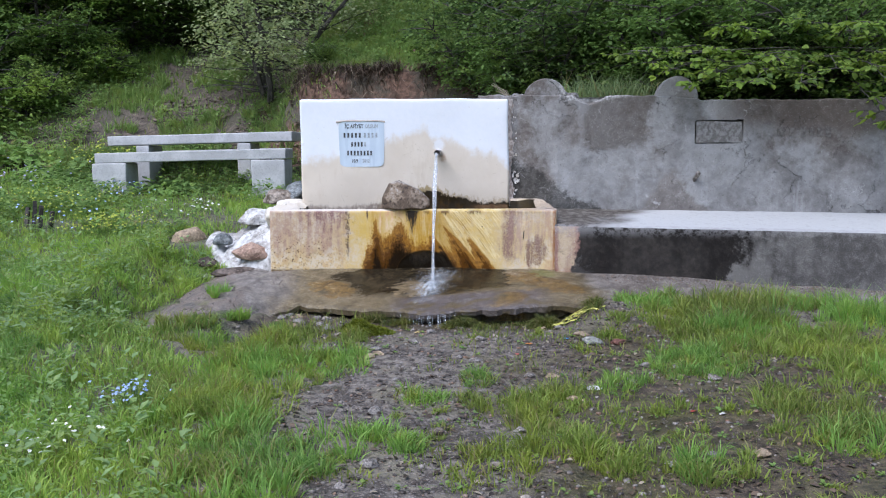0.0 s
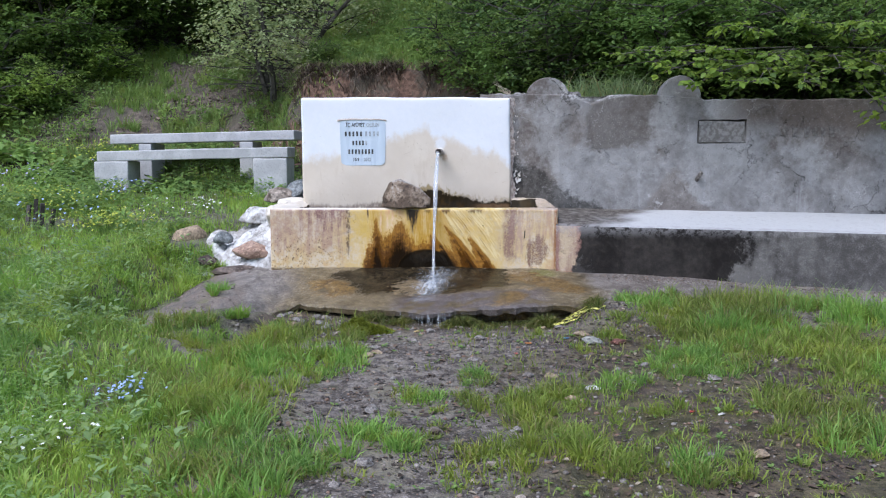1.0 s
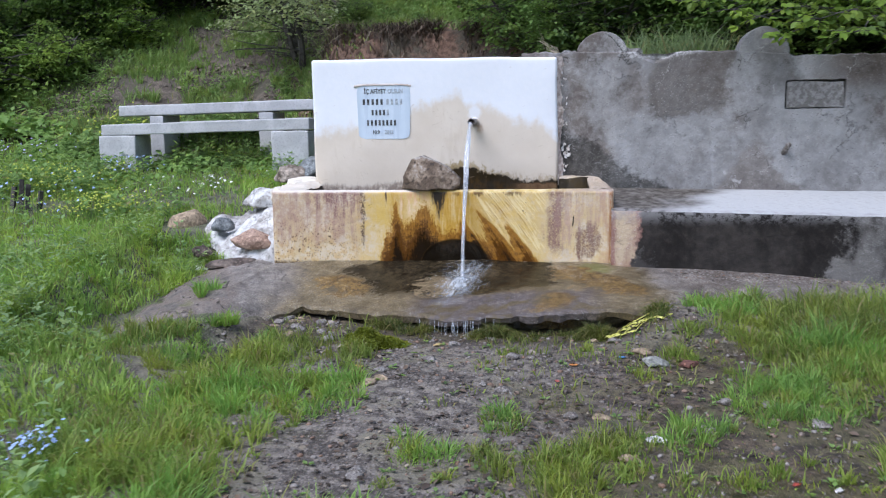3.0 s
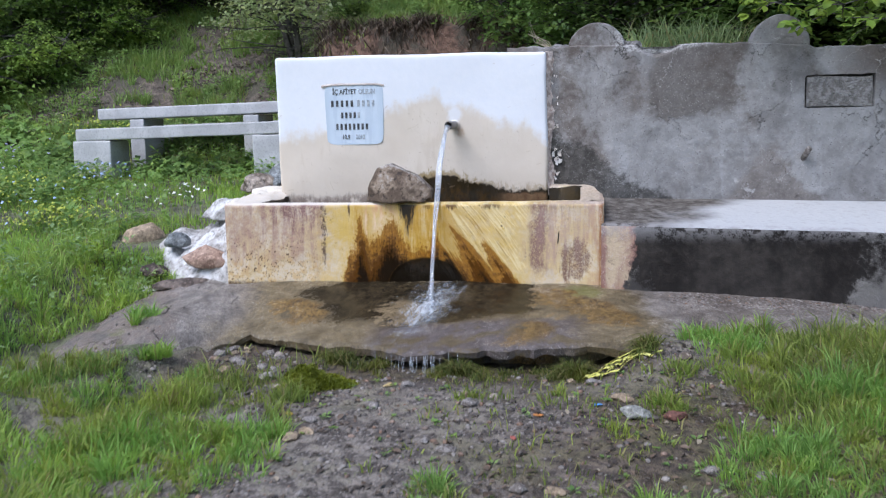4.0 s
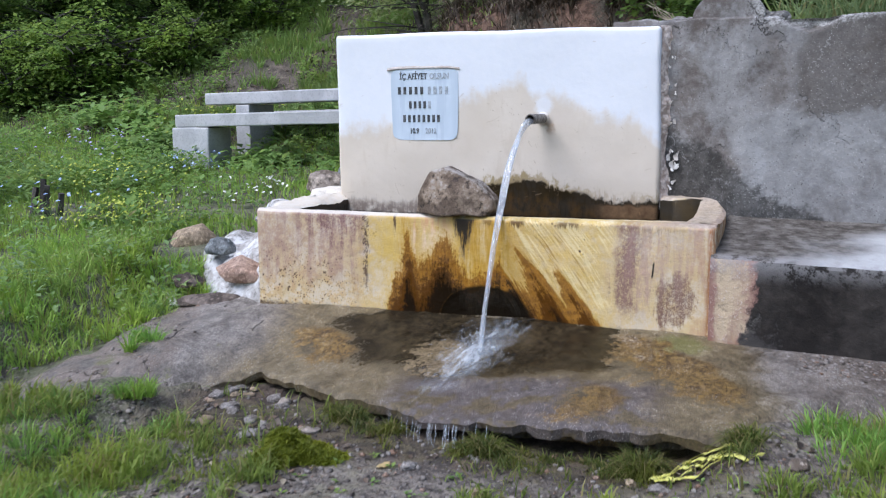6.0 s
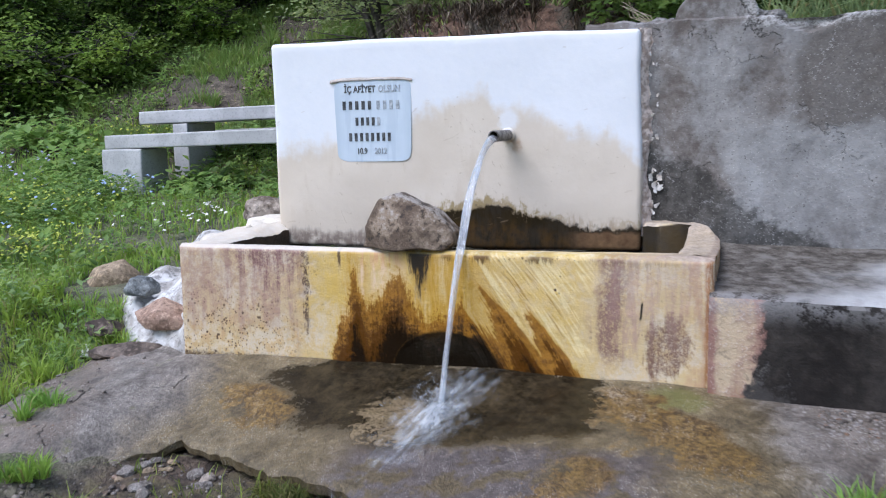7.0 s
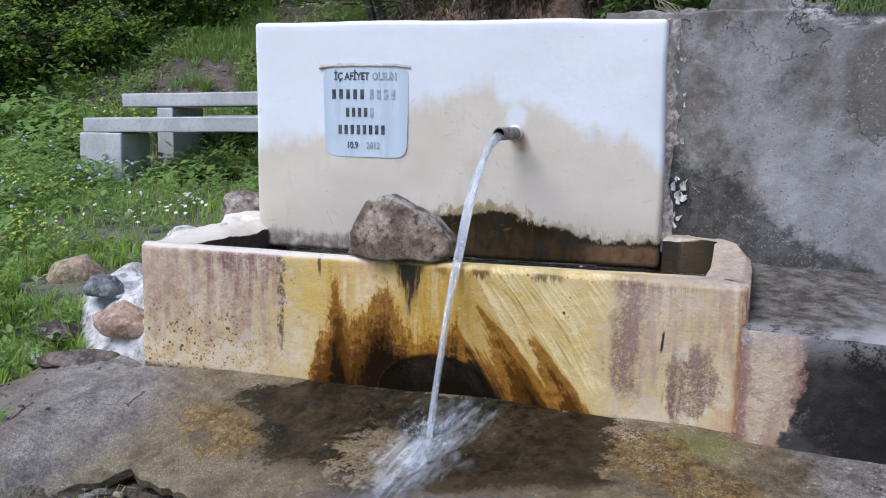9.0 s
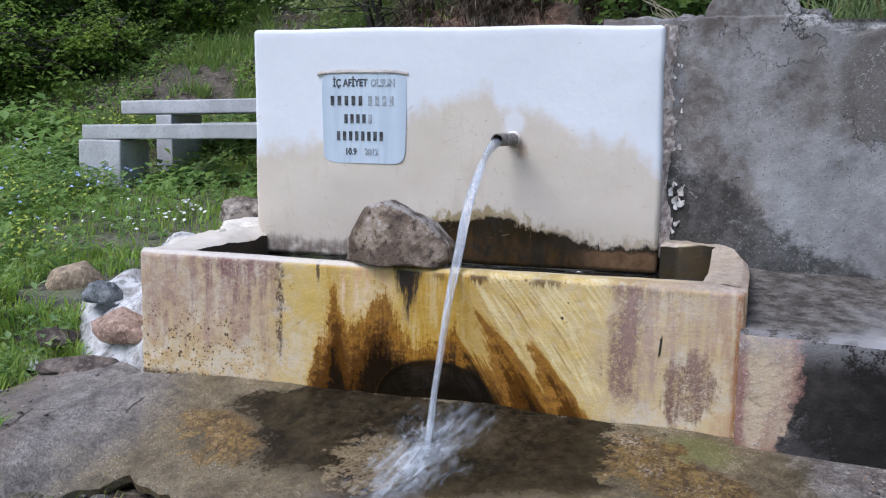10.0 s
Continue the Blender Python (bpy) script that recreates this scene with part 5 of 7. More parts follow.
    h = (0.018 + (0.045 + 0.05 * smooth(x, 1.12, 0.85)) * smooth(fbm(x * 2.8, y * 2.8, 84) + 0.05 * smooth(x, 1.12, 0.85), 0.46, 0.68) + 0.75 * tall * fbm(x * 8, y * 8, 87, 2) ** 1.4) * rng.uniform(0.35, 1.35, len(x))
    stuff("tufted_grass", blade_mesh("tufted_grass", x, y, h, 0.0038, FRESH, 13, 1.05), "bright green tufts of grass in wet gravel", "grass")
    # the slope behind
    def slope(x, y):
        bare = smooth(x, -0.7, -1.3) * smooth(y, 7.4, 6.8) * 1.05
        return smooth(fbm(x * 1.1, y * 1.1, 88) - 0.10 * bare, 0.36, 0.60) * np.where((x > 1.7) & (y < 4.2), 0.2, 1.0) * (1 - 0.93 * smooth(x, -1.5, -0.9) * smooth(x, 2.4, 1.8) * smooth(y, 3.7, 3.9) * smooth(y, 4.85, 4.7))
    x, y = scatter(60000, -9, 4.5, 2.6, 11.0, lambda x, y: slope(x, y) * np.where(y < 4.4, (x > -0.3) * 1.0, 1.0), 4)
    h = (0.05 + 0.10 * fbm(x, y, 89)) * rng.uniform(0.5, 1.2, len(x))
    stuff("slope_grass", blade_mesh("slope_grass", x, y, h, 0.009, TALL, 14, 0.8), "low grass on the slope behind the fountain", "grass")
    cx, cy = scatter(2600, -7.5, -0.8, 4.0, 8.0, lambda x, y: 0.9 * smooth(fbm(x * 1.6, y * 1.6, 211), 0.48, 0.58), 48)
    stuff("slope_grass", clump_mesh("slope_grass", cx, cy, np.full(len(cx), 0.10), 0.12 + 0.14 * rng.uniform(0, 1, len(cx)), 26, 0.007, TALL, 49), "tufts of grass and litter on the bank", "grass")
    # a lawn above the scarp
    x, y = scatter(70000, -1.3, 2.2, 4.7, 11.0, lambda x, y: 0.25 + 0.75 * smooth(fbm(x * 1.5, y * 1.5, 212), 0.35, 0.55), 50)
    stuff("slope_grass", blade_mesh("slope_grass", x, y, (0.07 + 0.10 * fbm(x * 2, y * 2, 213)) * rng.uniform(0.5, 1.2, len(x)), 0.010, TALL, 51, 0.7), "soft grass growing above the bare scarp", "grass")
    # long bluish grass over the retaining wall, and grass at its foot
    def crest(x, y):
        return smooth(np.hypot((x - 2.95) / 0.50, (y - 1.45) / 0.30) + 0.4 * fbm(x * 5, y * 5, 90), 1.25, 0.7) + 0.05 * (y > 1.15)
    x, y = scatter(11000, 2.0, 6.0, 1.12, 2.6, crest, 5)
    h = 0.36 * rng.uniform(0.35, 1.15, len(x)) * (0.35 + 0.65 * smooth(np.abs(x - 2.95), 0.9, 0.3))
    stuff("crest_grass", blade_mesh("crest_grass", x, y, h, 0.006, CREST, 15, 1.1), "long grass hanging above the retaining wall", "grass")
    # under the lip of the apron: blades coloured darker for the recess's shade
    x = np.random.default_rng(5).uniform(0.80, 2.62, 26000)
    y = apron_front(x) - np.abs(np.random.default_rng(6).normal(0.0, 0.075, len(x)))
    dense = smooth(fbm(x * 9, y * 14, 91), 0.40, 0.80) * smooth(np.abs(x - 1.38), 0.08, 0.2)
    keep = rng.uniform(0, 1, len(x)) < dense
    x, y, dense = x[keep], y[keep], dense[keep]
    stuff("lip_grass", blade_mesh("lip_grass", x, y, (0.025 + 0.085 * dense) * rng.uniform(0.3, 1.2, len(x)), 0.0030, LIPGRASS, 16, 1.5), "wet grass below the apron's edge, coloured dark for the shade there", "grass")
    # moss cushion
    rngm = np.random.default_rng(8)
    a, r = rngm.uniform(0, 6.283, 9000), np.sqrt(rngm.uniform(0, 1, 9000))
    lump = 1 + 0.35 * np.sin(3 * a + 1) * r
    x, y = 0.955 + 0.165 * r * lump * np.cos(a), -1.25 + 0.145 * r * lump * np.sin(a)
    dome = ground(x, y) + 0.070 * (1 - r**2) * (0.1 + 1.7 * fbm(x * 17, y * 17, 99, 2))
    stuff("moss_cushion", blade_mesh("moss_cushion", x, y, 0.010 + 0.022 * rngm.uniform(0.3, 1, 9000), 0.006, MOSS, 17, 1.2, dome), "yellow-green moss cushion on wet gravel", "moss")


MOSS = grass_material("moss", (0.120, 0.150, 0.014), (0.270, 0.300, 0.040), 0.0)
grow_grass()


def leaf_mesh(name, pos, way, nrm, size, material, wide=0.30, fine=False):
    """Folded leaves: pos is the stalk, way the midrib, nrm the upper side."""
    way = way / np.linalg.norm(way, axis=1, keepdims=True)
    nrm = nrm - way * (nrm * way).sum(1, keepdims=True)
    nrm = nrm / (np.linalg.norm(nrm, axis=1, keepdims=True) + 1e-9)
    side = np.cross(way, nrm)
    s = size[:, None]
    if fine:
        rows = [pos, pos + way * s * 0.28 + side * s * wide * 0.85 + nrm * s * 0.06, pos + way * s * 0.28 - side * s * wide * 0.85 + nrm * s * 0.06, pos + way * s * 0.62 + side * s * wide * 0.9 + nrm * s * 0.04, pos + way * s * 0.62 - side * s * wide * 0.9 + nrm * s * 0.04, pos + way * s - nrm * s * 0.12, pos + way * s * 0.45 - nrm * s * 0.02]
        tri = [[0, 6, 1], [0, 2, 6], [1, 6, 3], [2, 4, 6], [3, 6, 5], [6, 4, 5]]
    else:
        rows = [pos, pos + way * s * 0.45 + side * s * wide + nrm * s * 0.06, pos + way * s * 0.45 - side * s * wide + nrm * s * 0.06, pos + way * s - nrm * s * 0.10]
        tri = [[0, 3, 1], [0, 2, 3]]
    V = np.stack(rows, 1).reshape(-1, 3)
    T = (np.arange(len(pos))[:, None, None] * len(rows) + np.array(tri)[None]).reshape(-1, 3)
    return tri_mesh(name, V, T, material)


SOFT = grass_material("soft_herb", (0.185, 0.290, 0.125), (0.330, 0.440, 0.210), 0.0)


def herbs():
    """Broad-leaved herbs among the meadow grass: rosettes of a few leaves."""
    rng = np.random.default_rng(21)

    def cover(x, y):
        return meadow_cover(x, y) * (0.2 + 0.8 * smooth(fbm(x * 1.3, y * 1.3, 95), 0.42, 0.6))

    for seed, area, n, size, label in ((22, (-3.6, 1.0, -5.0, 0.6), 5600, 0.038, "broad-leaved herbs among the meadow grass"), (25, (-3.4, 0.9, -4.8, 0.6), 1800, 0.055, "soft blue-green herbs in the meadow"), (23, (-8.0, 0.2, 0.5, 5.0), 7500, 0.065, "leafy herbs and nettles round the benches")):
        x, y = scatter(n, *area, cover, seed)
        if seed == 23:
            # leafy growth climbs the foot of the slope
            ex, ey = scatter(9000, -8.5, 1.0, 4.9, 8.0, lambda x, y: 0.40 * smooth(fbm(x * 1.4, y * 1.4, 96), 0.46, 0.6), 24)
            x, y = np.concatenate([x, ex]), np.concatenate([y, ey])
        k = 9
        X, Y = np.repeat(x, k), np.repeat(y, k)
        a = rng.uniform(0, 6.283, len(X))
        z = ground(X, Y) + rng.uniform(0.01, 0.10, len(X)) * (1 if seed == 22 else 1.8)
        way = np.stack([np.cos(a), np.sin(a), rng.uniform(-0.1, 0.9, len(X))], -1)
        pos = np.stack([X, Y, z], -1) + way * 0.01
        stuff("meadow_herbs", leaf_mesh("meadow_herbs", pos, way, np.tile([0, 0, 1.0], (len(X), 1)), size * (0.35 + 0.95 * rng.uniform(0, 1, len(X)) ** 1.5), SOFT if seed == 25 else HERB, 0.28), label, "herbs")
    # small rosettes in the trodden middle
    x, y = scatter(2600, 0.0, 5.4, -5.0, -1.1, lambda x, y: 0.15 + 0.85 * middle_cover(x, y), 26)
    y = np.minimum(y, apron_front(x) - 0.08)
    X, Y = np.repeat(x, 7), np.repeat(y, 7)
    a = rng.uniform(0, 6.283, len(X))
    way = np.stack([np.cos(a), np.sin(a), rng.uniform(0.0, 0.7, len(X))], -1)
    pos = np.stack([X, Y, ground(X, Y) + 0.004], -1) + way * 0.006
    stuff("clover", leaf_mesh("clover", pos, way, np.tile([0, 0, 1.0], (len(X), 1)), 0.020 * rng.uniform(0.5, 1.4, len(X)), HERB, 0.36), "small leafy rosettes in the wet gravel", "herbs")


herbs()


def tuft(x, y, z, radius, height, n, material, seed, label):
    rng = random.Random(seed)
    c = [(x + rng.gauss(0, radius * 0.5), y + rng.gauss(0, radius * 0.5)) for _ in range(6)]
    me = clump_mesh("grass_tuft", np.array([p[0] for p in c]), np.array([p[1] for p in c]), np.full(6, 0.045), np.array([height * rng.uniform(0.6, 1.1) for _ in c]), n // 6, 0.0036, material, seed, np.full(6, z))
    tagged(new("grass_tuft", me), label, "grass", kind="stuff")


tuft(-0.30, -0.62, float(apron_top(np.array([-0.30]), np.array([-0.62]))[0]), 0.07, 0.13, 420, LUSH, 71, "small tuft of grass growing through the apron")
tuft(-0.42, -1.20, float(apron_top(np.array([-0.42]), np.array([-1.20]))[0]), 0.14, 0.11, 360, FRESH, 72, "low grass on the apron's broken end")
tuft(0.02, -1.00, float(apron_top(np.array([0.02]), np.array([-1.00]))[0]), 0.13, 0.11, 360, LUSH, 73, "low grass on the apron's broken end")



# ---- trees and shrubs ----
def leaf_material(name, low, high):
    return grass_material(name, low, high, 0.0)


HORNBEAM = leaf_material("hornbeam_leaf", (0.036, 0.080, 0.022), (0.185, 0.275, 0.060))
PALE = leaf_material("pale_leaf", (0.230, 0.285, 0.145), (0.410, 0.460, 0.245))
HAZEL = leaf_material("hazel_leaf", (0.065, 0.125, 0.020), (0.215, 0.305, 0.055))
BRAMBLE = leaf_material("bramble_leaf", (0.105, 0.190, 0.040), (0.265, 0.370, 0.095))
# shrub leaves darkened in colour, for the shade behind the wall
SHADY = leaf_material("shaded_shrub_leaf", (0.032, 0.072, 0.024), (0.160, 0.245, 0.070))
BARK = plain("bark", (0.034, 0.029, 0.025), (0.085, 0.076, 0.068), 9.0, 0.9, 0.01)


def tube(bm, points, r0, r1, sides=6):
    """A tapered limb along points."""
    rings = []
    for k, p in enumerate(points):
        d = (points[min(k + 1, len(points) - 1)] - points[max(k - 1, 0)]).normalized()
        u = d.orthogonal().normalized()
        v = d.cross(u)
        r = r0 + (r1 - r0) * k / (len(points) - 1)
        rings.append([bm.verts.new(p + (u * math.cos(6.2832 * s / sides) + v * math.sin(6.2832 * s / sides)) * r) for s in range(sides)])
    for a, b in zip(rings, rings[1:]):
        for s in range(sides):
            bm.faces.new((a[s], a[(s + 1) % sides], b[(s + 1) % sides], b[s]))
    bm.faces.new(rings[0][::-1]), bm.faces.new(rings[-1])


def limb(rng, start, way, length, droop=0.0, steps=6, wobble=0.12):
    pts, d = [Vector(start)], Vector(way).normalized()
    for _ in range(steps):
        d = (d + Vector((rng.uniform(-1, 1), rng.uniform(-1, 1), rng.uniform(-1, 1))) * wobble - Vector((0, 0, droop))).normalized()
        pts.append(pts[-1] + d * length / steps)
    return pts


def tree(name, label, category, seed, height, spread, sprays, per, leaf, material, stems=5, low=0.1, droop=0.05):
    """Several stems with limbs; the crown is layered sprays of leaves at the limbs' ends, with gaps between."""
    rng, nrg = random.Random(seed), np.random.default_rng(seed)
    root = thing(name, label, category)
    twigs = bmesh.new()
    ends = []
    for k in range(stems):
        a = 6.283 * k / stems + rng.uniform(-0.5, 0.5)
        out = spread * rng.uniform(0.25, 0.7)
        pts = limb(rng, (0.1 * math.cos(a), 0.1 * math.sin(a), -0.2), (math.cos(a) * out, math.sin(a) * out, height * 0.75), height * rng.uniform(0.75, 1.0), 0.0, 8)
        bm = bmesh.new()
        tube(bm, pts, 0.05 * height / 3.5, 0.012)
        part("trunk", bm, BARK, root)
        for j in range(1, 9):
            for _ in range(3):
                b = rng.uniform(0, 6.283)
                w = (math.cos(b), math.sin(b), rng.uniform(-0.1, 0.6))
                tw = limb(rng, pts[j], w, spread * rng.uniform(0.3, 0.75), droop, 4)
                tube(twigs, tw, 0.014, 0.004, 4)
                ends += tw[1:]
    tagged(part("twig", twigs, BARK, root), kind="stuff")
    P = np.array([tuple(p) for p in ends])
    P = P[P[:, 2] > low * height]
    c = P[nrg.integers(0, len(P), sprays)] + nrg.normal(0, 0.10, (sprays, 3))
    tilt = nrg.normal(0, 0.35, (sprays, 2))
    C, S = np.repeat(c, per, 0), np.repeat(tilt, per, 0)
    r, a = np.abs(nrg.normal(0, 0.22, len(C))) * spread / 1.6, nrg.uniform(0, 6.283, len(C))
    off = np.stack([r * np.cos(a), r * np.sin(a), 0 * r], -1)
    off[:, 2] = off[:, 0] * S[:, 0] + off[:, 1] * S[:, 1] + nrg.normal(0, 0.03, len(C)) - 0.3 * r * r
    b = a + nrg.normal(0, 0.9, len(C))
    way = np.stack([np.cos(b), np.sin(b), nrg.normal(-0.25, 0.3, len(C))], -1)
    nrm = np.stack([nrg.normal(0, 0.35, len(C)), nrg.normal(0, 0.35, len(C)), np.ones(len(C))], -1)
    ob = new("crown", leaf_mesh("crown", C + off, way, nrm, leaf * nrg.uniform(0.55, 1.2, len(C)), material))
    ob.parent = root
    tagged(ob, kind="stuff")
    return root


def plant(ob, x, y, turn, size):
    made = copy_thing(ob, pose(x, y, float(ground(x, y)), 0, 0, turn))
    made.scale = (size, size, size)
    return made


def woods():
    rng = random.Random(4)
    a = tree("hornbeam", "dark green hornbeam thicket with layered leaves", "tree", 31, 3.4, 1.7, 460, 22, 0.120, HORNBEAM, 6, 0.03)
    b = tree("hornbeam", "dense dark green hornbeam at the foot of the slope", "tree", 32, 3.0, 1.9, 460, 22, 0.120, HORNBEAM, 6, 0.03)
    c = tree("field_maple", "leafy green young tree on the slope", "tree", 33, 3.8, 1.6, 450, 22, 0.120, HORNBEAM, 5, 0.06)
    d = tree("wild_pear", "pale grey-green thorny tree with bare twigs", "tree", 34, 3.5, 1.75, 620, 18, 0.070, PALE, 5, 0.10)
    shrub = tree("hornbeam_shrub", "low shrub above the retaining wall, its leaves coloured dark for shade", "shrub", 35, 1.9, 1.25, 380, 26, 0.090, SHADY, 7, 0.02)
    nettle = tree("bramble", "bright green leafy bramble at the foot of the trees", "shrub", 36, 1.3, 0.95, 300, 26, 0.085, BRAMBLE, 8, 0.02)
    for o, x, y in ((nettle, -5.9, 5.3), (a, -6.4, 7.6), (b, -4.5, 8.2), (c, -8.3, 8.0), (d, -1.45, 6.0), (shrub, 2.35, 4.5)):
        o.matrix_world = pose(x, y, float(ground(x, y)), 0, 0, rng.uniform(0, 360))
    left = ((nettle, -5.0, 5.9, 0.7), (nettle, -6.6, 4.9, 0.9), (nettle, -7.4, 5.0, 1.0), (nettle, -4.4, 6.9, 0.6), (b, -7.4, 6.7, 0.9), (a, -5.4, 7.3, 0.8), (shrub, -3.9, 8.3, 0.9), (a, -3.0, 9.4, 1.0), (c, -2.4, 8.9, 0.9), (c, -10.5, 7.0, 1.1), (b, -12.5, 9.0, 1.2), (shrub, -6.2, 6.3, 0.9), (shrub, -7.8, 5.9, 1.0), (shrub, -3.0, 8.4, 0.7), (b, -9.4, 6.6, 0.9), (c, -6.0, 10.5, 1.3), (b, -9.0, 11.5, 1.3), (a, -3.8, 12.0, 1.3), (shrub, -5.0, 7.0, 0.7))
    middle = ((c, -1.2, 11.4, 1.1), (a, 1.4, 12.0, 1.0), (c, 1.0, 14.0, 1.3), (b, -1.2, 15.5, 1.5), (shrub, -0.55, 5.05, 0.20), (shrub, 0.3, 10.2, 0.8), (b, 2.9, 8.6, 1.1), (b, 4.0, 12.0, 1.4))
    right = ((shrub, 1.75, 4.3, 0.78), (shrub, 2.7, 5.0, 1.1), (shrub, 3.1, 3.6, 0.9), (a, 4.3, 4.6, 0.95), (b, 5.6, 3.9, 1.0), (c, 3.2, 6.6, 1.1), (a, 6.8, 5.4, 1.1), (b, 8.4, 4.4, 1.1), (c, 5.4, 7.6, 1.2), (shrub, 4.4, 2.6, 0.9), (shrub, 5.8, 2.4, 0.95), (b, 7.6, 2.6, 0.9), (a, 8.0, 10.0, 1.4), (shrub, 2.45, 3.2, 0.72), (shrub, 3.7, 2.4, 0.75), (shrub, 2.05, 3.3, 0.45), (shrub, 5.0, 1.9, 0.7))
    for kind, x, y, s in left + middle + right:
        plant(kind, x, y, rng.uniform(0, 360), s)


woods()


def hazel():
    """Boughs of a hazel that hang over the retaining wall, with large bright leaves."""
    rng, nrg = random.Random(9), np.random.default_rng(9)
    root = thing("hazel", "hazel bush with large bright leaves hanging over the wall", "shrub", at=(5.2, 1.9, 1.6))
    bm = bmesh.new()
    pos, way, nrm = [], [], []
    base = Vector((5.2, 1.9, 1.6))
    goals = [(2.98, 0.70, 1.80), (3.20, 0.62, 1.72), (3.35, 0.55, 1.66), (3.55, 0.55, 1.52), (3.75, 0.45, 1.62), (3.95, 0.40, 1.50), (4.15, 0.35, 1.72), (4.35, 0.30, 1.52), (4.60, 0.25, 1.62), (4.75, 0.15, 1.95), (4.95, 0.20, 1.55), (5.20, 0.10, 1.70), (5.05, 0.25, 1.18), (5.4, 0.1, 1.45), (4.4, 0.6, 2.05), (3.8, 0.7, 2.0), (5.5, 0.3, 2.1)]
    for g in goals:
        g = Vector(g)
        lift = Vector((0, 0.5, 0.30 + rng.uniform(0, 0.2)))
        pts = []
        for k in range(10):
            t = k / 9
            pts.append(base * (1 - t) ** 2 + (base * 0.45 + g * 0.55 + lift) * 2 * t * (1 - t) + g * t * t + Vector((rng.uniform(-1, 1), rng.uniform(-1, 1), rng.uniform(-1, 1))) * 0.02)
        tube(bm, [p - base for p in pts], 0.014, 0.003, 5)
        for k in range(4, 10):
            for _ in range(5):
                b = rng.uniform(0, 6.283)
                tw = limb(rng, pts[k], (math.cos(b), math.sin(b), rng.uniform(-0.25, 0.2)), rng.uniform(0.08, 0.26), 0.06, 3)
                tube(bm, [p - base for p in tw], 0.004, 0.002, 4)
                for p in tw[1:]:
                    for _ in range(2):
                        a = b + rng.uniform(-1.3, 1.3)
                        pos.append(tuple(p - base)), way.append((math.cos(a), math.sin(a), rng.uniform(-0.9, 0.25))), nrm.append((rng.uniform(-0.7, 0.7), rng.uniform(-1.0, 0.3), 1.0))
    part("branch", bm, BARK, root, "thin brown boughs")
    n = len(pos)
    tagged(bpy.data.objects["branch"], kind="stuff")
    ob = new("foliage", leaf_mesh("foliage", np.array(pos), np.array(way), np.array(nrm), 0.068 * nrg.uniform(0.5, 1.25, n), HAZEL, 0.34, True))
    ob.parent = root


hazel()


def leafy_plant(x, y, size, n, leaf, label, seed):
    """A bushy herb under the table."""
    rng = np.random.default_rng(seed)
    p = rng.normal(0, 0.5, (n, 3)) * size * [1, 0.8, 0.45]
    p[:, 2] = np.abs(p[:, 2]) + 0.03
    a = np.arctan2(p[:, 1], p[:, 0]) + rng.normal(0, 0.8, n)
    way = np.stack([np.cos(a), np.sin(a), rng.normal(0.0, 0.4, n)], -1)
    root = thing("leafy_plant", label, "plant", at=(x, y, float(ground(x, y))))
    ob = new("foliage", leaf_mesh("foliage", p, way, np.tile([0, -0.2, 1.0], (n, 1)), leaf * rng.uniform(0.6, 1.2, n), HERB, 0.34))
    ob.parent = root
    tagged(ob, kind="stuff")
    bm = bmesh.new()
    for k in range(9):
        q = Vector(p[k])
        tube(bm, [Vector((0, 0, -0.02)), q * 0.5 + Vector((0, 0, 0.04)), q], 0.004, 0.002, 4)
    tagged(part("stem", bm, HERB, root), kind="stuff")


leafy_plant(-2.0, 3.22, 0.34, 420, 0.10, "dark green leafy plant growing under the table", 51)
leafy_plant(-1.2, 3.25, 0.26, 260, 0.08, "low leafy weed growing by the bench", 52)
leafy_plant(-3.6, 3.6, 0.5, 600, 0.11, "bushy green weeds beside the concrete table", 53)
leafy_plant(-4.6, 4.3, 0.6, 700, 0.12, "bushy green weeds at the foot of the slope", 54)


# ---- the fountain's fittings and the loose things round it ----
def stone_material(name, c1, c2, scale=9.0, rough=0.8):
    s = Shade(name)
    n, f, g = s.noise(scale, 6, 0.6), s.noise(scale * 5, 5, 0.65), s.noise(160, 3)
    col = s.mix(s.step(n, 0.35, 0.65), c1, c2)
    col = s.mix(s.step(f, 0.58, 0.72) * 0.5, col, tuple(min(0.7, v * 2.0) for v in c2))
    col = s.mix(s.step(f, 0.42, 0.30) * 0.6, col, tuple(v * 0.35 for v in c1))
    return s.done(col, rough, n * 0.6 + f * 0.4 + g * 0.15, 0.012)


GREYBROWN = stone_material("greybrown_stone", (0.105, 0.078, 0.056), (0.290, 0.245, 0.205), 6.0)
TAN = stone_material("tan_stone", (0.230, 0.170, 0.110), (0.330, 0.250, 0.170))
PINKISH = stone_material("pinkish_stone", (0.260, 0.160, 0.115), (0.370, 0.250, 0.190))
BLUEGREY = stone_material("bluegrey_stone", (0.090, 0.100, 0.105), (0.190, 0.205, 0.210))
CHALK = stone_material("lime_splashed_stone", (0.420, 0.410, 0.400), (0.640, 0.630, 0.620), 6.0)
LIMEROCK = stone_material("lime_mortar", (0.330, 0.310, 0.290), (0.590, 0.585, 0.580), 5.0, 0.9)
REDBROWN = stone_material("reddish_stone", (0.110, 0.045, 0.032), (0.190, 0.085, 0.062))
PALEGREY = stone_material("pale_grey_stone", (0.180, 0.180, 0.160), (0.250, 0.248, 0.225), 14.0)
DARKBROWN = stone_material("dark_brown_stone", (0.060, 0.043, 0.034), (0.145, 0.112, 0.092), 8.0)
GRAVEL = stone_material("gravel_stone", (0.120, 0.100, 0.085), (0.260, 0.235, 0.215), 23.0, 0.55)
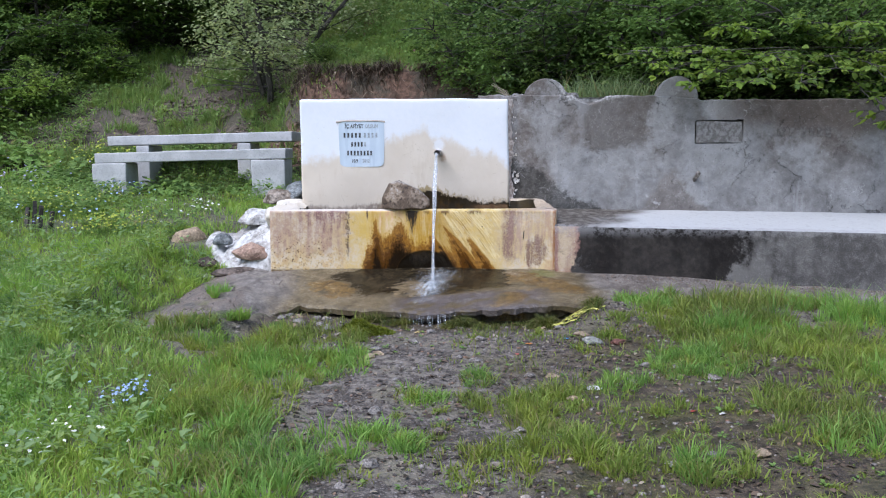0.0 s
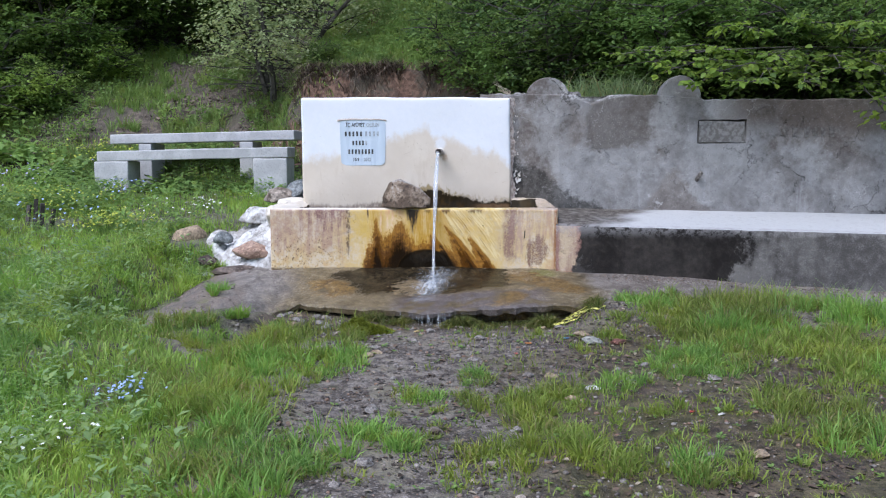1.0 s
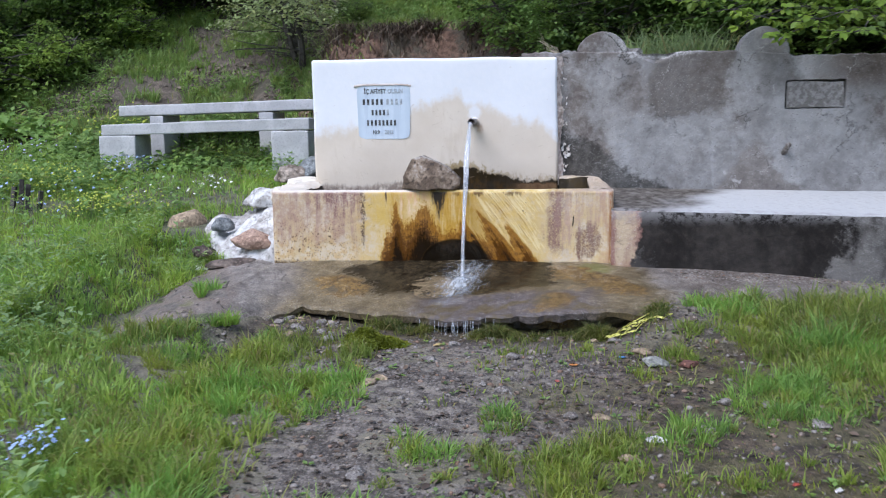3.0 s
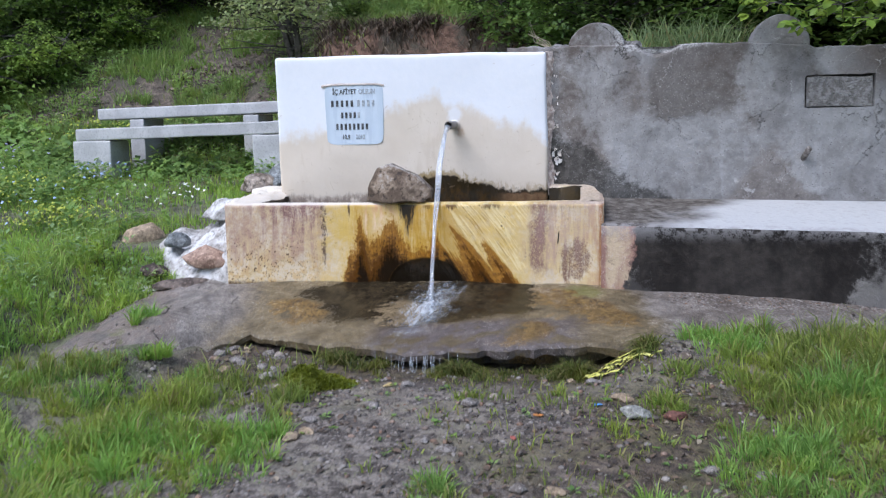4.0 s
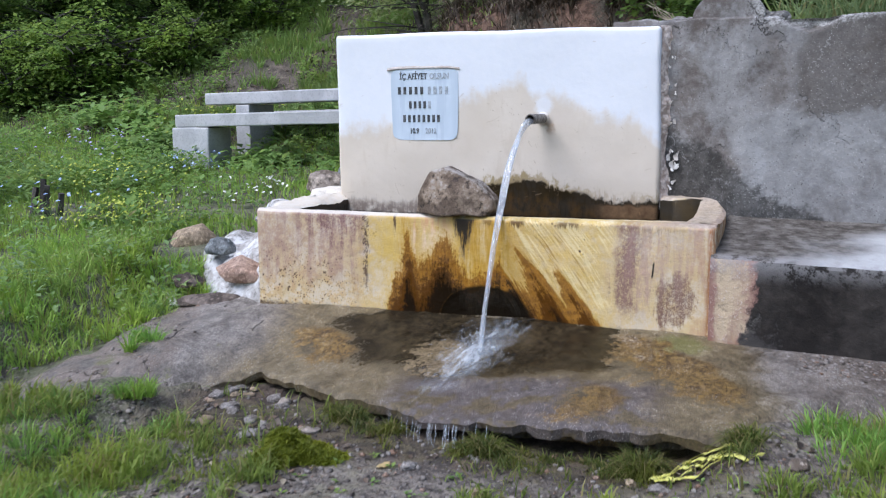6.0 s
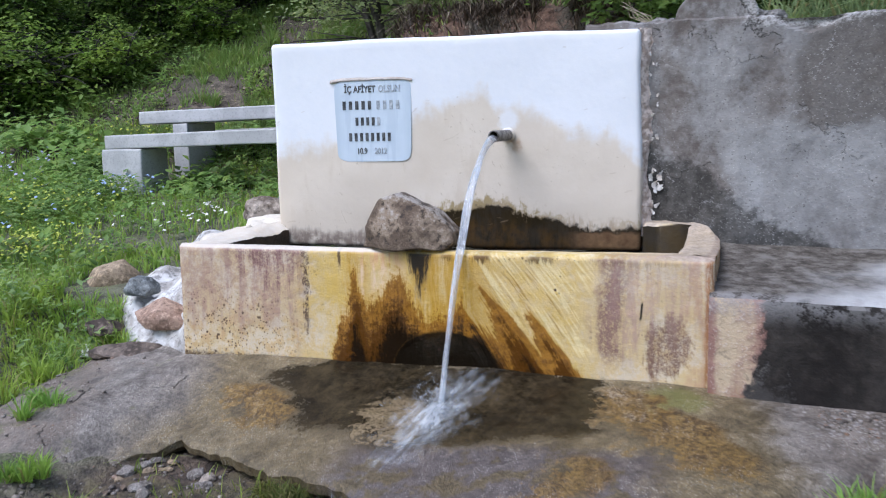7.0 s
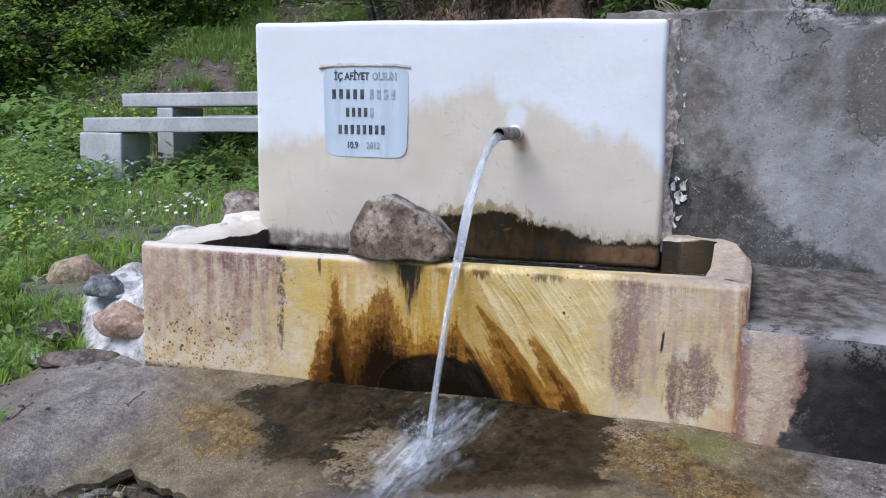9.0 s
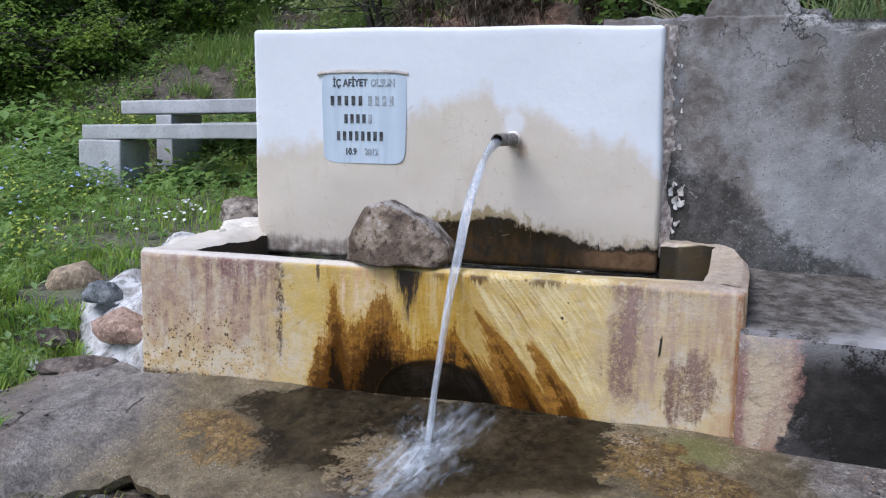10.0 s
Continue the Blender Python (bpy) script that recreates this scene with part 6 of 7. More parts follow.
IRON = plain("rusty_pipe", (0.085, 0.070, 0.060), (0.230, 0.210, 0.190), 40.0, 0.5)


def stone(label, material, at, size, seed, turn=0.0, group="", shape=None, rough=0.25):
    bm = rock_bm(size, seed, 4, rough)
    if shape:
        for v in bm.verts:
            v.co = shape(v.co)
    me = bpy.data.meshes.new("stone")
    bm.to_mesh(me)
    bm.free()
    me.materials.append(material)
    me.shade_smooth()
    ob = new("stone", me)
    ob.matrix_world = pose(*at, 0, 0, turn)
    return tagged(ob, label, "stone", group)


def pale_top_material():
    """Brown stone, blotched paler on its upper faces."""
    s = Shade("pale_topped_stone")
    n, f, g = s.noise(9, 6, 0.65), s.noise(34, 5, 0.7), s.noise(120, 3)
    col = s.mix(s.step(n + (f - 0.5) * 0.4, 0.35, 0.70), (0.100, 0.068, 0.046), (0.260, 0.195, 0.140))
    col = s.mix(s.step(f, 0.42, 0.28) * 0.8, col, (0.026, 0.018, 0.013))
    pale = s.step(s.nz * 0.8 + (n - 0.5) * 1.5 + (f - 0.5) * 1.1, 0.45, 0.95)
    col = s.mix(pale * 0.7, col, s.mix(f, (0.24, 0.21, 0.18), (0.50, 0.47, 0.44)))
    return s.done(col, 0.85, n * 0.7 + f * 0.5 + g * 0.15, 0.012)


def rim_stone():
    """An angular stone: steep at one end, its ridge falling to a blunt tip."""
    bm = bmesh.new()
    for co in ((-0.198, -0.06, 0.0), (-0.190, 0.09, 0.0), (-0.188, -0.075, 0.09), (-0.165, 0.08, 0.12), (-0.128, -0.05, 0.212), (-0.135, 0.07, 0.200), (-0.065, -0.045, 0.232), (-0.055, 0.06, 0.226), (0.105, -0.05, 0.155), (0.11, 0.08, 0.145), (0.195, -0.045, 0.078), (0.195, 0.07, 0.075), (0.200, -0.055, 0.03), (0.165, -0.085, 0.0), (0.17, 0.09, 0.0), (-0.06, -0.125, 0.0), (0.06, -0.122, 0.012), (-0.095, -0.105, 0.085), (0.045, -0.108, 0.085)):
        bm.verts.new(co)
    bmesh.ops.convex_hull(bm, input=bm.verts[:])
    bmesh.ops.triangulate(bm, faces=bm.faces[:])
    bmesh.ops.subdivide_edges(bm, edges=bm.edges[:], cuts=7, use_grid_fill=True)
    bmesh.ops.smooth_vert(bm, verts=bm.verts[:], factor=0.25, use_axis_x=True, use_axis_y=True, use_axis_z=True)
    for v in bm.verts:
        v.co += noise.noise_vector(v.co * 8) * 0.009 + noise.noise_vector(v.co * 30) * 0.005 + noise.noise_vector(v.co * 70) * 0.002
    me = bpy.data.meshes.new("stone")
    bm.to_mesh(me), bm.free()
    me.materials.append(pale_top_material())
    me.shade_smooth()
    ob = new("stone", me)
    ob.matrix_world = pose(1.124, 0.085, 0.503)
    tagged(ob, "grey-brown angular stone, paler on top, resting on the rim", "stone")


rim_stone()
PILE = "stones beside the basin"
stone("rounded tan stone in the grass", TAN, (-0.93, 0.66, 0.20), (0.17, 0.13, 0.13), 12, 20, PILE, rough=0.08)
stone("pinkish brown boulder set in mortar", PINKISH, (-0.190, 0.135, 0.118), (0.195, 0.12, 0.105), 14, 0, PILE, rough=0.08)
stone("small blue-grey stone set in mortar", BLUEGREY, (-0.50, 0.40, 0.200), (0.10, 0.09, 0.07), 15, 40, PILE)
stone("dark grey-brown stone behind the basin", GREYBROWN, (-0.20, 1.10, 0.53), (0.17, 0.12, 0.10), 16, 10, PILE)
stone("dark grey stone behind the basin", BLUEGREY, (-0.02, 1.22, 0.58), (0.16, 0.12, 0.13), 17, 60, PILE)
stone("white lime-splashed stone beside the basin", LIMEROCK, (-0.30, 0.76, 0.37), (0.17, 0.14, 0.12), 18, 0, PILE)
stone("dark brown stone at the apron's corner", DARKBROWN, (-0.30, -0.01, -0.02), (0.19, 0.11, 0.050), 21, 15, PILE)
stone("dark brown stone at the grass edge", DARKBROWN, (-0.58, 0.16, 0.04), (0.09, 0.08, 0.06), 22, 55, PILE)


def mortar_edge(y):
    """Where the poured mortar ends in the grass."""
    return np.interp(y, [0.0, 0.2, 0.5, 1.0], [-0.30, -0.50, -0.70, -0.78])


def mortar_mass():
    """Lime mortar poured over rubble beside the basin, falling away to the grass."""
    n, m = 80, 110
    X, Y = np.meshgrid(np.linspace(-0.92, 0.02, n), np.linspace(-0.02, 1.02, m), indexing="ij")
    away = (X - mortar_edge(Y)) / (0.02 - mortar_edge(Y))
    slope = np.interp(away, [0.0, 0.25, 0.5, 0.8, 1.0], [0.0, 0.12, 0.22, 0.34, 0.41]) * (0.45 + 0.55 * smooth(Y, 0.0, 0.6))
    lumps = 0.14 * (fbm(X * 5, Y * 5, 120, 2) - 0.5) + 0.04 * np.abs(fbm(X * 13, Y * 13, 121, 2) - 0.5) * 2 + 0.012 * (fbm(X * 40, Y * 40, 122) - 0.5)
    edge = smooth(away, -0.12, 0.12) * smooth(Y, -0.02, 0.10) * smooth(Y, 1.02, 0.85)
    Z = np.interp(Y, [0.0, 1.0], [0.0, 0.16]) - 0.06 + edge * (slope + lumps)
    Z = np.maximum(Z, ground(X, Y) - 0.03 + edge * (0.065 + 0.5 * lumps))
    q = grid_faces(n, m)
    me = tri_mesh("mortar_mass", np.stack([X, Y, Z], -1).reshape(-1, 3), np.concatenate([q[:, [0, 1, 2]], q[:, [0, 2, 3]]]), LIMEROCK)
    me.shade_smooth()
    tagged(new("mortar_mass", me), "lumpy white lime mortar poured over rubble beside the basin", "mortar")


mortar_mass()


def on_ground(x, y, lift=0.0):
    return (x, y, float(ground(x, y)) + lift)


LOOSE = "loose stones on the gravel"
stone("pale grey stone in the gravel", PALEGREY, on_ground(2.50, -1.58, 0.015), (0.075, 0.05, 0.035), 23, 0, LOOSE, rough=0.12)
stone("dark reddish stone in the gravel", REDBROWN, on_ground(2.66, -1.60, 0.01), (0.05, 0.035, 0.028), 24, 0, LOOSE)
stone("white stone among the grass", CHALK, on_ground(2.41, -2.62, 0.012), (0.045, 0.026, 0.018), 25, 0, LOOSE)
lrng = random.Random(77)
for k in range(96):
    lx, ly = lrng.uniform(0.3, 3.2), lrng.uniform(-2.6, -1.0) if k % 3 else lrng.uniform(-4.3, -2.5)
    if k > 50:
        lx, ly = lrng.uniform(0.25, 1.15), -0.62 - 0.55 * lrng.random() ** 1.5
    if ly > float(apron_front(lx)) - 0.05:
        continue
    sz = lrng.uniform(0.018, 0.042)
    stone(lrng.choice(("small grey stone in wet gravel", "small brown stone in wet gravel")), lrng.choice((GRAVEL, GREYBROWN, GRAVEL, TAN)), on_ground(lx, ly, sz * 0.2), (sz * lrng.uniform(1, 1.5), sz, sz * 0.6), 40 + k, lrng.uniform(0, 180), LOOSE, rough=0.2)


def gravel():
    """Pebbles that nobody could count."""
    rng = np.random.default_rng(61)
    bm = bmesh.new()
    bmesh.ops.create_icosphere(bm, subdivisions=1, radius=1)
    bv = np.array([v.co[:] for v in bm.verts])
    bf = np.array([[v.index for v in f.verts] for f in bm.faces])
    bm.free()
    x, y = rng.uniform(-0.2, 4.6, 11000), rng.uniform(-4.6, -0.6, 11000)
    cov, _ = tuft_field(x, y)
    lip = np.exp(-np.abs(y - apron_front(x) + 0.2) / 0.25)
    keep = (rng.uniform(0, 1, len(x)) < (0.25 + 0.6 * smooth(fbm(x * 2, y * 2, 62), 0.4, 0.6) + lip) * (1 - cov)) & (y < apron_front(x) + 0.05)
    x, y = x[keep], y[keep]
    n = len(x)
    s = 0.004 + 0.011 * rng.uniform(0, 1, n) ** 3
    sc = s[:, None] * rng.uniform(0.7, 1.4, (n, 3)) * [1, 1, 0.65]
    a = rng.uniform(0, 6.283, n)
    v = bv[None] * sc[:, None] * rng.uniform(0.8, 1.2, (n, len(bv), 1))
    X = v[..., 0] * np.cos(a)[:, None] - v[..., 1] * np.sin(a)[:, None] + x[:, None]
    Y = v[..., 0] * np.sin(a)[:, None] + v[..., 1] * np.cos(a)[:, None] + y[:, None]
    Z = v[..., 2] + (ground(x, y) + s * 0.2)[:, None]
    T = (np.arange(n)[:, None, None] * len(bv) + bf[None]).reshape(-1, 3)
    # grit washed against the foot of the ledge, and over the apron's broken end
    k = 2150
    lx, ly = rng.uniform(2.72, 5.2, k), -0.07 - np.abs(rng.normal(0, 0.10, k))
    lx[1900:], ly[1900:] = rng.uniform(-0.78, -0.05, 250), rng.uniform(-1.15, 0.0, 250)
    ls = 0.002 + 0.008 * rng.uniform(0, 1, k) ** 3
    lv = bv[None] * (ls[:, None] * rng.uniform(0.7, 1.5, (k, 3)) * [1, 1, 0.5])[:, None]
    lv = lv + np.stack([lx, ly, apron_top(lx, ly) + ls * 0.1], -1)[:, None]
    LT = (np.arange(k)[:, None, None] * len(bv) + bf[None]).reshape(-1, 3)
    stuff("grit", tri_mesh("grit", lv.reshape(-1, 3), LT, PEBBLE), "loose grit and chips on the concrete apron", "gravel")
    stuff("gravel", tri_mesh("gravel", np.stack([X, Y, Z], -1).reshape(-1, 3), T, PEBBLE), "wet grey and brown gravel", "gravel")


def pebble_material():
    s = Shade("pebbles")
    col = s.mix(s.math("POWER", s.island, 1.5), (0.055, 0.042, 0.034), (0.270, 0.240, 0.215))
    col = s.mix(s.step(s.math("FRACT", s.island * 13.7), 0.80, 0.85) * 0.7, col, (0.230, 0.130, 0.080))
    return s.done(col, 0.45, s.noise(120, 3), 0.003)


PEBBLE = pebble_material()
gravel()


def spout():
    root = thing("spout", "short rusty iron spout pipe set in the white block", "pipe", at=(1.352, 0.53, 0.955))
    bm = bmesh.new()
    y1, ring = 0.26, []
    for y, r in ((0.0, 0.0265), (y1, 0.0265), (y1, 0.021), (0.0, 0.021)):
        ring.append([bm.verts.new((r * math.cos(6.2832 * k / 24), y, r * math.sin(6.2832 * k / 24))) for k in range(24)])
    for a, b in zip(ring, ring[1:] + ring[:1]):
        for k in range(24):
            bm.faces.new((a[k], a[(k + 1) % 24], b[(k + 1) % 24], b[k]))
    bmesh.ops.recalc_face_normals(bm, faces=bm.faces[:])
    part("pipe", bm, IRON, root, bevel=0.002)
    bm = bmesh.new()
    bmesh.ops.create_cone(bm, cap_ends=True, segments=24, radius1=0.037, radius2=0.030, depth=0.014, matrix=pose(0, 0.242, 0.0, 90))
    part("collar", bm, LIME, root, "limewashed mortar collar", bevel=0.006)


spout()


def stream_material():
    s = Shade("falling_water")
    s.put(s.bsdf.inputs["Transmission Weight"], 0.75)
    s.put(s.bsdf.inputs["IOR"], 1.33)
    run = s.noise(1.0, 3, 0.5, s.stretch(110, 40, 9))
    return s.done((0.88, 0.91, 0.95), 0.10, run, 0.004)


def foam_material():
    """White water: bubbles with clear water between them."""
    s = Shade("foam")
    n = s.noise(16, 3, 0.5)
    m = s.done((0.78, 0.84, 0.90), 0.35, n, 0.006)
    clear = s.nt.nodes.new("ShaderNodeBsdfTransparent")
    mixer = s.nt.nodes.new("ShaderNodeMixShader")
    r = s.math("SQRT", s.math("POWER", s.x - 1.37 - (s.y + 0.33) * 0.15, 2.0) * 2.3 + s.math("POWER", (s.y + 0.37) * 0.62, 2.0))
    s.put(mixer.inputs[0], s.step(s.noise(1.0, 5, 0.65, s.vec((s.x - s.y * 0.12) * 42.0, s.y * 11.0, 0.0), 0.6) * 0.42 + s.noise(13, 3) * 0.18 - r * 1.50, -0.10, 0.55) * 0.58)
    s.nt.links.new(clear.outputs[0], mixer.inputs[1])
    s.nt.links.new(s.bsdf.outputs[0], mixer.inputs[2])
    s.nt.links.new(mixer.outputs[0], s.nt.nodes["Material Output"].inputs[0])
    return m


STREAM, FOAM = stream_material(), foam_material()


def stream():
    root = thing("water_stream", "clear stream of water falling from the spout", "water", at=(1.352, 0.53, 0.94))
    rng = random.Random(5)
    bm = bmesh.new()
    rings, land = [], float(apron_top(np.array([1.37]), np.array([-0.34]))[0])
    fall = math.sqrt(2 * (0.945 - land) / 9.81)
    for k in range(61):
        t = fall * k / 60
        c = Vector((0.02 * k / 60, -1.88 * t + 0.02, 0.005 - 4.905 * t * t))
        d = Vector((0.02, -1.88, -9.81 * t)).normalized()
        u = d.cross(Vector((1, 0, 0))).normalized()
        v = d.cross(u)
        r = 0.0170 - 0.0045 * k / 60
        ring = []
        for s in range(14):
            a = 6.2832 * s / 14
            w = r * (1 + 0.22 * math.sin(2 * a + k * 0.16) + 0.10 * math.sin(3 * a - k * 0.31) + 0.12 * noise.noise(Vector((math.cos(a), math.sin(a), k * 0.17))))
            ring.append(bm.verts.new(c + (u * math.cos(a) * 0.9 + v * math.sin(a)) * w))
        rings.append(ring)
    for a, b in zip(rings, rings[1:]):
        for s in range(14):
            bm.faces.new((a[s], a[(s + 1) % 14], b[(s + 1) % 14], b[s]))
    part("jet", bm, STREAM, root)
    # splash: droplets and short threads thrown out from where the jet lands
    foot = Vector((0.02, -1.88 * fall + 0.02, land - 0.94))
    bm = bmesh.new()
    for k in range(420):
        a, out = rng.uniform(0, 6.283), abs(rng.gauss(0, 0.10))
        h = max(0.003, abs(rng.gauss(0, 0.055)) * math.exp(-out * 3))
        p = foot + Vector((math.cos(a) * out, math.sin(a) * out, h))
        d = Vector((math.cos(a), math.sin(a), rng.uniform(0.0, 1.2))).normalized()
        r = rng.uniform(0.0006, 0.0017)
        m = Matrix.Translation(p) @ d.to_track_quat("Z", "Y").to_matrix().to_4x4() @ Matrix.Diagonal((r, r, r * rng.uniform(1.5, 7.0), 1))
        bmesh.ops.create_icosphere(bm, subdivisions=1, radius=1, matrix=m)
    part("splash", bm, STREAM, root, "droplets splashing on the wet concrete")["kind"] = "stuff"
    # white water running off over the apron
    n = 70
    X, Y = np.meshgrid(np.linspace(0.95, 1.75, n), np.linspace(-0.88, -0.02, n), indexing="ij")
    Z = apron_top(X, Y) + 0.006 + 0.010 * fbm(X * 22, Y * 22, 66) + 0.018 * np.exp(-((X - 1.37) ** 2 + (Y + 0.34) ** 2) / 0.004)
    q = grid_faces(n, n)
    off = np.array([1.352, 0.53, 0.94])
    me = tri_mesh("foam", np.stack([X, Y, Z], -1).reshape(-1, 3) - off, np.concatenate([q[:, [0, 1, 2]], q[:, [0, 2, 3]]]), FOAM)
    me.shade_smooth()
    ob = new("foam", me)
    ob.parent = root
    # threads of water off the apron's lip
    bm = bmesh.new()
    for k in range(30):
        x = rng.gauss(1.42, 0.10)
        y = float(apron_front(np.array([x]))[0]) - 0.012
        z = float(apron_top(np.array([x]), np.array([y]))[0]) - 0.012
        tube(bm, [Vector((x + rng.uniform(-0.006, 0.006) * j, y - 0.012 * j, z - 0.035 * j * rng.uniform(0.8, 1.2))) - Vector(off) for j in range(4)], rng.uniform(0.0007, 0.0018), 0.0005, 5)
    part("drip", bm, STREAM, root, "threads of water dripping off the apron")["kind"] = "stuff"


stream()

# still water inside the basin
bm = box(0.165, 2.20, 0.135, 0.80, 0.38, 0.40)
me = bpy.data.meshes.new("basin_water")
bm.to_mesh(me), bm.free()
me.materials.append(WATER)
tagged(new("basin_water", me), "still dark water inside the basin", "water")


def marble_material():
    s = Shade("worn_marble")
    n, run = s.noise(7, 5), s.noise(1.0, 4, 0.6, s.stretch(28, 28, 1.5))
    edge = s.step(s.math("ABSOLUTE", s.x - 0.661) + (n - 0.5) * 0.03, 0.150, 0.195)
    col = s.mix(n, (0.48, 0.56, 0.645), (0.60, 0.675, 0.75))
    col = s.mix(s.step(run, 0.50, 0.70) * 0.5, col, (0.42, 0.50, 0.59))
    col = s.mix(edge * 0.45, col, (0.40, 0.48, 0.56))
    return s.done(col, 0.45, s.noise(30, 4), 0.0006)


INK = plain("faded_black_paint", (0.030, 0.032, 0.036), (0.085, 0.09, 0.095), 30.0, 0.6)
FAINT = plain("worn_off_paint", (0.28, 0.31, 0.34), (0.42, 0.46, 0.50), 40.0, 0.6)


def lettering(text, size, x, z, material, parent, label=""):
    """A line of raised writing, centred on x."""
    cu = bpy.data.curves.new("line", "FONT")
    cu.body, cu.size, cu.align_x, cu.extrude, cu.resolution_u = text, size, "CENTER", 0.0006, 3
    cu.offset = 0.0012
    tmp = new("line", cu)
    me = bpy.data.meshes.new_from_object(tmp.evaluated_get(bpy.context.evaluated_depsgraph_get()))
    bpy.data.objects.remove(tmp)
    bpy.data.curves.remove(cu)
    me.materials.clear()
    me.materials.append(material)
    ob = new("writing", me)
    ob.parent = parent
    ob.matrix_basis = pose(x, -0.0015, z, 90) @ Matrix.Diagonal((0.78, 1, 1, 1))
    return tagged(ob, label) if label else ob


def plaque():
    turn = math.degrees(math.atan(0.052))
    root = thing("plaque", "bluish worn marble plaque with faded black writing", "plaque", at=(0.661, float(face_y(0.661)) - 0.003, 1.036), turn=turn)

    def rim_line(grow):
        """The plaque's outline: straight above, drawn in at the sides, rounded below."""
        pts = []
        for k in range(64):
            a = 6.2832 * k / 64
            c, d = math.cos(a), math.sin(a)
            px = math.copysign(abs(c) ** 0.18, c)
            pz = math.copysign(abs(d) ** (0.16 if d > 0 else 0.20), d)
            inset = 0.014 * (0.5 - 0.5 * pz) if px < 0 else 0.004 * (0.5 - 0.5 * pz)
            pts.append((px * (0.205 + grow - inset) + 0.003 * math.sin(3 * a), pz * (0.199 + grow) + 0.002 * math.sin(5 * a)))
        return pts

    bm = bmesh.new()
    a = [bm.verts.new((x, 0.0, z)) for x, z in rim_line(0.0)]
    b = [bm.verts.new((x, 0.014, z)) for x, z in rim_line(0.0)]
    bm.faces.new(a)
    for k in range(64):
        bm.faces.new((a[k], b[k], b[(k + 1) % 64], a[(k + 1) % 64]))
    bmesh.ops.recalc_face_normals(bm, faces=bm.faces[:])
    part("slab", bm, marble_material(), root)
    # a lip of limewashed plaster along the upper edge
    bm = bmesh.new()
    rings = []
    for k in range(37):
        u = k / 36
        x, drop = -0.222 + 0.436 * u, 0.010 * (2 * u - 1) ** 4
        w = 0.0016 * noise.noise(Vector((x * 22, 0.0, 0.0)))
        rings.append([bm.verts.new((x, y, 0.2 + z - drop + w)) for y, z in ((0.008, -0.001), (-0.004, 0.001), (-0.0052, 0.005), (-0.002, 0.011), (0.004, 0.017))])
    for r, q in zip(rings, rings[1:]):
        for k in range(4):
            bm.faces.new((r[k], r[k + 1], q[k + 1], q[k]))
    bmesh.ops.recalc_face_normals(bm, faces=bm.faces[:])
    part("plaster_lip", bm, SURROUND, root, "limewashed plaster lip")
    lettering("İÇ AFİYET", 0.046, -0.064, 0.143, INK, root)
    lettering("OLSUN", 0.046, 0.092, 0.143, FAINT, root, "worn-off letters")
    lettering("10.9", 0.042, -0.060, -0.162, INK, root)
    lettering("2012", 0.042, 0.040, -0.162, FAINT, root, "worn-off figures")
    # two names as plain bars, one for each letter
    rows = [(-0.158 + 0.034 * k, 0.017, 0.058, 0.042, INK) for k in range(5)] + [(0.024 + 0.034 * k, 0.017, 0.058, 0.042, FAINT) for k in range(4)]
    rows += [(-0.091 + 0.029 * k, 0.015, -0.021, 0.040, INK if k < 4 else FAINT) for k in range(5)]
    rows += [(-0.128 + 0.0295 * k, 0.0155, -0.099, 0.041, INK) for k in range(8)]
    for x0, w, z0, h, mat in rows:
        part("writing", box(x0, x0 + w, -0.002, 0.001, z0, z0 + h), mat, root)


JOINT = plain("joint_mortar", (0.42, 0.33, 0.28), (0.70, 0.60, 0.54), 30.0, 0.9, 0.01, 90.0)
SURROUND = plain("plaster_edging", (0.34, 0.29, 0.25), (0.46, 0.41, 0.37), 9.0, 0.8)
BEAD = plain("mortar_bead", (0.60, 0.54, 0.48), (0.74, 0.72, 0.70), 12.0)
plaque()


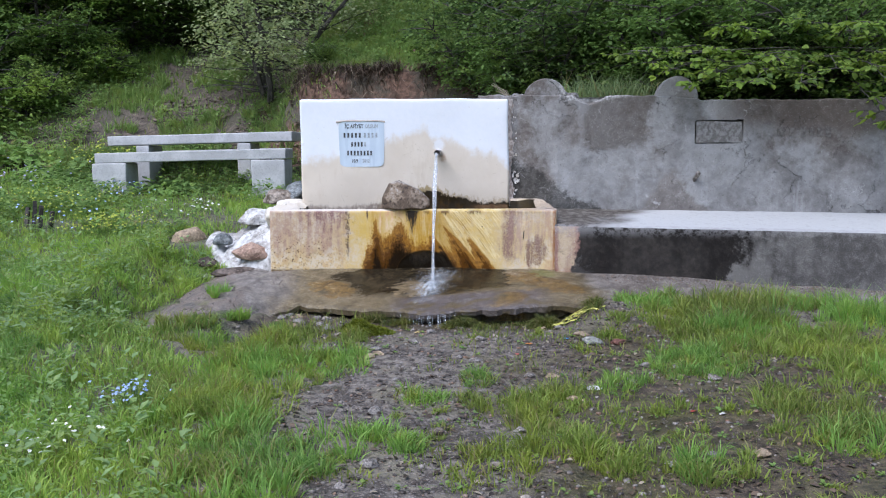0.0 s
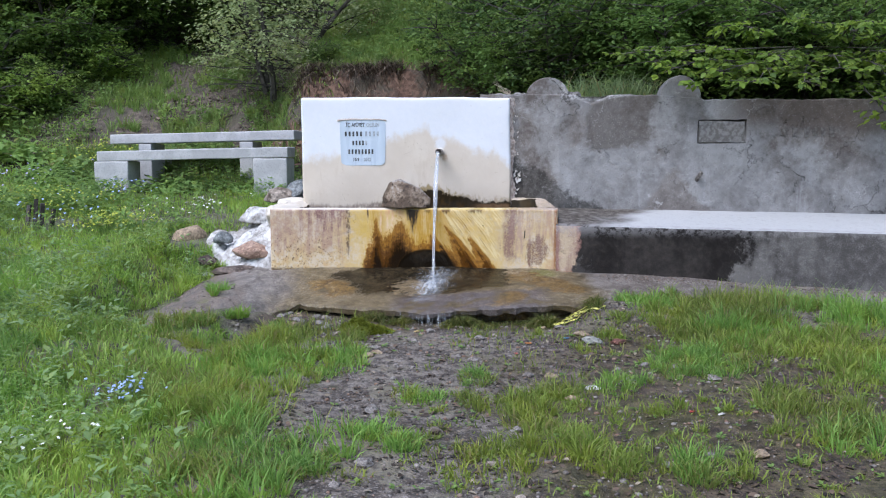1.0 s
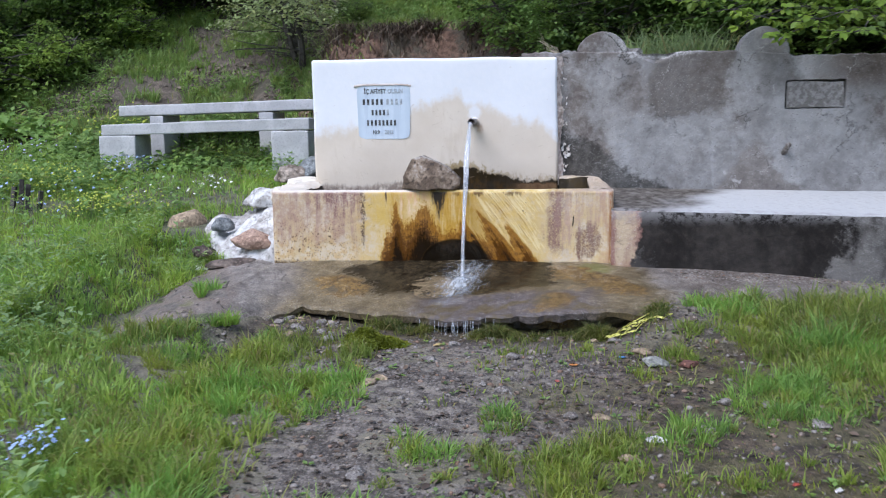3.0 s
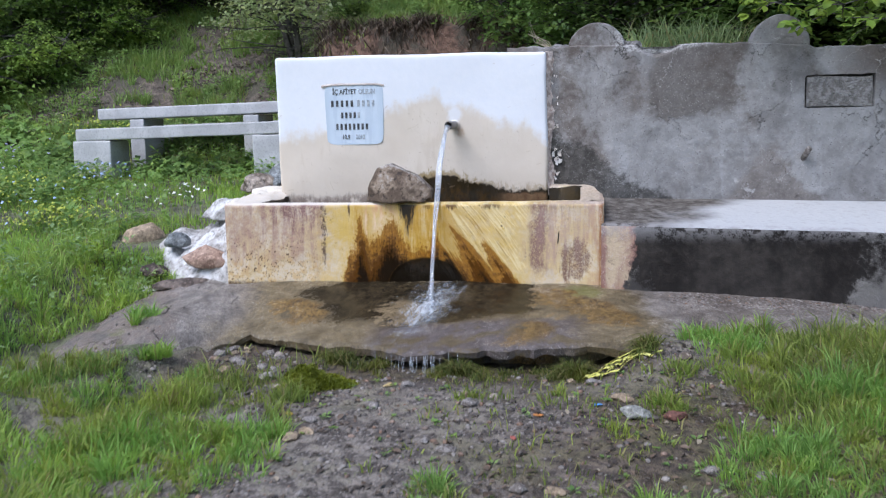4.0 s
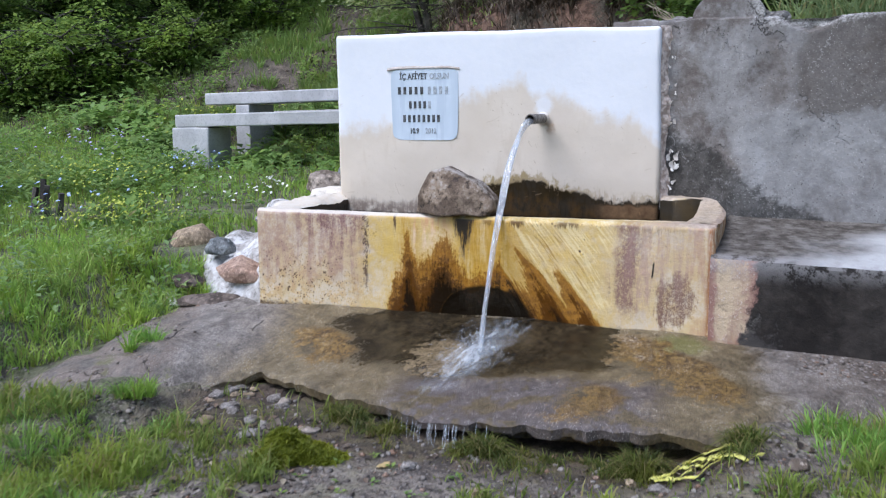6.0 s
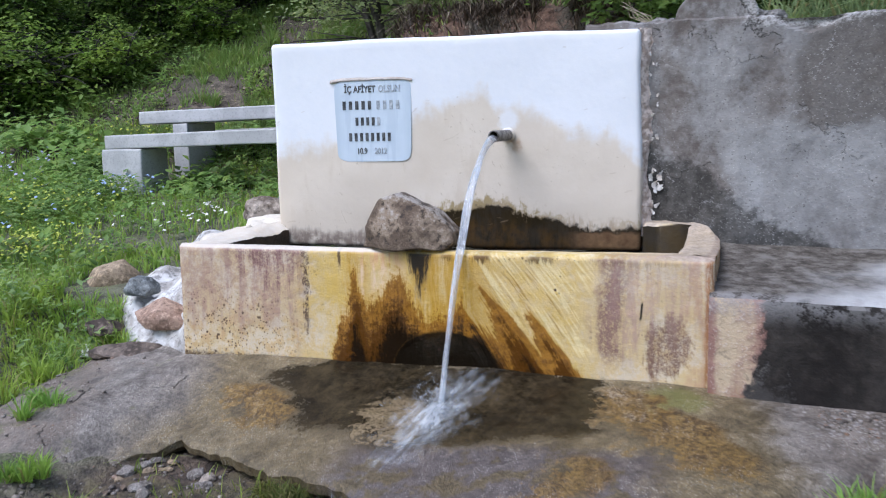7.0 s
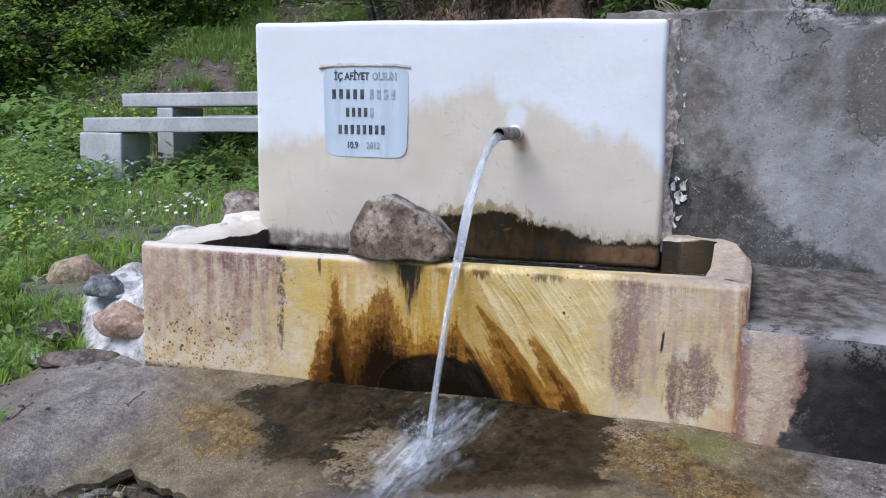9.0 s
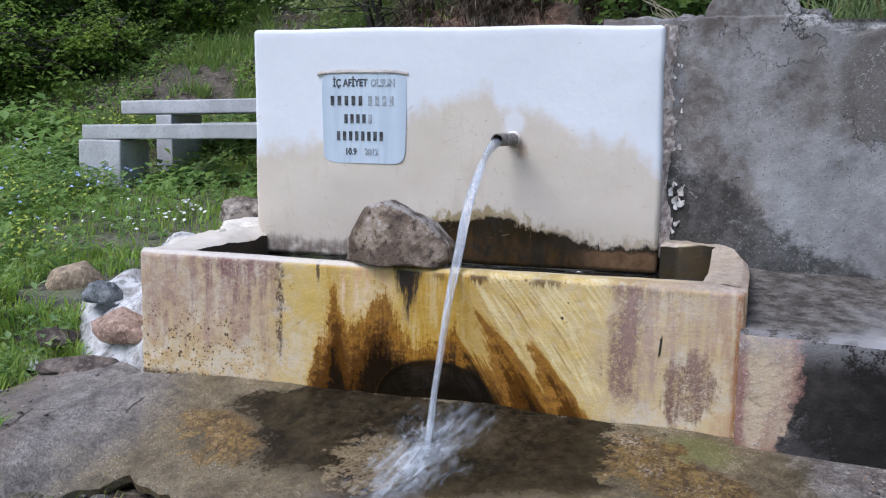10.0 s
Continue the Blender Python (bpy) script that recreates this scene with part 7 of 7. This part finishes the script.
def wall_fittings():
    # a stub of pipe left in the wall
    bm = bmesh.new()
    bmesh.ops.create_cone(bm, cap_ends=True, segments=14, radius1=0.019, radius2=0.018, depth=0.12, matrix=pose(3.610, 0.755, 0.730, 52, 0, 14))
    me = bpy.data.meshes.new("drain_pipe")
    bm.to_mesh(me), bm.free()
    me.materials.append(IRON)
    me.shade_smooth()
    tagged(new("drain_pipe", me), "rusty stub of drain pipe in the retaining wall", "pipe")
    # ragged strip of mortar in the joint, with curls of white paint
    n, m = 8, 150
    U, Z = np.meshgrid(np.linspace(0, 1, n), np.linspace(0.47, 1.43, m), indexing="ij")
    wide = 0.026 + 0.065 * fbm(Z * 9, Z * 0, 131) ** 2 + 0.055 * smooth(Z, 0.78, 0.56) * fbm(Z * 16, Z * 0, 132)
    X = 1.962 + U * wide + 0.010 * (fbm(U * 3, Z * 30, 133) - 0.5)
    Y = wall_y(X) - 0.002 - (0.035 + 0.03 * fbm(U * 4, Z * 25, 134)) * (1 - U) ** 0.7 * smooth(U, 1.0, 0.7)
    q = grid_faces(n, m)
    me = tri_mesh("joint_mortar", np.stack([X, Y, Z], -1).reshape(-1, 3), np.concatenate([q[:, [0, 1, 2]], q[:, [0, 2, 3]]]), JOINT)
    me.shade_smooth()
    tagged(new("joint_mortar", me), "ragged pinkish mortar in the joint beside the block", "mortar")
    rng = random.Random(3)
    for k in range(26):
        z = rng.choice((0.92, 1.06, 1.10, 1.22, 1.28)) + rng.gauss(0, 0.03) if k > 14 else rng.uniform(0.52, 0.78)
        s = rng.uniform(0.008, 0.020) * (1.5 if z < 0.75 else 1.0)
        bm = rock_bm((s * 0.35, 0.0022, s), 90 + k, 3, 0.9)
        for v in bm.verts:
            v.co.y -= 14.0 * v.co.z ** 2
            v.co.x += 8.0 * v.co.z ** 2
        me = bpy.data.meshes.new("paint_flake")
        bm.to_mesh(me), bm.free()
        me.materials.append(BEAD)
        ob = new("paint_flake", me)
        x = 2.005 + rng.uniform(-0.02, 0.035) + (0.02 if z < 0.75 else 0)
        ob.matrix_world = pose(x, float(wall_y(x)) - 0.010, z, 0, rng.gauss(0, 35), rng.uniform(-40, 40))
        tagged(ob, "curled flake of white paint and mortar on the wall", "flake", "flakes beside the block")


wall_fittings()


# ---- flowers and litter ----
def petals(name, label, centre, spread, count, size, material, seed, height=0.10, heart=None):
    """A clump of small five-petalled flowers on stalks, clustered."""
    rng = np.random.default_rng(seed)
    root = thing(name, label, "flowers", at=on_ground(*centre))
    P = np.stack([rng.normal(0, spread, count), rng.normal(0, spread * 0.8, count)], -1)
    gz = ground(P[:, 0] + centre[0], P[:, 1] + centre[1]) - float(ground(*centre))
    Z = gz + height * rng.uniform(0.6, 1.25, count)
    k = 5
    a = (np.arange(count * k) % k) * 6.283 / k + np.repeat(rng.uniform(0, 6.283, count), k)
    c = np.repeat(np.column_stack([P, Z]), k, 0)
    tilt = np.repeat(np.column_stack([rng.normal(0, 0.4, count), rng.normal(-0.35, 0.4, count), np.ones(count)]), k, 0)
    way = np.stack([np.cos(a), np.sin(a), -(np.cos(a) * tilt[:, 0] + np.sin(a) * tilt[:, 1])], -1)
    ob = new("blossom", leaf_mesh("blossom", c, way, tilt, np.full(len(c), size) * rng.uniform(0.8, 1.2, len(c)), material, 0.38))
    ob.parent = root
    bm = bmesh.new()
    for (x, y), z, g in zip(P, Z, gz):
        tube(bm, [Vector((x * 0.8, y * 0.8, g - 0.01)), Vector((x * 0.9, y * 0.9, (z + g) / 2)), Vector((x, y, z))], 0.0015, 0.001, 3)
    tagged(ob, kind="stuff")
    tagged(part("stem", bm, HERB, root), kind="stuff")


def petal_material(name, c):
    s = Shade(name)
    return s.done(s.mix(s.island, c, tuple(v * 0.75 for v in c)), 0.6)


BLUE, WHITE, YELLOW, LILAC = petal_material("blue_petal", (0.36, 0.48, 0.78)), petal_material("white_petal", (0.80, 0.80, 0.74)), petal_material("yellow_petal", (0.38, 0.43, 0.04)), petal_material("lilac_petal", (0.42, 0.40, 0.62))
petals("forget_me_nots", "pale blue forget-me-nots in the meadow grass", (0.11, -3.17), 0.085, 60, 0.010, BLUE, 1, 0.13)
petals("daisies", "white daisies in the meadow grass", (0.02, -3.75), 0.17, 30, 0.0095, WHITE, 2, 0.11)
petals("daisies", "white daisies near the concrete bench", (-1.25, 2.1), 0.22, 46, 0.015, WHITE, 3, 0.10)
petals("daisies", "white daisies in trodden grass by the bench", (-1.55, 1.6), 0.30, 22, 0.014, WHITE, 4, 0.08)
petals("forget_me_nots", "blue forget-me-nots beside the bench leg", (-2.25, 2.55), 0.20, 40, 0.015, BLUE, 5, 0.18)
petals("forget_me_nots", "blue forget-me-nots in the tall meadow", (-2.6, 1.2), 0.45, 50, 0.015, BLUE, 6, 0.18)
petals("yellow_cress", "small yellow flowers in the meadow", (-1.75, 0.95), 0.26, 330, 0.012, YELLOW, 7, 0.15)
petals("yellow_cress", "small yellow flowers in the meadow", (-2.8, 1.9), 0.34, 300, 0.013, YELLOW, 8, 0.17)
petals("lilac_flowers", "pale lilac flowers in the far meadow", (-3.7, 2.9), 0.50, 70, 0.016, LILAC, 9, 0.22)
petals("yellow_cress", "small yellow flowers beside the concrete table", (-3.2, 4.2), 0.30, 160, 0.018, YELLOW, 10, 0.22)


def litter():
    s = Shade("yellow_plastic")
    yellow = s.done(s.mix(s.noise(30), (0.50, 0.47, 0.07), (0.62, 0.60, 0.20)), 0.4)
    rng = random.Random(12)
    V, F = [], []
    for strand in range(6):
        x, y, go = 2.26 + rng.uniform(0, 0.14), -1.10 + rng.uniform(-0.04, 0.10), rng.uniform(-0.12, 0.14)
        long, ph = rng.uniform(0.14, 0.30), rng.uniform(0, 6)
        first = len(V)
        for k in range(20):
            t = k / 19
            px, py = x + long * t, y + go * t + 0.035 * math.sin(7 * t + ph) + rng.uniform(-0.006, 0.006)
            z = float(ground(px, py)) + 0.008 + 0.008 * abs(math.sin(9 * t + ph)) + rng.uniform(0, 0.006)
            w = 0.004 + 0.010 * abs(math.sin(5 * t + ph))
            V += [(px, py - w, z), (px + 0.01, py, z + 0.008), (px, py + w, z - 0.003)]
            if k:
                a = first + 3 * k
                F += [(a - 3, a, a + 1, a - 2), (a - 2, a + 1, a + 2, a - 1)]
    me = mesh_of("plastic_strip", V, F, yellow)
    ob = new("plastic_strip", me)
    m = ob.modifiers.new("thickness", "SOLIDIFY")
    m.thickness = 0.002
    tagged(ob, "crumpled yellow plastic strip lying on the gravel", "litter")


litter()


def scrap(name, label, category, x, y, size, colour, seed):
    """A small crumpled scrap or fallen leaf: a bent, thin sheet."""
    rng = random.Random(seed)
    s = Shade(name)
    mat = s.done(s.mix(s.noise(40, 3), colour, tuple(v * 0.6 for v in colour)), 0.55)
    bm = bmesh.new()
    bmesh.ops.create_grid(bm, x_segments=6, y_segments=4, size=1)
    for v in bm.verts:
        w = 1 - 0.45 * abs(v.co.x) ** 2
        v.co = Vector((v.co.x * size, v.co.y * size * 0.55 * w, size * (0.25 * noise.noise(v.co * 1.7 + Vector((seed, 0, 0))) + 0.18 * v.co.y**2 + 0.12)))
    me = bpy.data.meshes.new(name)
    bm.to_mesh(me), bm.free()
    me.materials.append(mat)
    me.shade_smooth()
    ob = new(name, me)
    ob.matrix_world = pose(*on_ground(x, y, 0.004), 0, 0, rng.uniform(0, 180))
    ob.modifiers.new("thickness", "SOLIDIFY").thickness = 0.0015
    tagged(ob, label, category)


scrap("plastic_scrap", "small bright blue plastic scrap on the gravel", "litter", 2.34, -1.46, 0.020, (0.12, 0.32, 0.62), 1)
scrap("plastic_scrap", "small orange plastic scrap on the gravel", "litter", 2.09, -1.64, 0.022, (0.55, 0.22, 0.06), 2)
scrap("paper_scrap", "white paper scrap among the grass", "litter", 2.98, -3.06, 0.020, (0.66, 0.62, 0.58), 3)
scrap("plastic_scrap", "small red plastic scrap in the wet gravel", "litter", 2.85, -3.02, 0.018, (0.42, 0.07, 0.05), 4)
scrap("plastic_scrap", "faded red plastic scrap in the gravel", "litter", 2.01, -1.91, 0.018, (0.45, 0.12, 0.09), 5)
scrap("fallen_leaf", "yellow fallen leaf on the wet path", "leaf", 0.99, -1.68, 0.026, (0.52, 0.36, 0.07), 6)
scrap("fallen_leaf", "pale brown fallen leaf below the apron", "leaf", 1.34, -1.24, 0.030, (0.50, 0.37, 0.17), 7)
scrap("fallen_leaf", "small reddish fallen leaf on the path", "leaf", 1.05, -1.89, 0.018, (0.40, 0.10, 0.08), 8)


def dead_leaves():
    """Dark wet leaves and twig bits trodden into the gravel."""
    rng = np.random.default_rng(91)
    x, y = rng.uniform(0.0, 5.4, 12000), rng.uniform(-5.0, -0.9, 12000)
    keep = (rng.uniform(0, 1, len(x)) < 0.15 + 0.85 * smooth(fbm(x * 1.7, y * 1.7, 92), 0.42, 0.60)) & (y < apron_front(x) - 0.06)
    x, y = x[keep], y[keep]
    n, a = len(x), rng.uniform(0, 6.283, len(x))
    way = np.stack([np.cos(a), np.sin(a), rng.normal(0.05, 0.18, n)], -1)
    nrm = np.stack([rng.normal(0, 0.3, n), rng.normal(0, 0.3, n), np.ones(n)], -1)
    me = leaf_mesh("dead_leaves", np.stack([x, y, ground(x, y) + 0.006], -1), way, nrm, 0.012 + 0.035 * rng.uniform(0, 1, n) ** 2, DEAD, 0.26, True)
    stuff("dead_leaves", me, "dark wet dead leaves trodden into the gravel", "leaves")


def dead_material():
    s = Shade("dead_leaf")
    col = s.mix(s.island, (0.022, 0.015, 0.010), (0.135, 0.092, 0.062))
    col = s.mix(s.step(s.math("FRACT", s.island * 31.7), 0.93, 0.95) * 0.8, col, (0.36, 0.30, 0.22))
    return s.done(col, 0.5)


def bank_litter():
    """Dry leaves and broken twigs on the bank behind the table."""
    rng = np.random.default_rng(95)
    x, y = rng.uniform(-6.5, -0.3, 9000), rng.uniform(3.6, 7.6, 9000)
    keep = rng.uniform(0, 1, len(x)) < 0.15 + 0.85 * smooth(fbm(x * 1.3, y * 1.3, 96), 0.40, 0.58)
    x, y = x[keep], y[keep]
    n, a = len(x), rng.uniform(0, 6.283, len(x))
    way = np.stack([np.cos(a), np.sin(a), rng.normal(0.15, 0.3, n)], -1)
    nrm = np.stack([rng.normal(0, 0.5, n), rng.normal(-0.3, 0.5, n), np.ones(n)], -1)
    me = leaf_mesh("dry_leaves", np.stack([x, y, ground(x, y) + 0.015], -1), way, nrm, 0.03 + 0.06 * rng.uniform(0, 1, n) ** 2, DRY, 0.24, True)
    stuff("dry_leaves", me, "dry brown leaves and twigs on the bank", "leaves")


def dry_material():
    s = Shade("dry_leaf")
    col = s.mix(s.island, (0.055, 0.040, 0.030), (0.260, 0.200, 0.155))
    return s.done(col, 0.7)


DEAD, DRY = dead_material(), dry_material()
dead_leaves()
bank_litter()


def dry_fringe():
    """Dead grass and rootlets hanging over the brow of the bare scarp."""
    rng = np.random.default_rng(93)
    x = rng.uniform(-0.95, 1.9, 5000)
    y = 4.85 - 0.35 * fbm(x * 1.3, x * 0, 5) + rng.normal(0, 0.07, len(x))
    keep = fbm(x * 3, x * 0, 94) > 0.42
    x, y = x[keep], y[keep]
    stuff("dry_fringe", blade_mesh("dry_fringe", x, y, 0.17 * rng.uniform(0.3, 1.2, len(x)), 0.006, DEAD, 94, 1.6), "dead grass and rootlets along the scarp's brow", "dry grass")


dry_fringe()


def far_bits():
    """Old stakes in the meadow, a fence wire above the wall and dry stalks beside it."""
    for k, (x, y, h) in enumerate(((-2.62, 1.02, 0.20), (-2.56, 1.05, 0.26), (-2.47, 1.0, 0.22), (-2.40, 1.06, 0.17))):
        bm = box(-0.018, 0.018, -0.014, 0.014, -0.05, h, 3, 0.006, k)
        me = bpy.data.meshes.new("wooden_stake")
        bm.to_mesh(me), bm.free()
        me.materials.append(BARK)
        ob = new("wooden_stake", me)
        ob.matrix_world = pose(*on_ground(x, y), 6 * k - 8, 5, 20 * k)
        tagged(ob, "short dark weathered wooden stake in the meadow", "stake", "stakes in the meadow")
    bm = bmesh.new()
    tube(bm, [Vector((3.1 + 0.28 * k, 1.3, 1.88 - 0.012 * math.sin(k * 0.9))) for k in range(10)], 0.004, 0.004, 5)
    ob = part("fence_wire", bm, IRON, None)
    tagged(ob, "rusty fence wire strung above the retaining wall", "wire")
    rng = random.Random(15)
    root = thing("dry_stalks", "pale dry stalks leaning beside the wall's finial", "plant", at=(2.08, 1.22, 1.38))
    for k in range(6):
        bm = bmesh.new()
        tube(bm, [Vector((0.03 * k - 0.05, 0, 0)), Vector((-0.12 - 0.02 * k, 0.02, 0.14)), Vector((-0.24 - 0.03 * rng.random(), 0.03, 0.20 + 0.12 * rng.random()))], 0.004, 0.0015, 4)
        part("stalk", bm, STRAW, root)


STRAW = plain("dry_straw", (0.24, 0.20, 0.14), (0.36, 0.31, 0.23), 20.0)
far_bits()
